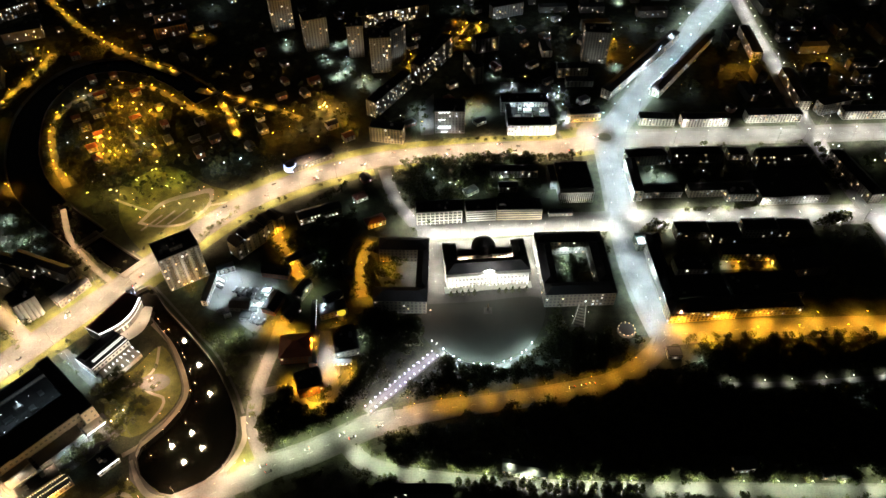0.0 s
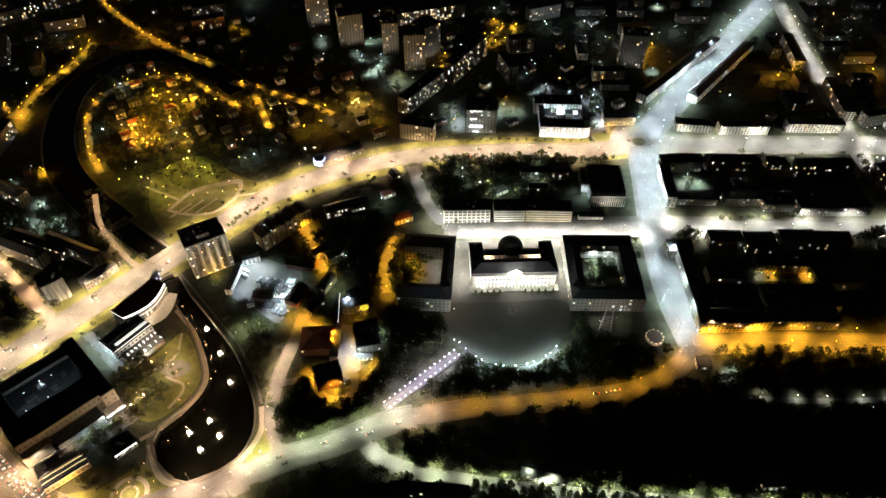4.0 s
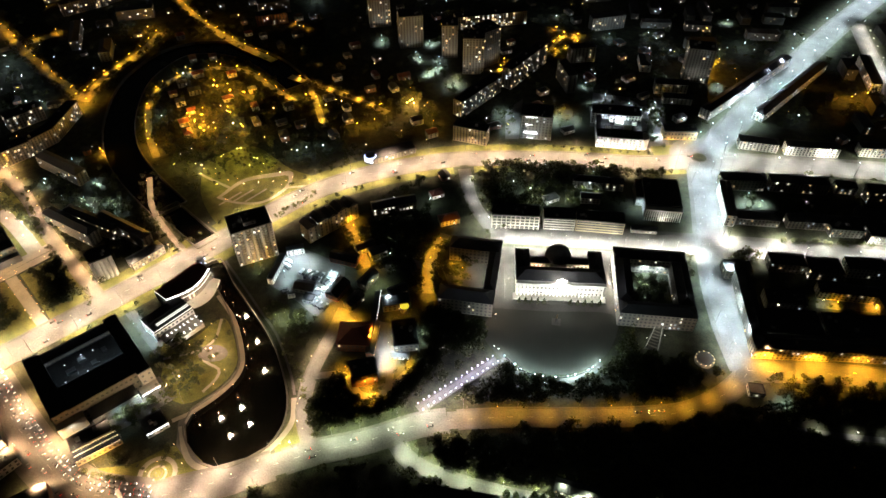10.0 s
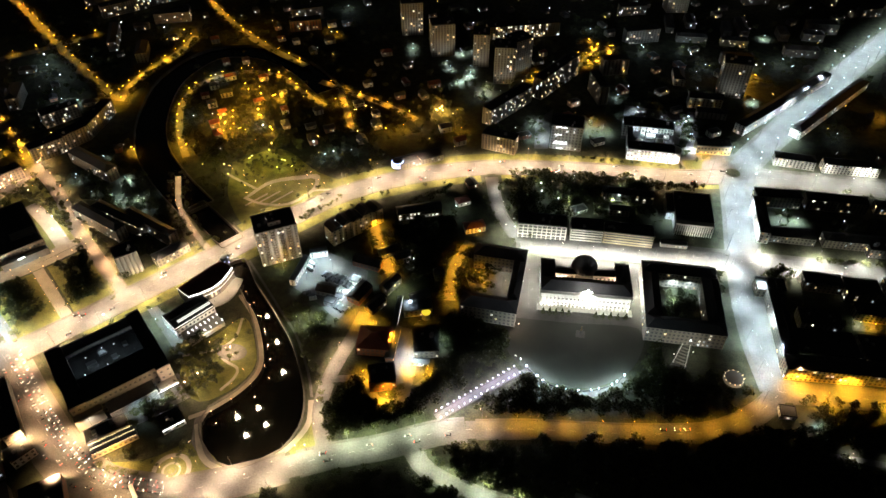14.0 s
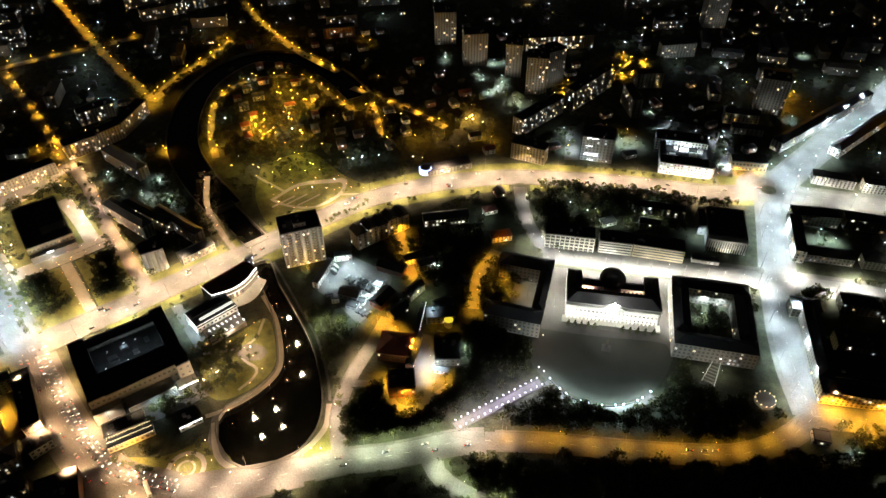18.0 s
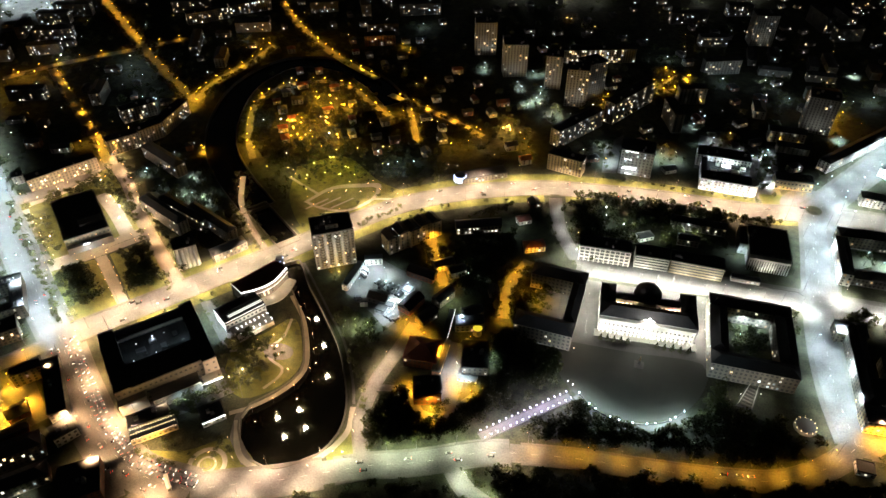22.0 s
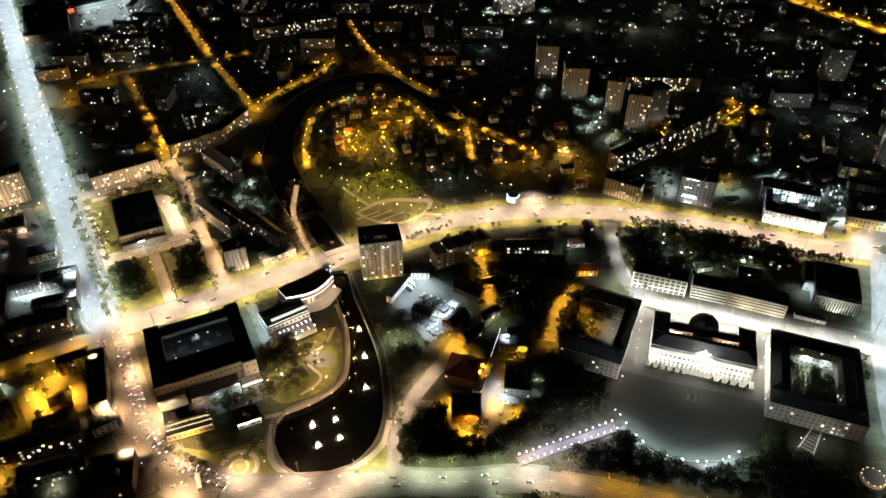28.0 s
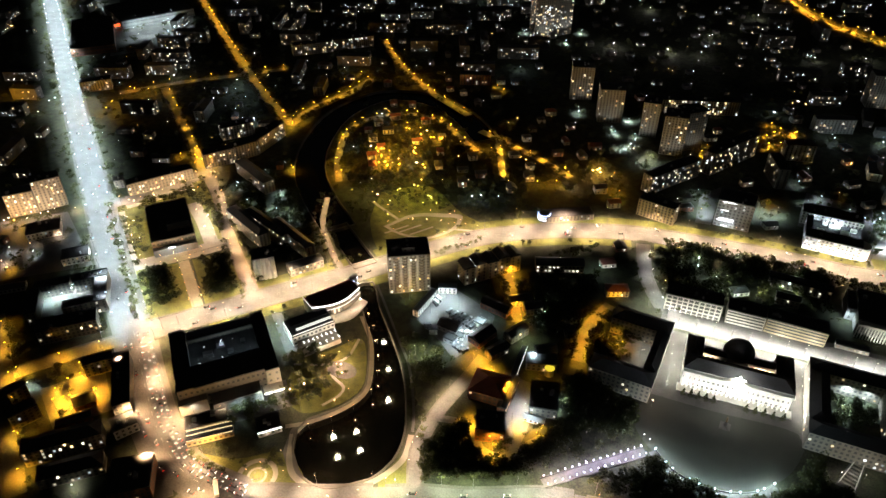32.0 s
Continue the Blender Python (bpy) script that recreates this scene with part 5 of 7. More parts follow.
local_box(rv, "terrace", 0.08 * RW, -0.75 * RD, -0.2, 0.95 * RW, -0.02 * RD, 4.2, "plaster")
# two rows of glowing boxes stand in for brightly lit columns
for row, n, v in ((0, 8, -0.22), (1, 6, -0.58)):
    for i in range(n):
        x = (0.2 + 0.75 * i / (n - 1)) * RW
        part("terrace_column_glow", box(B(), x - 0.25, v * RD - 1.0, 4.2, x + 0.25, v * RD + 1.0, 4.7), STRIP, rv, "glowing block in place of a lit terrace column")
flood(rv, 0.5 * RW, -0.9 * RD, 6, (0.5 * RW, 0, 4), WHITE, 9000, 150)
ca, cb, cdep = Vector((-275.1, 330.4)), Vector((-254.9, 369.2)), 15
cv = thing("curved_pavilion", "white pavilion with a curved front and a dark red roof", "shopping centre", ca.x, ca.y, 0, math.degrees(math.atan2((cb - ca).y, (cb - ca).x)))
CL = (cb - ca).length
front = [(CL * i / 12, -7.0 * math.sin(math.pi * i / 12)) for i in range(13)]
part("wall", prism(B(), front + [(CL, cdep), (0, cdep)], -0.3, 11), M["plaster"], cv)
part("roof", prism(B(), [(x, y - 0.3) for x, y in front] + [(CL, cdep), (0, cdep)], 11, 11.5), M["redroof"], cv, "dark red flat roof")
for i in range(12):
    light_strip(cv, "light_strip", front[i], front[i + 1], 11.3, 0.5)
    light_strip(cv, "light_strip", (front[i][0], front[i][1] - 0.9), (front[i + 1][0], front[i + 1][1] - 0.9), 7.4, 0.25, STRIP_SOFT)
    (x0, y0), (x1, y1) = front[i], front[i + 1]
    q = part("window", window_of(1.8, 6.0, LIT[0] if i % 3 else M["glass"]), None, cv)
    q.matrix_basis = Matrix.Translation(((x0 + x1) / 2 - 0.9, (y0 + y1) / 2 - 0.1, 2)) @ Matrix.Rotation(math.atan2(y1 - y0, x1 - x0), 4, "Z")
light_strip(cv, "light_strip", (0, -0.3), (0, cdep), 11.4, 0.25, STRIP_SOFT)
apron = [(x * 1.05, y * 1.5 - 8) for x, y in front]
part("terrace", prism(B(), apron + [(CL, -2), (0, -2)], -0.2, 1.0), M["white"], cv, "pale curved terrace")
for x in (0.3, 0.6, 0.85):
    flood(cv, CL * x, -15, 6, (CL * x, -8, 2), WARM, 3500, 150)
turret = part("turret", tube(B(), CL + 2, cdep - 2, 0, 15, 3.2, 3.2, 10), M["tin"], cv, "dark turret with violet lights")
for i in range(5):
    part("turret_lamp", box(B(), CL + 2 + 3.3 * math.cos(i + 3.2), cdep - 2 + 3.3 * math.sin(i + 3.2), 8 + i % 2 * 3, CL + 2.6 + 3.3 * math.cos(i + 3.2), cdep - 1.4 + 3.3 * math.sin(i + 3.2), 8.8 + i % 2 * 3), STRIP_BLUE, turret)

rest = building("restaurant", "long low restaurant with rows of warm lights", "restaurant", (-275.1, 189.3), (-253.6, 210.3), 20, 6, 1, "cream", "roof", "flat", 0.0, [(0, 0.45, 0.9, 1, 7), (0, 0, 1, 0.45, 5)])
RL = (Vector((-253.6, 210.3)) - Vector((-275.1, 189.3))).length
for y in (-0.3, 4.5, 8.6):
    for i in range(18):
        x = 1 + i * (RL - 2) / 17
        part("string_light", box(B(), x - 0.25, y - 0.25, 5.6, x + 0.25, y + 0.25, 6.0), STRIP_WARM, rest)
flood(rest, RL * 0.5, -4, 5, (RL * 0.5, 0, 2), ORANGE, 9000, 150)
cafe = building("pond_cafe", "small dark-roofed cafe with lit eaves", "cafe", (-237.9, 216.1), (-227.3, 227.7), 14, 5, 1, "white", "roof", "flat", 0.5, tone=LIT[0])
light_strip(cafe, "light_strip", (0, -0.4), ((Vector((-227.3, 227.7)) - Vector((-237.9, 216.1))).length, -0.4), 4.8, 0.3)

# old houses and workshops between the pond and the stairway
building("old_house", "old brick house with a rust-red roof", "house", (-128.1, 310), (-103.3, 312.6), 22, 9, 2, "brick", "redroof", "hip", 0.05)
ohb = building("old_house", "old brick house with a flat roof, lit orange", "house", (-108.6, 278.6), (-90.3, 285.2), 16, 12, 3, "brick", "roof", "flat", 0.08)
building("workshop", "long narrow brick workshop", "workshop", (-99, 307.5), (-100.8, 338.6), 6, 6, 1, "brick", "tin", "gable", 0.4, tone=LIT[1])
building("depot", "dark-roofed workshop under a white lamp", "workshop", (-84.4, 314.8), (-65.9, 320.2), 26, 8, 2, "plaster", "roof", "flat", 0.25)
building("annex", "pale annex with stacked terraces", "workshop", (-101.5, 353.9), (-80, 361.5), 12, 7, 2, "plaster", "tin", "flat", 0.1)
building("shed", "long dark-roofed works shed in a lit yard", "shed", (-179.9, 364.2), (-163.4, 363), 10, 5, 1, "grey", "roof", "gable", 0.0)
building("shed", "dark-roofed works shed in a yard", "shed", (-169.8, 354.1), (-160.6, 353.1), 7, 4, 1, "grey", "roof", "flat", 0.0)
building("shed", "small pale works shed with a metal roof", "shed", (-156.4, 381.8), (-148.9, 380.4), 7, 4, 1, "white", "tin", "flat", 0.0)
building("shed", "small pale kiosk in a works yard", "shed", (-162.3, 360.7), (-156.5, 360.8), 5, 3, 1, "white", "tin", "flat", 0.0)
building("office_wing", "pale works office round a yard", "shed", (-200.2, 369.8), (-198.6, 400.9), 5, 6, 2, "white", "tin", "flat", 0.05)
building("office_wing", "pale works office round a yard", "shed", (-199.1, 404), (-185.1, 410.2), 6, 6, 2, "white", "tin", "flat", 0.05)
building("shed", "dark-roofed brick store beside a works yard", "shed", (-141.1, 358.7), (-134.9, 377.2), 12, 6, 1, "brick", "roof", "gable", 0.0)
building("shed", "long dark-roofed store behind a works yard", "shed", (-160, 403.1), (-136, 399.6), 10, 6, 1, "brick", "roof", "gable", 0.0)
for a, b, h in (((-127.4, 350.8), (-119.4, 364.8), 6), ((-120.9, 374.3), (-113.3, 390.9), 7), ((-97, 365.9), (-84.5, 374.8), 8), ((-137.1, 414.6), (-123.8, 425.2), 6), ((-123, 409.9), (-111.6, 418.7), 7), ((-85.9, 398.9), (-78, 402.8), 5)):
    building("back_house", "low dark house among trees and yards", "house", a, b, 9, h, 2, "plaster", "tin", "gable", 0.1)
for k in range(5):
    a = Vector((-183.9, 423.4)).lerp(Vector((-148.7, 465.9)), k / 5)
    b = Vector((-183.9, 423.4)).lerp(Vector((-148.7, 465.9)), (k + 0.92) / 5)
    building("terraced_house", "tall terraced house with a steep dark roof", "house", a, b, 14, 17 + (k % 2) * 1.5, 5, "cream", "roof", "gable", 0.16, group="stepped terrace")
building("low_block", "low block with a row of bright lamps", "house", (-135.9, 468.6), (-98.1, 485.7), 12, 8, 2, "cream", "tin", "gable", 0.5, tone=LIT[0])
small = building("small_house", "small house lit orange", "house", (-71, 463), (-54.4, 471.2), 10, 6, 2, "cream", "redroof", "hip", 0.1)
flood(small, 8, -7, 4, (9, 0, 3), ORANGE, 6000, 130)



# vehicles and stores in the works yard
def truck_model():
    t = thing("truck", "parked pale works truck in a lit yard", "truck", 0, 0, -60, 0, "works trucks")
    part("bed", box(B(), -3.2, -1.2, 0.7, 1.4, 1.2, 2.6), M["tin"], t)
    part("cab", box(B(), 1.5, -1.1, 0.6, 3.2, 1.1, 2.3), M["car"], t)
    w = tube(B(), 0, 0, -0.15, 0.15, 0.5, 0.5, 8)
    bmesh.ops.rotate(w, verts=w.verts, matrix=Matrix.Rotation(radians(90), 3, "X"))
    w = mesh_of("wheel", w, M["rubber"])
    for u, v in ((-2.2, -1), (-2.2, 1), (2.3, -1), (2.3, 1)):
        part("wheel", w, None, t).location = (u, v, 0.5)
    return t


def container_model(m, label):
    t = thing("container", label, "container", 0, 0, -60, 0, "yard containers")
    part("body", box(B(), -3, -1.2, 0, 3, 1.2, 2.6), M[m], t)
    for k in range(2):
        part("rib", box(B(), -1.6 + k * 3, -1.26, 0.1, -1.4 + k * 3, 1.26, 2.62), M["steel"], t)
    return t


TRUCK, BOX_DARK, BOX_PALE = truck_model(), container_model("roof", "dark steel storage container in a lit yard"), container_model("white", "white steel storage container in a lit yard")
USED = set()
for a, b, n, turn, kinds in (((-180.3, 387.5), (-155.7, 384.5), 9, 75, (TRUCK, BOX_DARK)), ((-175.4, 383.7), (-155.9, 378.4), 6, 75, (BOX_DARK, TRUCK)), ((-159, 353.9), (-150.2, 351.4), 5, 60, (TRUCK, BOX_DARK)), ((-195, 389.7), (-194.9, 397.8), 4, 150, (BOX_DARK, BOX_PALE)),
                             ((-163.3, 368.9), (-155, 370.1), 4, 20, (BOX_PALE, BOX_DARK)), ((-149.2, 374.4), (-147, 382.8), 3, 120, (TRUCK, BOX_PALE)), ((-189.3, 364.7), (-180.2, 358.9), 4, 20, (BOX_DARK, BOX_PALE))):
    for i in range(n):
        q = Vector(a).lerp(Vector(b), i / (n - 1)) + Vector((rng.uniform(-0.6, 0.6), rng.uniform(-0.6, 0.6)))
        model = kinds[i % 2] if rng.random() < 0.8 else kinds[0]
        m = pose(q.x, q.y, 0.02, 0, 0, turn + rng.uniform(-7, 7))
        if model.name in USED:
            copy_thing(model, m)
        else:
            model.matrix_basis = m
            USED.add(model.name)
tent = building("market_tent", "white lit canopy beside a workshop", "canopy", (-86, 308.6), (-72, 310), 5, 3, 1, "white", "tin", "gable", 0.0, bits=False)
flood(tent, 7, -4, 5, (7, 1, 2), COOL, 7000, 140)
kiosk = thing("round_kiosk", "small round kiosk with a yellow glowing roof", "kiosk", -84.5, 357.5, 0)
part("wall", tube(B(), 0, 0, -0.2, 6.6, 3.4, 3.4, 20), M["plaster"], kiosk)
part("roof", tube(B(), 0, 0, 6.6, 7.6, 3.7, 0.6, 20), glow("yellow_roof_light", (1.0, 0.78, 0.05), 0.9), kiosk, "glowing yellow roof disc")
lights = building("lean_to", "narrow lean-to hung with a string of white bulbs", "workshop", (-103.7, 334.8), (-107.7, 372.6), 4, 4, 1, "brick", "tin", "flat", 0.0, bits=False)
LL = (Vector((-107.7, 372.6)) - Vector((-103.7, 334.8))).length
for i in range(14):
    part("string_light", box(B(), LL * i / 13 - 0.2, -0.5, 4.2, LL * i / 13 + 0.2, -0.1, 4.6), STRIP, lights)


# ---- the streets north and east ----
APT, OFF, HOUSE = "apartment block", "office building", "house"
go = building("glass_office", "office tower with bright bands of windows", OFF, (-9, 616.7), (23.5, 616.8), 24, 28, 8, "grey", "roof", "flat", 0.12, tone=LIT[2])
for z, u0, u1 in ((27.2, 0.2, 0.8), (18.0, 0.2, 0.55), (9.0, 0.2, 0.85), (7.2, 0.15, 0.85), (1.5, 0.35, 0.65)):
    light_strip(go, "light_strip", (u0 * 20.4, -0.5), (u1 * 20.4, -0.5), z, 0.3, None, "bright band of office light")
flood(go, 10, -9, 1, (10, 0, 8), COOL, 9000, 130)
nh_a, nh_b = Vector((70.7, 612.8)), Vector((118.6, 612.9))
nh = building("white_hall", "brightly lit white hall with a rounded corner", "public building", nh_a, nh_b, 62, 13, 4, "white", "roof", "flat", 0.3, [(0, 0, 0.98, 0.24, 13), (0.0, 0.24, 0.12, 0.72, 10), (0.12, 0.24, 1.0, 0.72, 6), (-0.1, 0.72, 1.0, 1, 13)], tone=LIT[2])
NW = (nh_b - nh_a).length
part("rounded_corner", tube(B(), NW - 1, 7.6, -0.2, 12.9, 7.4, 7.4, 28), M["white"], nh)
for u, v, w, dd, hh in ((0.2, 0.34, 6, 5, 9.5), (0.42, 0.55, 9, 6, 8.6), (0.62, 0.38, 7, 7, 10), (0.8, 0.58, 5, 4, 9), (0.3, 0.62, 4, 4, 8)):
    local_box(nh, "roof_plant", u * NW, v * 62, 6.3, u * NW + w, v * 62 + dd, hh, "white", "pale roof plant in white light")
for u, v in ((0.3, 0.45), (0.55, 0.6), (0.85, 0.45)):
    flood(nh, u * NW, v * 62, 11, (u * NW, v * 62 + 3, 6), COOL, 9000, 150)
for z in (3.2, 6.4, 9.6):
    local_box(nh, "window_band", 0.5, -0.12, z, NW - 2, -0.02, z + 1.2, "frame")
for i in range(5):
    flood(nh, 3 + i * NW / 4, -8, 1, (3 + i * NW / 4, 0, 7), (0.95, 0.99, 1.0), 7500, 130)
flood(nh, NW * 0.5, 36, 10, (NW * 0.5, 40, 0), COOL, 22000, 150)
building("corner_pavilion", "pale pavilion with orange-lit doorways", OFF, (142.3, 637.4), (177.2, 640.8), 14, 10, 2, "cream", "tin", "flat", 0.2, tone=LIT[1])
building("apartment_slab", "curved-looking apartment slab lit yellow", APT, (-79.7, 602), (-43.7, 596), 13, 18, 6, "cream", "roof", "flat", 0.15)
building("apartment_slab", "stepped apartment slab with lit windows", APT, (-75.8, 644.7), (-38.1, 706.8), 13, 20, 7, "grey", "roof", "flat", 0.3)
building("apartment_slab", "long apartment slab lit orange from below", APT, (-27.2, 712.2), (11.2, 783.1), 13, 26, 9, "plaster", "roof", "flat", 0.2)
for a, b, h, fl in (((-226.1, 841.1), (-199.5, 850.3), 44, 15), ((-174.3, 789.9), (-146.5, 800.1), 42, 14), ((-118.9, 775.7), (-99.4, 778.7), 42, 14), ((-87.7, 739.9), (-63, 743.2), 46, 15), ((-65.6, 757.1), (-46.7, 775.9), 46, 15),
                    ((123.3, 987), (152.5, 993.8), 42, 14), ((172.8, 764.5), (203.6, 761.9), 42, 14), ((-349.2, 1037.7), (-320.3, 1064.1), 70, 22), ((-323.9, 1074.5), (-306.9, 1095.5), 80, 25)):
    tall = building("apartment_tower", "grey apartment tower with scattered lit windows", APT, a, b, 22, h, fl, "grey", "roof", "flat", 0.3 if h > 60 else 0.1)
    half = (Vector(b) - Vector(a)).length / 2
    # fill light added to lift the dark tower front; no known lamp
    flood(tall, half, -14, 7, (half, 0, h * 0.45), WHITE, 2600 if h < 60 else 8000, 120)
building("apartment_slab", "pale apartment slab with warm lit floor", APT, (-111.7, 850.7), (-20.2, 885), 13, 18, 6, "cream", "roof", "flat", 0.3)
rs = building("roadside_centre", "low roadside centre with a round blue-lit end", OFF, (-154.8, 546.4), (-114.7, 573.1), 14, 6, 2, "plaster", "roof", "flat", 0.25, tone=LIT[2])
end = part("round_end", tube(B(), 0, 6, -0.2, 8.5, 6, 5.5, 24), M["tin"], rs, "round dark end block")
for z in (2.2, 4.6, 7.0):
    part("light_ring", tube(B(), 0, 6, z, z + 0.5, 6.15, 6.1, 24), STRIP_BLUE if z > 3 else STRIP, end, "ring of blue-white light")
for a, b, dp, h, w in (((191.1, 558.5), (232.8, 562.4), 13, 13, "plaster"), ((238, 563.7), (292.6, 565.8), 13, 12, "plaster"), ((300.6, 569.7), (320.1, 569.7), 11, 9, "grey"), ((327, 557.7), (383.9, 563.5), 14, 14, "plaster"),
                       ((194.3, 508.3), (236.9, 510.1), 13, 8, "grey"), ((244.2, 510.2), (311.2, 513.8), 12, 9, "plaster"), ((177.7, 435.2), (199.6, 436.7), 14, 10, "plaster"), ((217.1, 450.4), (246.4, 451.2), 14, 10, "plaster"), ((249, 445.3), (275.8, 446.8), 18, 10, "plaster"),
                       ((281.3, 452.8), (312, 454.4), 15, 11, "white"), ((314.1, 454.4), (343.9, 454.5), 14, 11, "plaster"), ((187.7, 351.7), (244.9, 357.2), 14, 13, "cream"), ((246.7, 358.5), (301.3, 362.2), 13, 11, "plaster"), ((251.8, 423.7), (303.2, 423.8), 12, 9, "cream")):
    building("street_house", "long dark-roofed street building with few lit windows", HOUSE, a, b, dp, h, round(h / 3.3), w, "roof", "hip", 0.10)
building("street_wing", "dark-roofed wing along a bright avenue", HOUSE, (187.7, 505.3), (196.5, 505.3), (200.1, 556.7), 13, 4, "white", "roof", "hip", 0.1)
building("street_wing", "dark-roofed wing along a bright avenue", HOUSE, (187, 366), (197.5, 366.4), (198, 446), 13, 4, "plaster", "roof", "hip", 0.05)
building("street_wing", "dark-roofed wing along a street", HOUSE, (418.9, 501.2), (432.7, 503.8), (427.9, 575.8), 12, 4, "plaster", "roof", "hip", 0.1)
for a, b, h in (((194.3, 681.5), (308.6, 821.5), 12), ((339.9, 821.7), (243.2, 693.6), 10), ((219, 632.2), (257.8, 630.2), 10), ((265.5, 628.1), (318.5, 630.4), 11), ((340.8, 637), (402.1, 639.3), 11), ((451.8, 643.9), (502.8, 646.2), 11), ((400, 770.8), (403.5, 839.9), 12), ((420.4, 662.7), (423.1, 735.2), 12),
                ((429.1, 651.5), (466, 662.9), 14)):
    building("street_house", "street building with a dark roof and a lit front", HOUSE, a, b, 12, h, 4, "white", "roof", "hip", 0.14)
building("back_house", "grey house with a dark roof between trees", HOUSE, (48.4, 540), (96.7, 541), 10, 9, 3, "plaster", "roof", "hip", 0.12)
building("back_house", "narrow dark-roofed wing in a green-lit yard", HOUSE, (56, 517), (74, 518), 9, 7, 2, "plaster", "roof", "gable", 0.1)
building("bus_shelter_hall", "dark-roofed kiosk beside a crossing", "kiosk", (179.5, 315.9), (190.3, 315.9), 9, 4, 1, "white", "roof", "flat", 0.4)
building("lower_house", "pale low house beside the lower road", HOUSE, (41.3, 218.6), (71.5, 213.7), 9, 6, 2, "white", "tin", "gable", 0.1)
building("lower_house", "low house with metal roofs beside the lower road", HOUSE, (203.3, 219.8), (218.1, 220.7), 9, 6, 2, "plaster", "tin", "gable", 0.2)
building("lower_house", "long dark-roofed shed beside the lower road", "shed", (263.4, 215), (280.7, 214.2), 8, 5, 1, "plaster", "tin", "gable", 0.1)
building("depot_hall", "long black-roofed depot hall", "shed", (-46.5, 201.4), (6.5, 200.7), (4.5, 207.4), 8, 2, "grey", "roof", "flat", 0.05)
rot_at = (151.4, 344)
rd = thing("round_stage", "round white-rimmed stage on a dark slope", "stage", *rot_at, 0)
part("stage", tube(B(), 0, 0, -0.2, 2.5, 7.5, 7.0, 32), M["plaster"], rd)
part("rim", tube(B(), 0, 0, 2.5, 3.0, 6.6, 6.4, 32), M["tin"], rd)
for k in range(12):
    a = math.tau * k / 12
    part("rim_lamp", box(B(), 6.9 * math.cos(a) - 0.25, 6.9 * math.sin(a) - 0.25, 2.5, 6.9 * math.cos(a) + 0.25, 6.9 * math.sin(a) + 0.25, 2.9), STRIP_WARM, rd)
# added fill that makes the stage visible, with no known source
flood(rd, 0, -9, 5, (0, 0, 1), WARM, 2600, 150)

for a, b, dp, h in (((192.1, 370.1), (242.7, 374), 24, 11), ((246.5, 374), (307.6, 377.9), 24, 11), ((206.5, 404.2), (237.6, 405.6), 16, 9), ((298.7, 402.2), (341.4, 407.7), 26, 10), ((280.3, 504.2), (308.6, 506), 12, 9), ((311.5, 499), (379.3, 503.4), 40, 10)):
    building("back_building", "black-roofed back building with few lit windows", HOUSE, a, b, dp, h, 3, "grey", "roof", "flat", 0.08)

wedge = thing("terrace_stair", "pale tapering stairway with landings on a dark slope", "stairway", 112.5, 349.5, 0, 72.5)
part("slab", prism(B(), [(0, -4.5), (35, -1.6), (35, 1.6), (0, 4.5)], -0.2, 0.35), M["quay"], wedge)
for i in range(11):
    w = 4.4 - 2.7 * i / 10
    part("tread", box(B(), 1 + i * 3.2, -w, 0.36, 2.6 + i * 3.2, w, 0.8), M["path"], wedge)
for side in (-1, 1):
    part("balustrade", prism(B(), [(0, side * 4.6 - 0.25), (35, side * 1.8 - 0.25), (35, side * 1.8 + 0.25), (0, side * 4.6 + 0.25)], 0, 1.3), M["white"], wedge)

# ---- the western blocks ----
mus = building("square_hall", "square dark-roofed hall with a lit glass front", "public building", (-450.9, 334), (-426.8, 363.7), (-486.2, 413.2), 11, 2, "plaster", "roof", "flat", 0.05, [(0, 0.12, 1, 1, 11)])
local_box(mus, "skylight", 16, 22, 11.4, 36, 31, 13.5, "plaster", "pale raised skylight block")
ML = (Vector((-426.8, 363.7)) - Vector((-450.9, 334))).length
part("glass_front", box(B(), 0, 0.5, -0.2, ML, 6, 7), M["tin"], mus)
part("entrance_light", box(B(), ML * 0.35, -0.1, 7.2, ML * 0.5, 0.4, 7.8), STRIP, mus)
flood(mus, ML * 0.42, -5, 6, (ML * 0.42, 0, 3), COOL, 16000, 150)
building("courtyard_block", "black-roofed block round a white-lit yard", HOUSE, (-471.3, 220.9), (-430.3, 264.4), (-467, 287.9), 12, 4, "plaster", "roof", "flat", 0.05,
         [(0, 0.05, 0.13, 0.8, 12), (0.05, 0.8, 0.5, 1, 12), (0.55, 0.78, 1, 1, 12), (0.84, 0, 1, 0.78, 12), (0.45, 0, 0.84, 0.2, 12)])
building("street_house", "dark-roofed street building with warm windows", HOUSE, (-445.2, 211), (-416.2, 242.6), 15, 13, 4, "plaster", "roof", "flat", 0.10)
building("courtyard_block", "black-roofed house round a cool-lit yard", HOUSE, (-389, 147.4), (-382.7, 164.7), (-406.3, 185.7), 12, 4, "plaster", "roof", "flat", 0.06, [(0, 0, 1, 0.28, 12), (0, 0.28, 0.32, 0.74, 12), (0, 0.74, 1, 1, 12)])
building("street_house", "black-roofed house with an orange-lit yard front", HOUSE, (-385.5, 203.5), (-372.6, 218.9), 9, 12, 4, "cream", "roof", "flat", 0.05)
building("street_house", "long black-roofed house along the wide road", HOUSE, (-336.2, 185.7), (-328.4, 194.1), (-371.6, 225.2), 12, 4, "plaster", "roof", "flat", 0.05)
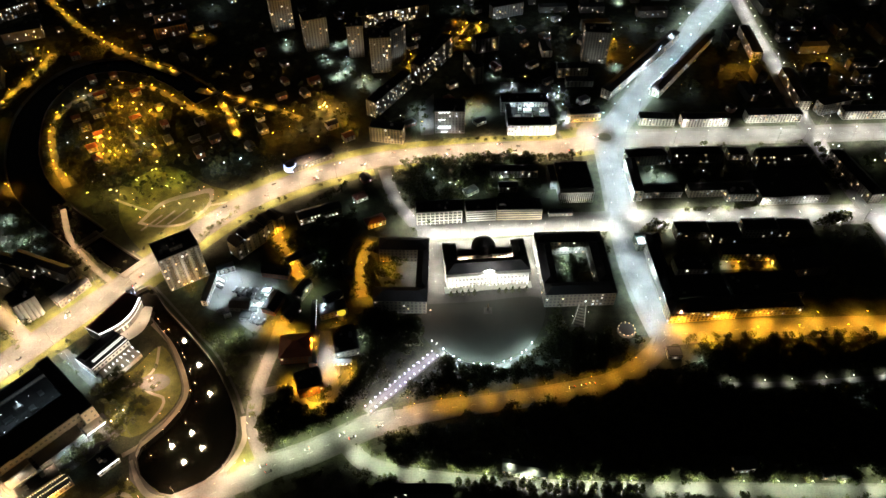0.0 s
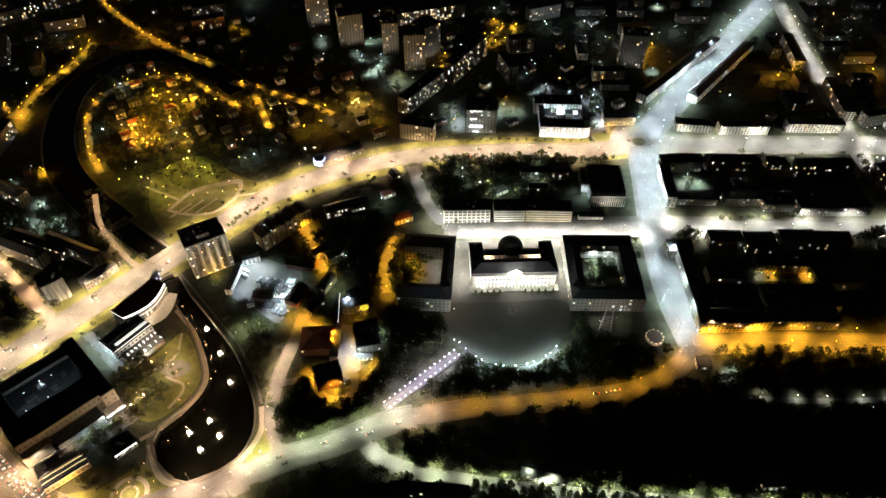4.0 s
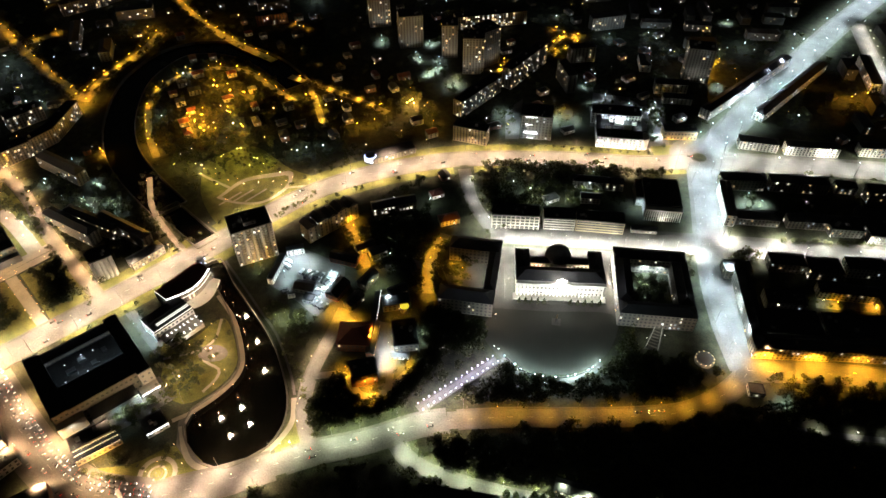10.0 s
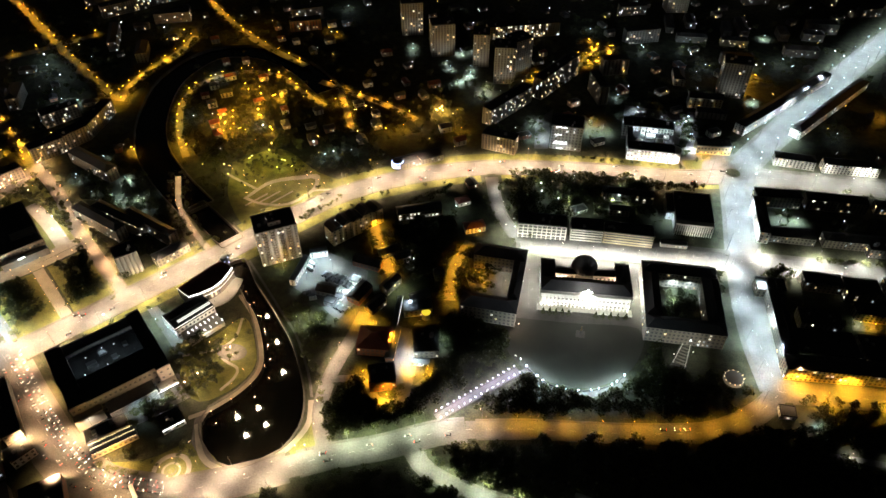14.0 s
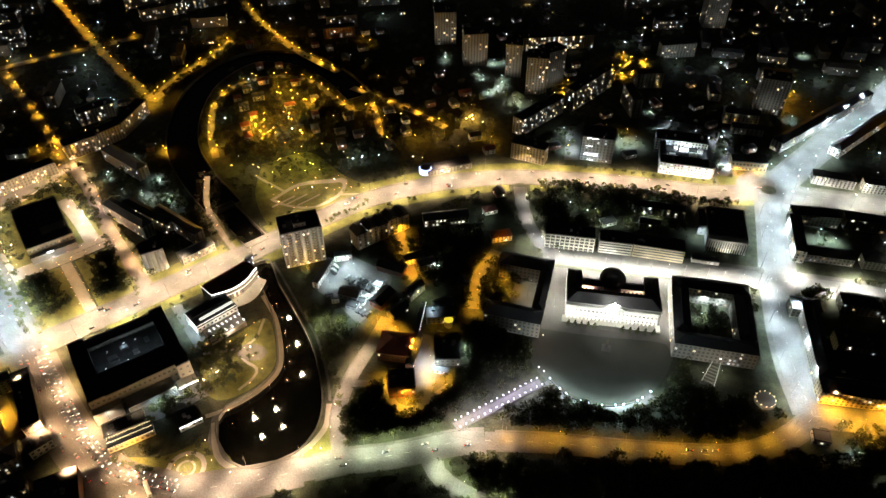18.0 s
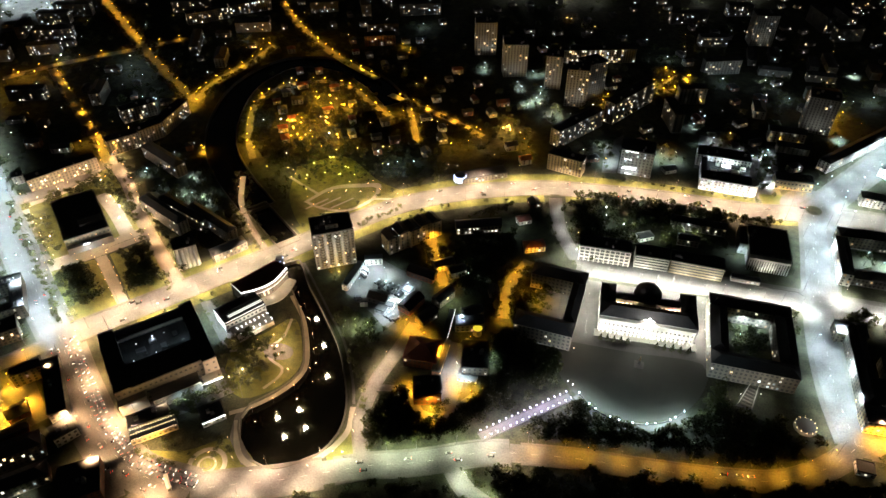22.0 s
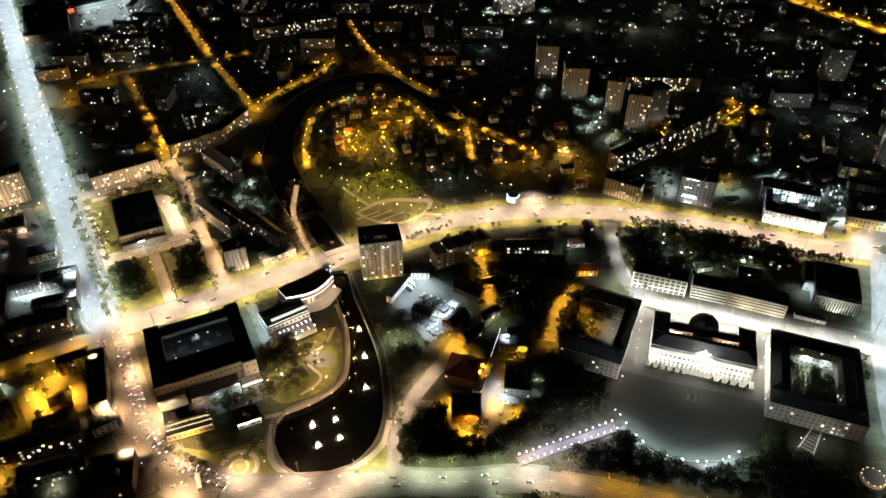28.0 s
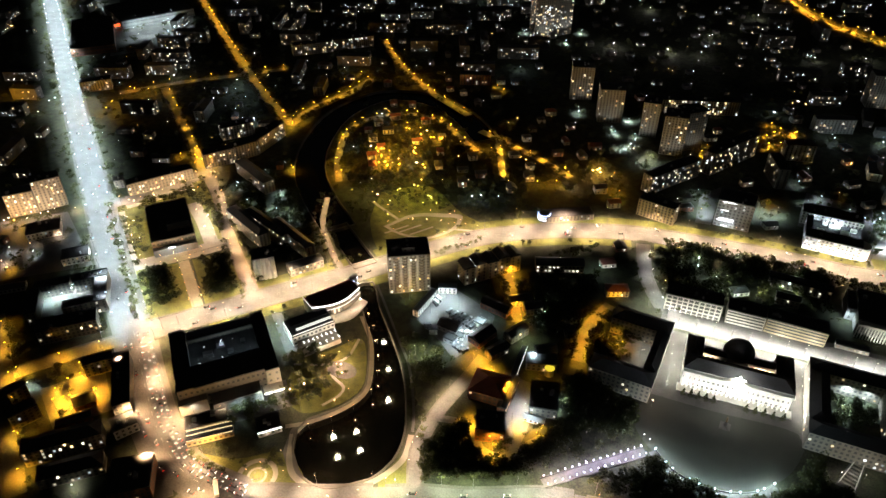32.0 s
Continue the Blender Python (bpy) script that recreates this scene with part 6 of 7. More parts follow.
building("street_house", "pale end building beside the wide road", HOUSE, (-321.3, 172.3), (-313.7, 185.6), 13, 8, 2, "white", "roof", "flat", 0.0)
building("garage_row", "low row of garages in a yard", "garage", (-362.9, 159.4), (-348.7, 177.2), 7, 4, 1, "brick", "tin", "flat", 0.0)
building("yard_house", "low hut in an orange-lit yard", "shed", (-365.3, 177.2), (-357.3, 188), 12, 5, 1, "brick", "tin", "gable", 0.0)
building("market_hall", "dark-roofed hall with a white-lit side", "shop", (-515.3, 288.5), (-500.6, 305.2), 16, 7, 2, "white", "roof", "flat", 0.3)
building("greenhouse", "long low shed with a pale roof", "shed", (-537.5, 230.1), (-515.3, 251.2), 8, 4, 1, "white", "tin", "gable", 0.0)
building("apartment_slab", "long dark-roofed apartment slab", APT, (-355.4, 131.5), (-323.7, 166), 13, 13, 4, "plaster", "roof", "hip", 0.2)
building("street_house", "dark-roofed hall under a white lamp", HOUSE, (-333.2, 124.1), (-306.8, 151.1), 12, 9, 3, "plaster", "roof", "hip", 0.1)
building("street_house", "black-roofed brick warehouse at the roadside", HOUSE, (-286.2, 135.8), (-267, 151.9), 26, 10, 3, "brick", "roof", "flat", 0.05)
ath = building("corner_tower_house", "cream corner house with fluted bays and a round terrace", APT, (-348.6, 349.1), (-335.4, 361.9), 16, 22, 7, "white", "roof", "flat", 0.06)
bay = mesh_of("bay", tube(B(), 0, 0, 0, 22, 1.6, 1.6, 10), M["white"])
for i in range(5):
    part("bay", bay, None, ath).location.x = 1.5 + i * 3.6
flood(ath, 8, -10, 3, (8, 0, 11), WARM, 2200, 120)
building("street_house", "low building with a pale roof beside the avenue", HOUSE, (-323.8, 366.7), (-307.1, 392.3), 11, 8, 2, "plaster", "tin", "hip", 0.3)
for a, b in (((-325.1, 392.7), (-321.8, 401.1)), ((-357.5, 398), (-354.4, 407.6)), ((-375.2, 389.1), (-371.4, 399.1)), ((-432.1, 467.1), (-427.6, 478.2))):
    building("apartment_slab", "long grey apartment slab in dim cool light", APT, a, b, 62, 14, 5, "plaster", "tin", "hip", 0.12)
fh = building("factory_gatehouse", "low gatehouse with a red glowing gable", "factory", (-994.3, 779.4), (-988.3, 795.5), 24, 8, 2, "white", "roof", "flat", 0.2)
part("red_sign", box(B(), 0.5, -0.4, 3.5, 9, -0.1, 7.5), glow("red_sign", (1.0, 0.12, 0.03), 2.5), fh, "glowing red sign")
for a, b, dp, h in (((-555.3, 401.9), (-520, 458.4), 12, 13), ((-524.7, 480.9), (-505.5, 507.8), 13, 17), ((-506.2, 510.4), (-493.8, 534.5), 13, 17), ((-494.4, 537.3), (-497.2, 587.2), 13, 17), ((-554.4, 542.1), (-531.9, 573.3), 14, 16), ((-628.4, 320.2), (-612.5, 339.6), 15, 24),
                    ((-613.3, 341.6), (-598.8, 363), 15, 32), ((-650.2, 808.6), (-607.5, 851.6), 13, 16), ((-608.8, 856.6), (-564.6, 901.2), 13, 16), ((-822.3, 567.4), (-795.4, 595.8), 14, 14), ((-580.2, 406), (-573.9, 413), 10, 9)):
    building("apartment_slab", "apartment slab with scattered lit windows", APT, a, b, dp, h, round(h / 3), "plaster", "roof", "flat", 0.22)
building("market_hall", "black-roofed hall on a white-lit street", "shop", (-577.4, 300.4), (-558.5, 322.3), 20, 7, 2, "white", "roof", "flat", 0.2)
building("factory_hall", "very large black-roofed factory hall", "factory", (-982.5, 785.3), (-927.5, 894.7), 110, 12, 2, "grey", "roof", "flat", 0.0)
building("factory_hall", "black-roofed hall with an orange-lit gable", "factory", (-948, 656), (-907.2, 703.8), 150, 12, 2, "brick", "roof", "flat", 0.02)


# ---- the rest of the town, filled in block by block ----
FAR_WALL, FAR_ROOF, FAR_PANE = B(), B(), [B(), B(), B()]


DOORS = []


def far_house(p, a, w, dp, h, lit, kind):
    """A far house, joined with its like: walls, roof and the windows that are lit."""
    m = pose(p.x, p.y, 0, 0, 0, a)
    inv = Matrix.Rotation(radians(a), 2)
    for i in range(4):
        for j in range(3):
            q = p + inv @ Vector((w * i / 3, dp * j / 2))
            take(q.x, q.y, 4)
    k = len(FAR_WALL.verts)
    box(FAR_WALL, 0, 0, -0.5, w, dp, h)
    FAR_WALL.verts.ensure_lookup_table()
    for v in FAR_WALL.verts[k:]:
        v.co = m @ v.co
    rise = 0.3 if kind == "flat" else 0.28 * min(w, dp)
    c = 0.2 if kind == "flat" else 0.5 * dp
    pts = [(-0.4, -0.4, h), (w + 0.4, -0.4, h), (w + 0.4, dp + 0.4, h), (-0.4, dp + 0.4, h), (min(c, w / 2 - 0.1), min(c, dp / 2), h + rise), (max(w - c, w / 2 + 0.1), min(c, dp / 2), h + rise),
           (max(w - c, w / 2 + 0.1), max(dp - c, dp / 2 + 0.05), h + rise), (min(c, w / 2 - 0.1), max(dp - c, dp / 2 + 0.05), h + rise)]
    v = [FAR_ROOF.verts.new(m @ Vector(q)) for q in pts]
    for f in ((0, 1, 5, 4), (1, 2, 6, 5), (2, 3, 7, 6), (3, 0, 4, 7), (4, 5, 6, 7), (3, 2, 1, 0)):
        FAR_ROOF.faces.new([v[i] for i in f])
    for (x0, y0), (x1, y1) in (((0, 0), (w, 0)), ((w, 0), (w, dp)), ((0, dp), (0, 0))):
        span = math.hypot(x1 - x0, y1 - y0)
        for f in range(max(1, int(h / 3))):
            for i in range(int(span / 3.6)):
                if rng.random() < lit * 1.2:
                    s = (i + 0.5) / int(span / 3.6)
                    ux, uy = (x1 - x0) / span, (y1 - y0) / span
                    bx, by, z = x0 + (x1 - x0) * s + uy * 0.06, y0 + (y1 - y0) * s - ux * 0.06, f * 3 + 1
                    bm = rng.choice(FAR_PANE)
                    bm.faces.new([bm.verts.new(m @ Vector(q)) for q in ((bx - ux * 0.65, by - uy * 0.65, z), (bx + ux * 0.65, by + uy * 0.65, z), (bx + ux * 0.65, by + uy * 0.65, z + 1.4), (bx - ux * 0.65, by - uy * 0.65, z + 1.4))])


def fill(name, label, category, x0, y0, x1, y1, step, sizes, heights, turn, lit, walls, roofs, kinds, tries, keep=None):
    """Houses at random places of a district, in line with its streets, wherever there is room."""
    for _ in range(tries):
        x, y = rng.uniform(x0, x1), rng.uniform(y0, y1)
        if keep and not keep(x, y):
            continue
        w, dp = rng.uniform(*sizes[0]), rng.uniform(*sizes[1])
        a = turn + rng.choice((0, 0, 90)) + rng.uniform(-3, 3)
        r = Matrix.Rotation(radians(a), 2)
        probe = [Vector((x, y)) + r @ Vector((w * u, dp * v)) for u in (0, 0.25, 0.5, 0.75, 1) for v in (0, 0.5, 1)]
        if not all(free(p.x, p.y, step) for p in probe):
            continue
        h = rng.uniform(*heights)
        for u in ((0.3, 0.8) if w > 26 else (0.5,)):
            q = Vector((x, y)) + r @ Vector((w * u, -2.6))
            DOORS.append((q.x, q.y))
        if math.hypot(x + 120, y - 400) > 520:
            far_house(probe[0], a, w, dp, h, lit, rng.choice(kinds))
            continue
        building(name, label, category, probe[0], probe[12], dp, h, max(1, round(h / 3)), rng.choice(walls), rng.choice(roofs), rng.choice(kinds), lit, bits=False, every=4.0)


def seen(x, y):
    """Whether a place lies in the wedge of land that the walk looks over."""
    return y > 200 + 0.15 * abs(x) and x > -2.3 * y + 150 and x < 0.80 * y + 40


def off_hill(x, y):
    return seen(x, y) and not inside(x, y, HILL)


MARKET = [(-669.3, 301), (-578.2, 361.5), (-489.6, 303.1), (-556.7, 225.5)]
fill("market_house", "low market building under mixed lamps", "shop", -900, 150, -300, 700, 1.5, ((9, 22), (7, 12)), (4, 8), 18, 0.2, ("white", "brick", "plaster"), ("roof", "tin"), ("flat", "gable"), 260, lambda x, y: inside(x, y, MARKET))
fill("yard_hut", "small hut in an orange-lit yard", "shed", -500, 100, -250, 400, 1.5, ((5, 9), (4, 6)), (3, 4), 18, 0.0, ("brick", "grey"), ("tin", "roof"), ("gable",), 60, lambda x, y: inside(x, y, [(-406.3, 180), (-382.6, 216.8), (-344.6, 190.4), (-364.6, 158.5)]))
fill("apartment_slab", "apartment slab with scattered lit windows", APT, -1350, 330, -330, 1500, 5, ((34, 62), (11, 14)), (12, 19), 25, 0.16, ("plaster", "grey", "brick"), ("roof", "tin"), ("flat", "hip"), 800, off_hill)
fill("street_house", "dark-roofed street building with few lit windows", HOUSE, 130, 400, 760, 960, 4, ((24, 44), (10, 13)), (8, 14), 3, 0.10, ("plaster", "brick", "white"), ("roof", "tin"), ("hip", "gable"), 500, seen)
fill("apartment_slab", "apartment slab in the dark north district", APT, -60, 640, 900, 1700, 6, ((30, 55), (11, 14)), (12, 24), 20, 0.12, ("plaster", "grey"), ("roof",), ("flat",), 330, seen)
fill("cottage", "small cottage with a dark pitched roof", HOUSE, -620, 480, 560, 1700, 3, ((8, 14), (7, 10)), (4, 6.5), 35, 0.30, ("plaster", "brick", "white"), ("roof", "tin", "redroof"), ("gable", "hip"), 900, seen)
fill("cottage", "small cottage on a hill inside the river bend", HOUSE, -460, 560, -180, 900, 2, ((8, 13), (7, 10)), (4, 6), 35, 0.25, ("plaster", "white"), ("tin", "redroof"), ("gable", "hip"), 260, lambda x, y: inside(x, y, HILL))
fill("yard_house", "low house in a dark yard", HOUSE, -1150, 120, -380, 1300, 3, ((10, 22), (8, 11)), (4, 8), 25, 0.16, ("plaster", "brick", "grey"), ("roof", "tin"), ("gable", "hip"), 420, seen)

# far walls take the darkened plaster, so they read as unlit
tagged(new("far_town_walls", mesh_of("far_town_walls", FAR_WALL, M["dim"])), "far district walls in plaster darkened to look unlit", "houses", kind="stuff")
tagged(new("far_town_roofs", mesh_of("far_town_roofs", FAR_ROOF, M["roof"])), "dark roofs of the far districts", "houses", kind="stuff")
for bm, m, tint in zip(FAR_PANE, FAR_LIT, ("white", "warm", "cool")):
    tagged(new("far_lit_windows", mesh_of("far_lit_windows", bm, m)), f"scattered {tint} lit windows of the far districts", "windows", kind="stuff")
for color, (posts, lenses) in FAR_LAMPS.items():
    tagged(new("far_street_lamps", mesh_of("far_street_lamps", posts, M["steel"])), "grey posts of far street lamps", "street lamps", kind="stuff")
    tagged(new("far_lantern_lenses", mesh_of("far_lantern_lenses", lenses, BULB[color])), "glowing lenses of far street lamps", "street lamps", kind="stuff")


# ---- trees ----
def crown_mesh(seed, kind, clumps):
    """The crown of a tree as many small tufts of leaves, round several boughs."""
    r = np.random.RandomState(seed)
    if kind == "poplar":
        z = r.uniform(0.06, 1, clumps)
        rad = 0.13 * np.sin(np.pi * np.clip(z, 0, 1) ** 0.7) + 0.02
        a = r.uniform(0, math.tau, clumps)
        p = np.stack([rad * np.cos(a), rad * np.sin(a), z], 1)
        size = 0.075
    elif kind == "spruce":
        z = r.uniform(0.08, 1, clumps)
        rad = 0.27 * (1 - z) * r.uniform(0.6, 1.1, clumps) + 0.01
        a = r.uniform(0, math.tau, clumps)
        p = np.stack([rad * np.cos(a), rad * np.sin(a), z], 1)
        size = 0.07
    else:
        lobes = np.concatenate([r.normal(0, 0.17, (7, 2)), r.uniform(0.45, 0.85, (7, 1))], 1)
        which = r.randint(0, 7, clumps)
        v = r.normal(0, 1, (clumps, 3))
        v /= np.linalg.norm(v, axis=1, keepdims=True)
        p = lobes[which] + v * r.uniform(0.10, 0.21, (clumps, 1)) * [1.15, 1.15, 0.9]
        size = 0.085
    n = r.normal(0, 1, (clumps, 3)) + [0, 0, 0.8]
    n /= np.linalg.norm(n, axis=1, keepdims=True)
    u = np.cross(n, r.normal(0, 1, (clumps, 3)))
    u /= np.linalg.norm(u, axis=1, keepdims=True)
    w = np.cross(n, u)
    s = size * r.uniform(0.6, 1.4, (clumps, 1))
    quads = np.stack([p - u * s, p - w * s * 0.7, p + u * s, p + w * s * 0.7], 1)
    return quads.reshape(-1, 3)


def leaf_object_mesh(name, verts):
    me = bpy.data.meshes.new(name)
    me.from_pydata(verts.tolist(), [], np.arange(len(verts)).reshape(-1, 4).tolist())
    me.materials.append(M["leaf"])
    return me


CROWNS = {k: [crown_mesh(s, k, c) for s in range(4)] for k, c in (("broad", 150), ("poplar", 110), ("spruce", 120))}
CROWN_ME = {k: [leaf_object_mesh("crown", v) for v in l] for k, l in CROWNS.items()}
bm = tube(B(), 0, 0, -0.02, 0.5, 0.022, 0.012, 7)
for a in range(4):
    k = len(bm.verts)
    tube(bm, 0, 0, 0, 0.32, 0.010, 0.003, 5)
    bm.verts.ensure_lookup_table()
    for v in bm.verts[k:]:
        v.co = Vector((0, 0, 0.3 + 0.04 * a)) + Matrix.Rotation(a * 1.6, 3, "Z") @ Matrix.Rotation(radians(38), 3, "X") @ v.co
TRUNK = mesh_of("trunk", bm, M["bark"])
TREES = [0]


def tree(x, y, h, kind="broad", label=""):
    if not label:
        label = {"broad": "leafy broad-crowned street tree", "poplar": "tall narrow dark poplar tree", "spruce": "small conical spruce tree"}[kind]
    TREES[0] += 1
    t = thing("tree", label, "tree", x, y, 0, rng.uniform(0, 360), "trees")
    for name, me in (("trunk", TRUNK), ("crown", rng.choice(CROWN_ME[kind]))):
        o = part(name, me, None, t)
        o.scale = (h, h, h) if kind != "broad" or name == "trunk" else (h * rng.uniform(0.9, 1.25), h * rng.uniform(0.9, 1.25), h)
    return t


WOODS = []
YARD_W = [(-410, 178.2), (-383.6, 222.8), (-341, 192.2), (-364, 153.6)]
WORKS = [(-204.1, 369.4), (-203.2, 407.8), (-186.5, 415.3), (-166.6, 408.7), (-145.1, 398.9), (-141.2, 378.4), (-146, 359), (-154.2, 340), (-172.2, 352.9)]


def woods(poly, count, h=(7, 13), gap=0.0):
    """Trees of a dark wood within an outline, joined later."""
    xs, ys = [p[0] for p in poly], [p[1] for p in poly]
    for _ in range(count):
        x, y = rng.uniform(min(xs), max(xs)), rng.uniform(min(ys), max(ys))
        if inside(x, y, poly) and (free(x, y, gap) or 4.5 < h[1] <= 6):
            WOODS.append((x, y, rng.uniform(*h)))


def tree_row(a, b, n, h, kind="broad", wobble=1.0):
    a, b = Vector(a), Vector(b)
    for i in range(n):
        p = a.lerp(b, i / max(1, n - 1))
        tree(p.x + rng.uniform(-wobble, wobble), p.y + rng.uniform(-wobble, wobble), h * rng.uniform(0.8, 1.2), kind)


for u in (0.04, 0.11, 0.18, 0.25, 0.32, 0.62, 0.70, 0.78, 0.86, 0.95):
    q = pa.lerp(pb, u) + Vector((pb.y - pa.y, pa.x - pb.x)).normalized() * 10.5
    tree(q.x, q.y, 7.5 * rng.uniform(0.85, 1.1), "spruce")
tree_row((-29.3, 563), (134.8, 569.2), 34, 9)
tree_row((-14.3, 555.5), (104.1, 561.5), 18, 9, wobble=4)
tree_row((-21.1, 600.2), (124.1, 606.7), 16, 5)
tree_row((198.5, 332.6), (353.5, 339.8), 26, 7, wobble=3)
tree_row((12.3, 207.9), (134, 205), 30, 13, "poplar", 3)
tree_row((-40.4, 214.3), (-32.5, 213.5), 3, 9, "poplar")
tree_row((-492, 330.8), (-402.1, 266.7), 14, 7)
tree_row((-554, 375.9), (-492, 330.8), 6, 9)
tree_row((-526.6, 366.5), (-476.4, 333.7), 7, 6)
tree_row((-513.7, 439.1), (-432, 402.6), 12, 9, wobble=4)
tree_row((-522.9, 397.3), (-502.9, 431.8), 7, 9)
tree_row((-403.2, 481.5), (-365.9, 435.6), 5, 9)
tree_row((-264, 282.6), (-251.3, 301), 8, 7)
tree_row((-260.6, 221.3), (-256.5, 237.2), 7, 8, wobble=4)
tree_row((-245.3, 254.5), (-231.8, 273.2), 5, 6, wobble=4)
tree_row((-38, 529.4), (-21.8, 485.5), 6, 10, wobble=3)
tree_row((403, 591.5), (401, 519.2), 8, 8)
tree_row((237.4, 489.4), (313.7, 495.3), 14, 6)
tree_row((189.6, 457.8), (210, 465.6), 4, 11)
tree_row((362.8, 462.1), (377.1, 473.8), 5, 16, wobble=4)
tree_row((-154.1, 288.4), (-123.9, 236.9), 9, 7)
tree_row((-132.5, 476.7), (-96.1, 528.4), 12, 8, wobble=3)
tree_row((-226.6, 451.5), (-198.5, 489.4), 10, 5)
tree_row((104.2, 436.9), (141.8, 444.6), 9, 9, wobble=5)
tree_row((-54.9, 400.4), (-42.5, 420.5), 5, 8, wobble=3)
tree_row((-266.7, 184.5), (-238.3, 184.3), 6, 5)

woods([(-559.6, 387.4), (-537, 414.8), (-462.6, 345.5), (-464.3, 315.8)], 46, (4, 8), 0.5)
woods([(-519.3, 453.4), (-509.1, 461.1), (-409.6, 387.2), (-429.2, 372.3)], 46, (4, 8), 0.5)
woods([(-260.2, 284.5), (-236.3, 301.7), (-214.1, 276), (-230, 250.5)], 60, (4, 7))
woods([(106.8, 444.3), (149.1, 449.6), (143.3, 406), (112, 399.5)], 50, (6, 9), 0.5)
woods([(-49.6, 413.4), (-30.7, 426.4), (-29.6, 399.6), (-47.8, 390.5)], 24, (5, 9))
woods([(-406.3, 180), (-382.6, 216.8), (-344.6, 190.4), (-364.6, 158.5)], 7, (3, 6), 0.5)
woods([(-164.8, 725.7), (-125.3, 718), (-101.5, 630.8), (-142.8, 614)], 90, (3, 7))
woods([(-249.5, 567.1), (-191.4, 580.5), (-171.3, 548.3), (-236.2, 524.9)], 60, (3, 7))
woods([(-53.2, 413.7), (-33.6, 423.6), (-32.7, 402), (-50.1, 396)], 22, (4.6, 6))
woods([(-260.7, 292.2), (-235.8, 308.7), (-214.1, 276), (-233.6, 248.7)], 24, (4.6, 6))
woods([(-444, 307.7), (-426.9, 327), (-388.7, 301.1), (-400, 277.9)], 150, (7, 10))
woods([(-406.9, 344.4), (-394.7, 367.6), (-351.6, 332.1), (-367.5, 311.7)], 150, (7, 10))
woods([(-78.7, 313.7), (-68.9, 362.2), (-28.7, 370.5), (-16.5, 332.1), (-59.8, 276.5), (-84.1, 273.9)], 300)
woods([(-1.2, 312.7), (47, 300.9), (78.7, 325), (100.2, 373.1), (149.4, 355.4), (163.6, 337.4), (145.3, 311.6), (109.7, 296.3), (31.9, 286.8), (-46.3, 270.7)], 800)
woods([(-46.5, 246.6), (92.6, 276.5), (161, 296.8), (190.2, 308.4), (395.5, 283.1), (359.5, 215.2), (85.1, 215.4), (-33, 222.7)], 1500)
woods([(206.8, 329.2), (400.6, 336.5), (385.4, 306.2), (205.6, 299)], 420, (4, 7.5))
woods([(-62.5, 562), (83.7, 585.3), (99, 522.8), (-22.9, 495.2)], 260)
woods([(-141.4, 272.7), (-113.9, 281.2), (-82.5, 274.1), (-65.2, 290.1), (-59.4, 263.6), (-121.3, 238.2)], 220)
woods([(-138, 455.9), (-85.4, 491.1), (-86.2, 444), (-85.9, 398.9), (-115.7, 391.1)], 160)
woods([(-212, 335.9), (-186.3, 348.7), (-153.9, 337.5), (-152.5, 306.8), (-174.1, 308.2)], 120, (5, 9))
woods([(-51.1, 253.4), (154, 305.7), (146.6, 313.7), (-60, 260.4)], 60, (5, 9))
woods([(-56.5, 219.3), (45.6, 212.5), (304.4, 207.7), (300.4, 199), (-54.7, 198.3)], 260, (6, 10))
woods([(-464.4, 603.6), (-459.3, 696.9), (-363.6, 734.8), (-259.7, 642.1), (-261.5, 558.4), (-367, 505.8)], 520, (5, 9))
woods([(-352.1, 526.2), (-199.1, 643.2), (-163.9, 547.4), (-204.4, 516.1)], 240, (5, 9))
woods([(-477.8, 463.5), (-441.8, 508.3), (-329.5, 412), (-350.5, 372.5)], 260, (6, 10))
woods([(-482.6, 594.5), (-499.4, 760.9), (-269.9, 735.1), (-358, 809.2), (-478.1, 817.9), (-550.7, 781.8)], 260, (6, 10))
woods([(-263.8, 225.1), (-243.1, 261.5), (-230, 250.5), (-248.9, 219)], 60, (4, 8))
woods([(-260.6, 271.3), (-252.6, 288.2), (-239.3, 294.9), (-228.6, 268.8), (-239.9, 257.2)], 26, (4, 7))
woods([(-269.8, 187.9), (-246.4, 204.6), (-218.4, 216.1), (-203.1, 201.9), (-241.2, 187.6)], 30, (3, 6))
woods([(-216.5, 326.6), (-196.2, 343.8), (-153.6, 300.2), (-152.9, 277.8)], 80, (4, 8))
woods([(-395.3, 420.9), (-331.7, 452.6), (-300.9, 397.3), (-341.5, 377.1)], 90, (5, 9))
woods([(-416.1, 535), (-360.5, 562.8), (-292.3, 450.9), (-336.6, 450.2)], 110, (4, 8))
woods([(97.3, 442.4), (151.8, 453.6), (145.5, 406.4), (98.6, 396.8)], 60, (6, 10))
woods([(-60.1, 418.9), (-34.2, 431.8), (-32.6, 398.1), (-49.6, 389.6)], 30, (5, 8))
woods([(-265.9, 281.6), (-240.8, 300.8), (-216.5, 268.8), (-232.2, 243.7)], 60, (3, 6))
woods([(-264, 286), (-246, 303), (-232, 299), (-243, 278)], 60, (3.5, 5.8))
woods([(-246, 262), (-232, 284), (-219, 276), (-229, 254)], 60, (3, 5.5))
woods([(-540, 400), (-512, 455), (-500, 447), (-525, 392)], 40, (4, 5.8))
woods([(-528, 368), (-520, 380), (-462, 338), (-470, 326)], 50, (4, 5.8))
woods([(-500, 448), (-490, 455), (-420, 398), (-430, 392)], 60, (4, 5.8))
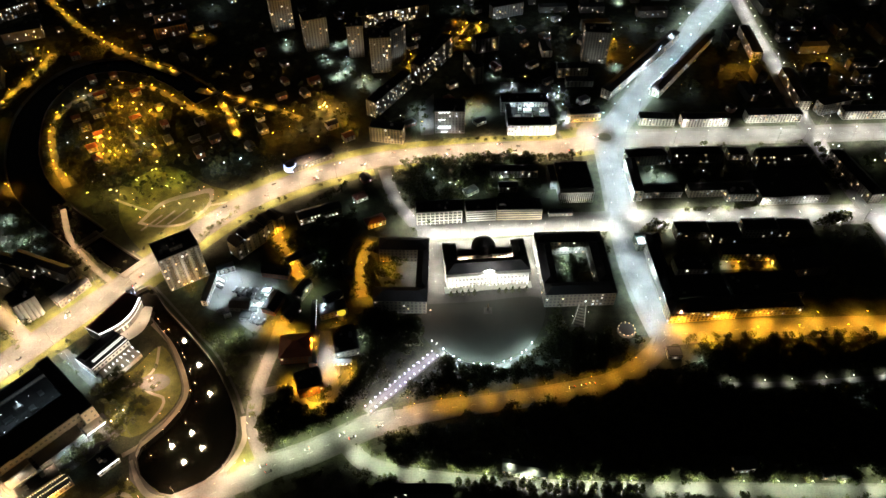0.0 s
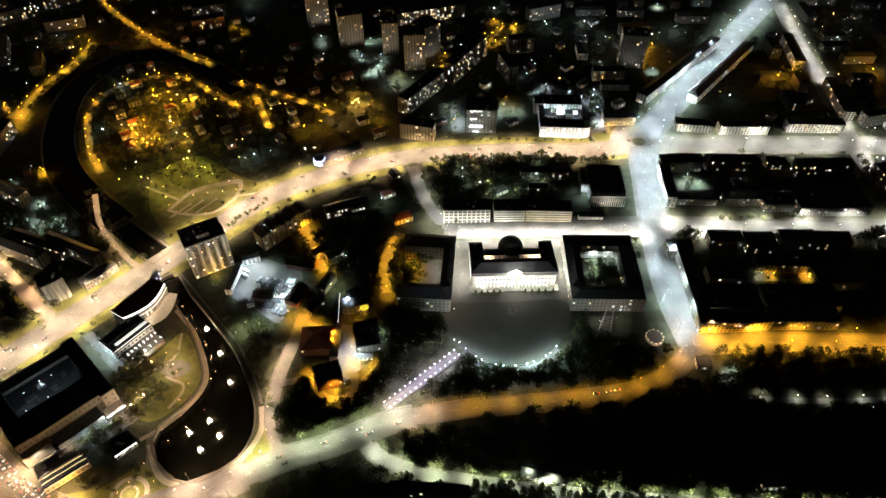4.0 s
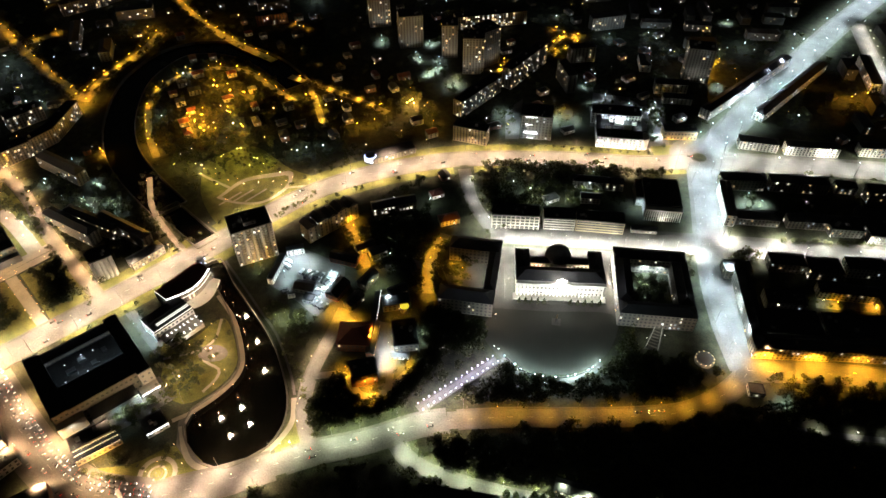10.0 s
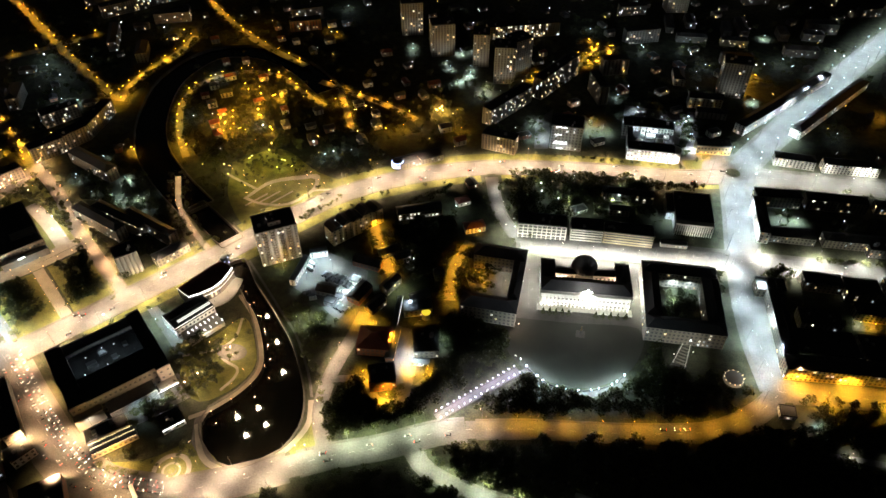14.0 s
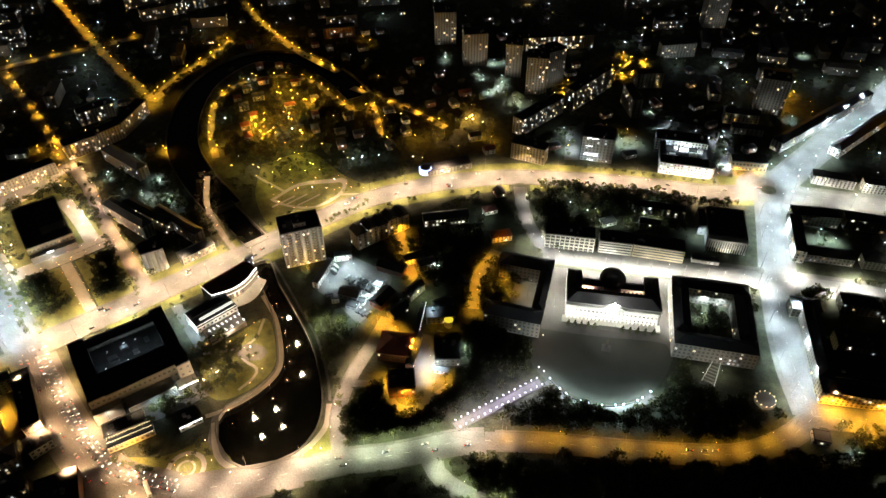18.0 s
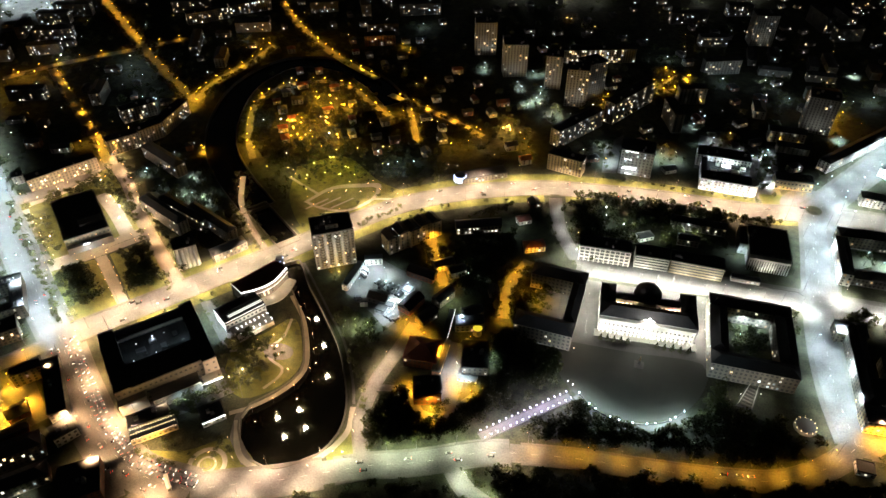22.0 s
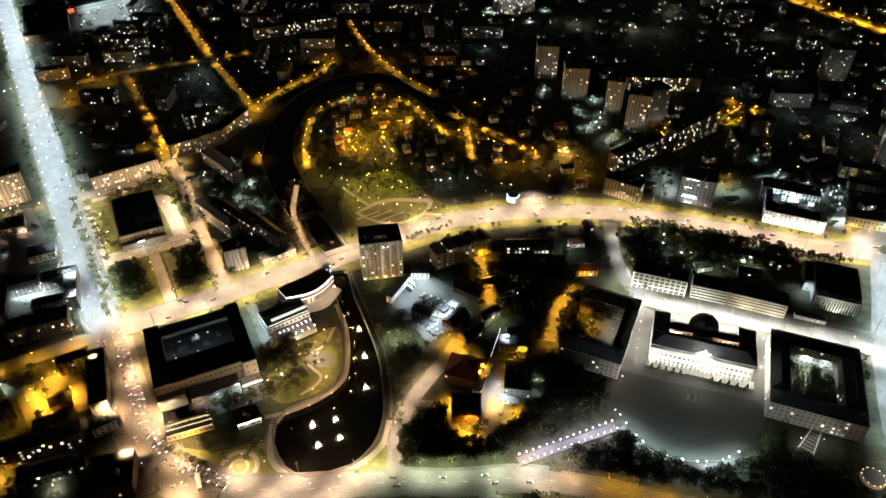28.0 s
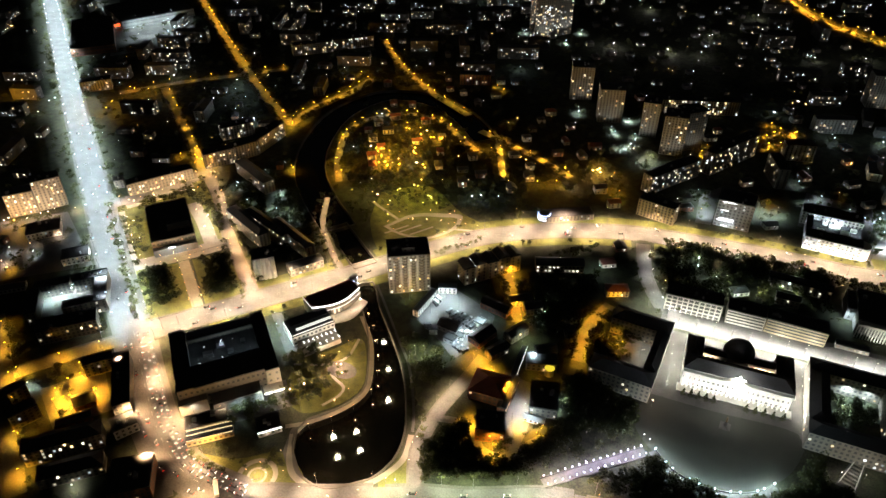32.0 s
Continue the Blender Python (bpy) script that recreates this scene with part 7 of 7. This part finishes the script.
woods([(-330, 520), (-286, 556), (-262, 540), (-310, 500)], 60, (3, 5.5))
woods([(-243.9, 312.9), (-227.7, 328), (-196.7, 284.7), (-214.1, 276)], 30, (2.5, 5))
woods([(-330.3, 524), (-247.6, 555.5), (-235.2, 526.6), (-310.2, 487.3)], 70, (3, 6))
woods([(-164.5, 190), (-125, 208.6), (-84.2, 228.3), (-74.2, 219.9), (-61.3, 198.8), (-163, 177.8)], 160, (5, 9))
woods([(-393.9, 546.1), (-428.2, 647.4), (-377.6, 699.6), (-282.5, 645.9), (-282.6, 574)], 420, (2, 4))
woods([(-288.6, 708.2), (-171.3, 657.1), (-177.2, 600.5), (-239.9, 582.1)], 160, (2, 4.5))
woods([(130, 400), (560, 400), (760, 960), (130, 900)], 900, (5, 9), 1.0)
woods([(-1250, 300), (-330, 330), (-500, 1300), (-1250, 1100)], 1300, (5, 9), 1.0)
woods([(-600, 560), (100, 620), (700, 1000), (500, 1600), (-600, 1500)], 1500, (6, 10), 1.0)
woods([(-504.6, 219.4), (-418.3, 262.5), (-273.8, 148.5), (-351.3, 109.7)], 160, (5, 8), 1.0)



def roadside(line, off, every=9.0, h=(4, 8)):
    """Small trees close along both sides of a lane, some hanging over it."""
    nor, run = sides(line), 0.0
    for i in range(1, len(line)):
        run += (line[i] - line[i - 1]).length
        while run > every:
            run -= every * rng.uniform(0.5, 1.5)
            for s in (-1, 1):
                if rng.random() < 0.75:
                    q = line[i] + nor[i] * s * (off + rng.uniform(0, 4))
                    WOODS.append((q.x, q.y, rng.uniform(*h)))


for line, off in ((north_street, 7.5), (north_link, 5.5), (mid_street, 5), (hill_street, 5), (slope_street, 4.5), (slope_link, 3.5), (loop, 5), (north_link, 7), (river_path, 5), (hook_lane, 4), (yard_lane, 4.5), (yard_lane_b, 4.5),
                  (oval_lane, 4.5), (park_east, 6), (west_back, 7), (side_street, 6.5), (far_road, 9)):
    roadside(line, off)
roadside(boulevard, 16, 12, (6, 9))
roadside(avenue[5:60], 20, 16, (4, 6))
roadside(lower_road, 8, 7, (5, 9))
for x, y in LAMP_SPOTS + YARD_SPOTS:
    for _ in range(4):
        a, r = rng.uniform(0, math.tau), rng.uniform(4, 13)
        px_, py_ = x + r * math.cos(a), y + r * math.sin(a)
        if free(px_, py_, 0) and not inside(px_, py_, WORKS) and not inside(px_, py_, YARD_W):
            WOODS.append((px_, py_, rng.uniform(3, 6)))
roadside(north_street, 5.5, 7, (4, 7))
roadside(yard_lane, 5, 5, (5, 9))
roadside(yard_lane_b, 5, 5, (5, 9))
roadside(oval_lane, 4.5, 6, (4, 7))
roadside(lower_road, 6, 6, (4, 8))
near, rest_of = [], []
for w in WOODS:
    (near if TREES[0] + len(near) < 300 and math.hypot(w[0] + 60, w[1] - 330) < 130 else rest_of).append(w)
for x, y, h in near:
    tree(x, y, h, "broad", "dark leafy tree of a small wood")
chunks = {}
for x, y, h in rest_of:
    base = rng.choice(CROWNS["broad"])
    a = rng.uniform(0, math.tau)
    c, s = math.cos(a) * h, math.sin(a) * h
    v = base[:, :] if math.hypot(x + 60, y - 330) < 420 else base[: 4 * 90]
    grow = 1.0 if len(v) == len(base) else 1.25
    chunks.setdefault(int(x // 500), []).append(np.stack([(v[:, 0] * c - v[:, 1] * s) * grow + x, (v[:, 0] * s + v[:, 1] * c) * grow + y, v[:, 2] * h], 1))
for k in sorted(chunks):
    tagged(new("woodland", leaf_object_mesh("woodland", np.concatenate(chunks[k]))), "dark unlit trees of parks and yards", "trees", kind="stuff")
bm = B()
for x, y, h in rest_of:
    if math.hypot(x + 60, y - 330) < 420:
        tube(bm, x, y, -0.2, h * 0.5, 0.16, 0.08, 5)
tagged(new("woodland_trunks", mesh_of("woodland_trunks", bm, M["bark"])), "bare trunks below dark crowns", "trees", kind="stuff")

# ---- fountains in the pond ----
JET = material("fountain_water", (0.85, 0.87, 0.85), 0.4, 1, 0.1, 3)
NOZZLE = glow("fountain_lamp", (1.0, 0.95, 0.82), 30, quiet=True)
bm = B()
for i in range(10):
    a = math.tau * i / 10
    k = len(bm.verts)
    tube(bm, 0, 0, 0, 3.0, 0.14, 0.03, 6)
    bm.verts.ensure_lookup_table()
    for v in bm.verts[k:]:
        v.co = Matrix.Rotation(a, 3, "Z") @ Matrix.Rotation(radians(32), 3, "X") @ v.co
tube(bm, 0, 0, 0, 4.6, 0.3, 0.05, 8)
JETS = mesh_of("jets", bm, JET)
BOWL = mesh_of("float", tube(B(), 0, 0, -0.4, 0.15, 1.5, 1.4, 16), M["steel"])
BULBS = mesh_of("lamp_ring", tube(B(), 0, 0, 0.15, 0.4, 1.2, 1.0, 12), NOZZLE)
fl = bpy.data.lights.new("fountain_light", "POINT")
fl.color, fl.energy, fl.shadow_soft_size = (1.0, 0.86, 0.55), 4200, 0.3
for a in ((-212, 335.2), (-194.1, 311.5), (-178.8, 285.3), (-184.3, 251.8), (-195.9, 241.2), (-173.7, 239.9), (-184, 228.8)):
    t = thing("fountain", "floating fountain lit white from within", "fountain", *a, WATER_Z, 0, "pond fountains")
    part("float", BOWL, None, t)
    part("jets", JETS, None, t, "white lit water jets")
    part("lamp_ring", BULBS, None, t)
    for k in range(3):
        ob = new("fountain_light", fl)
        ob.parent, ob.location = t, (1.7 * math.cos(k * 2.1 + 0.4), 1.7 * math.sin(k * 2.1 + 0.4), 1.0)

# ---- monuments ----
t = thing("monument", "dark bronze monument on a stepped plinth", "monument", *(38.1, 365), 0)
for i in range(3):
    part("step", box(B(), -3.5 + i, -3.5 + i, 0.4 * i, 3.5 - i, 3.5 - i, 0.4 + 0.4 * i), M["quay"], t)
part("plinth", tube(B(), 0, 0, 1.2, 5.0, 1.3, 1.0, 8), M["quay"], t)
bm = tube(B(), 0, 0, 5.0, 8.5, 0.8, 0.35, 8)
bmesh.ops.create_icosphere(bm, subdivisions=1, radius=0.5, matrix=Matrix.Translation((0, 0, 8.8)))
part("figure", bm, M["bronze"], t)
t = thing("flower_bed", "round raised flower bed with a lamp", "flower bed", *statue_at, 0)
part("kerb", tube(B(), 0, 0, -0.1, 0.6, 3.2, 3.1, 28), M["quay"], t)
part("planting", tube(B(), 0, 0, 0.6, 0.9, 2.9, 1.8, 24), M["grass"], t)
t = thing("roundabout_island", "round dark planted traffic island", "traffic island", *(177.3, 610), 0.04)
part("kerb", tube(B(), 0, 0, 0, 0.25, 8, 7.8, 32), M["quay"], t)
part("planting", tube(B(), 0, 0, 0.25, 0.7, 7.2, 5.5, 28), M["earth"], t)


# ---- cars ----
def car_model(colour, paint):
    t = thing("car", f"{colour} saloon car with its lights on", "car", 0, 0, -60, group="cars on the roads")
    bm = box(B(), -2.15, -0.88, 0.3, 2.15, 0.88, 0.9)
    bmesh.ops.bevel(bm, geom=bm.edges[:], offset=0.12, segments=2, affect="EDGES")
    part("body", bm, M[paint], t)
    bm = B()
    v = [bm.verts.new(p) for p in ((-1.6, -0.8, 0.9), (1.1, -0.8, 0.9), (1.1, 0.8, 0.9), (-1.6, 0.8, 0.9), (-1.1, -0.65, 1.45), (0.4, -0.65, 1.45), (0.4, 0.65, 1.45), (-1.1, 0.65, 1.45))]
    for f in ((4, 5, 6, 7), (0, 1, 5, 4), (1, 2, 6, 5), (2, 3, 7, 6), (3, 0, 4, 7)):
        bm.faces.new([v[i] for i in f])
    part("cabin", bm, M["glass"], t)
    wheel = tube(B(), 0, 0, -0.1, 0.1, 0.32, 0.32, 10)
    bmesh.ops.rotate(wheel, verts=wheel.verts, matrix=Matrix.Rotation(radians(90), 3, "X"))
    me = mesh_of("wheel", wheel, M["rubber"])
    for x, y in ((-1.35, -0.8), (-1.35, 0.8), (1.35, -0.8), (1.35, 0.8)):
        part("wheel", me, None, t).location = (x, y, 0.32)
    head, tail = mesh_of("headlight", box(B(), 2.1, -0.15, 0.6, 2.2, 0.15, 0.78), HEAD_GLOW), mesh_of("tail_light", box(B(), -2.2, -0.2, 0.6, -2.1, 0.2, 0.82), TAIL_GLOW)
    for y in (-0.6, 0.6):
        part("headlight", head, None, t).location.y = y
        part("tail_light", tail, None, t).location.y = y
    return t


CAR = [car_model("pale silver", "car"), car_model("black", "black_car")]
CARS = [0]


def cars(line, lanes, gap, jitter=0.5, stop=999):
    """Cars in lanes along a road: (offset to the left, direction)."""
    nor = sides(line)
    for off, way in lanes:
        run, need, k = 0.0, gap * rng.uniform(0.2, 1), 0
        for i in range(len(line) - 1):
            seg = (line[i + 1] - line[i]).length
            while run + seg > need and k < stop:
                p = line[i].lerp(line[i + 1], max(0, min(1, (need - run) / seg))) + nor[i] * (off + rng.uniform(-0.3, 0.3))
                e = line[i + 1] - line[i]
                a = math.degrees(math.atan2(e.y, e.x)) + (0 if way > 0 else 180)
                if math.hypot(p.x + 120, p.y - 420) < 640 and CARS[0] < 140:
                    m = pose(p.x, p.y, 0.21, 0, 0, a)
                    model = CAR[rng.choice((0, 1))] if CARS[0] > 1 else CAR[CARS[0]]
                    if CARS[0] > 1:
                        copy_thing(model, m)
                    else:
                        model.matrix_basis = m
                    CARS[0] += 1
                    k += 1
                need += gap * rng.uniform(1 - jitter, 1 + jitter)
            run += seg


cars(jam, ((3, 1), (6.5, 1), (10, 1)), 8.0, 0.35, 26)
cars(jam, ((-4, -1), (-8, -1)), 34)
cars(avenue, ((4, -1), (8, -1), (-4, 1), (-8, 1)), 95)
cars(boulevard, ((4, -1), (-4, 1)), 70)
cars(bank, ((3, -1), (-3, 1)), 42)
cars(curve_road[-16:], ((3, -1), (6, -1)), 10, 0.4)
cars(curve_road, ((3, -1), (-4, 1)), 60)
cars(cross, ((3, -1), (-3, 1), (6.5, -1)), 34)
cars(palace_street, ((3, -1), (-3, 1)), 60)
cars(orange_street, ((-7.4, 1), ), 6.5, 0.5)
cars(cross, ((8, -1), (-8, 1)), 26, 0.6)
cars(diagonal, ((4, -1), (-4, 1)), 40)
cars(bank_lane, ((2, -1), ), 45)
t = thing("bus", "long white bus with lit windows", "bus", *(-235.8, 172.8), 0.2, -42)
bm = box(B(), -6, -1.25, 0.4, 6, 1.25, 3.0)
bmesh.ops.bevel(bm, geom=bm.edges[:], offset=0.2, segments=2, affect="EDGES")
part("body", bm, M["white"], t)
for x in (-4, 4):
    for y in (-1.2, 1.2):
        w = tube(B(), 0, 0, -0.15, 0.15, 0.5, 0.5, 10)
        bmesh.ops.rotate(w, verts=w.verts, matrix=Matrix.Rotation(radians(90), 3, "X"))
        part("wheel", w, M["rubber"], t).location = (x, y, 0.5)
for i in range(7):
    for y in (-1.26, 1.26):
        part("window", box(B(), -5.4 + i * 1.5, y - 0.02, 1.4, -4.2 + i * 1.5, y + 0.02, 2.4), LIT[0], t)

# ---- small lights of yards and porches ----
YARD_BULB = [glow("yard_bulb_white", (1.0, 0.93, 0.76), 40, 0.9, True, True), glow("yard_bulb_cool", (0.80, 0.94, 1.0), 40, 0.9, True, True), glow("yard_bulb_orange", (1.0, 0.50, 0.07), 60, 0.9, True, True)]


def bulb_field(label, m, spots, r=0.27, h=5.0, color=None, power=0):
    """Unshaded bulbs on short posts over dark districts, as one object; with a power, each has its light."""
    bm, posts = B(), B()
    if power:
        data = bpy.data.lights.new("bulb_light", "POINT")
        data.color, data.energy, data.shadow_soft_size = color, power, 0.5
    for x, y in spots:
        z, k = h * rng.uniform(0.75, 1.3), r * rng.uniform(0.8, 1.2)
        tube(posts, x, y, 0, z, 0.06, 0.06, 4)
        if power:
            new("bulb_light", data).location = (x, y, z + 2 * k + 0.9)
        v = [bm.verts.new(p) for p in ((x + k, y, z + k), (x, y + k, z + k), (x - k, y, z + k), (x, y - k, z + k), (x, y, z), (x, y, z + 2 * k))]
        for a in range(4):
            bm.faces.new((v[a], v[(a + 1) % 4], v[5]))
            bm.faces.new((v[(a + 1) % 4], v[a], v[4]))
    tagged(new("yard_lamp_posts", mesh_of("yard_lamp_posts", posts, M["steel"])), "thin posts of scattered yard lamps", "lamps", kind="stuff")
    return tagged(new("yard_bulbs", mesh_of("yard_bulbs", bm, m)), label, "lamps", kind="stuff")


def open_spots(count, x0, y0, x1, y1, keep=seen):
    out = []
    for _ in range(count * 4):
        x, y = rng.uniform(x0, x1), rng.uniform(y0, y1)
        if len(out) < count and free(x, y, 0.5) and keep(x, y):
            out.append((x, y))
    return out


def on_hill(x, y):
    return inside(x, y, HILL)


by_door = [[], [], []]
for q in DOORS:
    if rng.random() < (0.3 if inside(*q, HILL) else 0.5):
        by_door[2 if inside(*q, HILL) else rng.choice((0, 0, 0, 1, 1, 2))].append(q)
for k, q in enumerate(YARD_SPOTS):
    by_door[k % 3].append(q)
bulb_field("scattered white bulbs over dark yards", YARD_BULB[0], by_door[0] + open_spots(130, -1250, 560, 760, 1700))
bulb_field("scattered cool bulbs over dark yards", YARD_BULB[1], by_door[1] + open_spots(80, -1250, 480, 760, 1700))
bulb_field("scattered orange bulbs over dark yards", YARD_BULB[2], by_door[2] + open_spots(60, -1150, 480, 500, 1300))
bulb_field("orange bulbs among the cottages of a hill", YARD_BULB[2], open_spots(14, -440, 540, -180, 720, on_hill), 0.3, 4.0)
TINT = {WARM: "warm", AMBER: "amber", ORANGE: "orange", COOL: "cool white", WHITE: "white", GREENISH: "pale greenish"}
for (color, size), spots in FAR_BULBS.items():
    m = glow("lamp_bulb", color, 40, 0.6, True, True)
    bulb_field(f"bare {TINT[color]} lamps over yards and houses", m, spots, 0.4, 5.5, color, ((4000, 9500, 18000) if color is ORANGE else (1500, 3200, 6000))[size])
HOT = glow("hill_lamp_bulb", ORANGE, 40, 0.5, True, True)
bulb_field("bright orange lamps among cottages on a hill", HOT, [(-377.7, 599.9), (-364.5, 588.4), (-372, 594), (-346.7, 571.4), (-341.7, 579.3), (-307.2, 584.4), (-370.9, 658.2), (-356, 666), (-332.6, 649), (-333.9, 608.9), (-322, 656), (-352, 575)], 0.4, 5.0, ORANGE, 16000)
PARKY = glow("park_lamp_bulb", (1.0, 0.74, 0.14), 30, 0.5, True, True)
bulb_field("yellow lamps of a hillside park", PARKY, [(-351.7, 508.1), (-330.2, 512.9), (-309.7, 534), (-298, 543.5), (-275.7, 532.9), (-305.9, 506.9), (-262, 524), (-318, 497), (-290, 515)], 0.35, 5.0, (1.0, 0.74, 0.14), 3600)
BLAZE = glow("blazing_lamp_bulb", (1.0, 0.55, 0.12), 60, 0.2, True, True)
bulb_field("blazing orange lamps of a lit yard on a slope", BLAZE, [(-137.4, 662.8), (-133, 660), (-141, 659), (-136, 667)], 0.6, 4.5, (1.0, 0.55, 0.12), 18000)
NOOK = glow("nook_lamp_bulb", (0.84, 1.0, 0.92), 30, 0.6, True, True)
bulb_field("cool lamps in yards between dark trees", NOOK, [(-9.5, 532.6), (7.4, 526.8), (13.1, 523.4), (45.6, 516.5), (-20.5, 548), (-10.9, 547.9), (-86.9, 494.9), (-109.2, 417.9), (27.4, 507.2), (-28.2, 478.3)], 0.35, 5.0, (0.84, 1.0, 0.92), 2600)
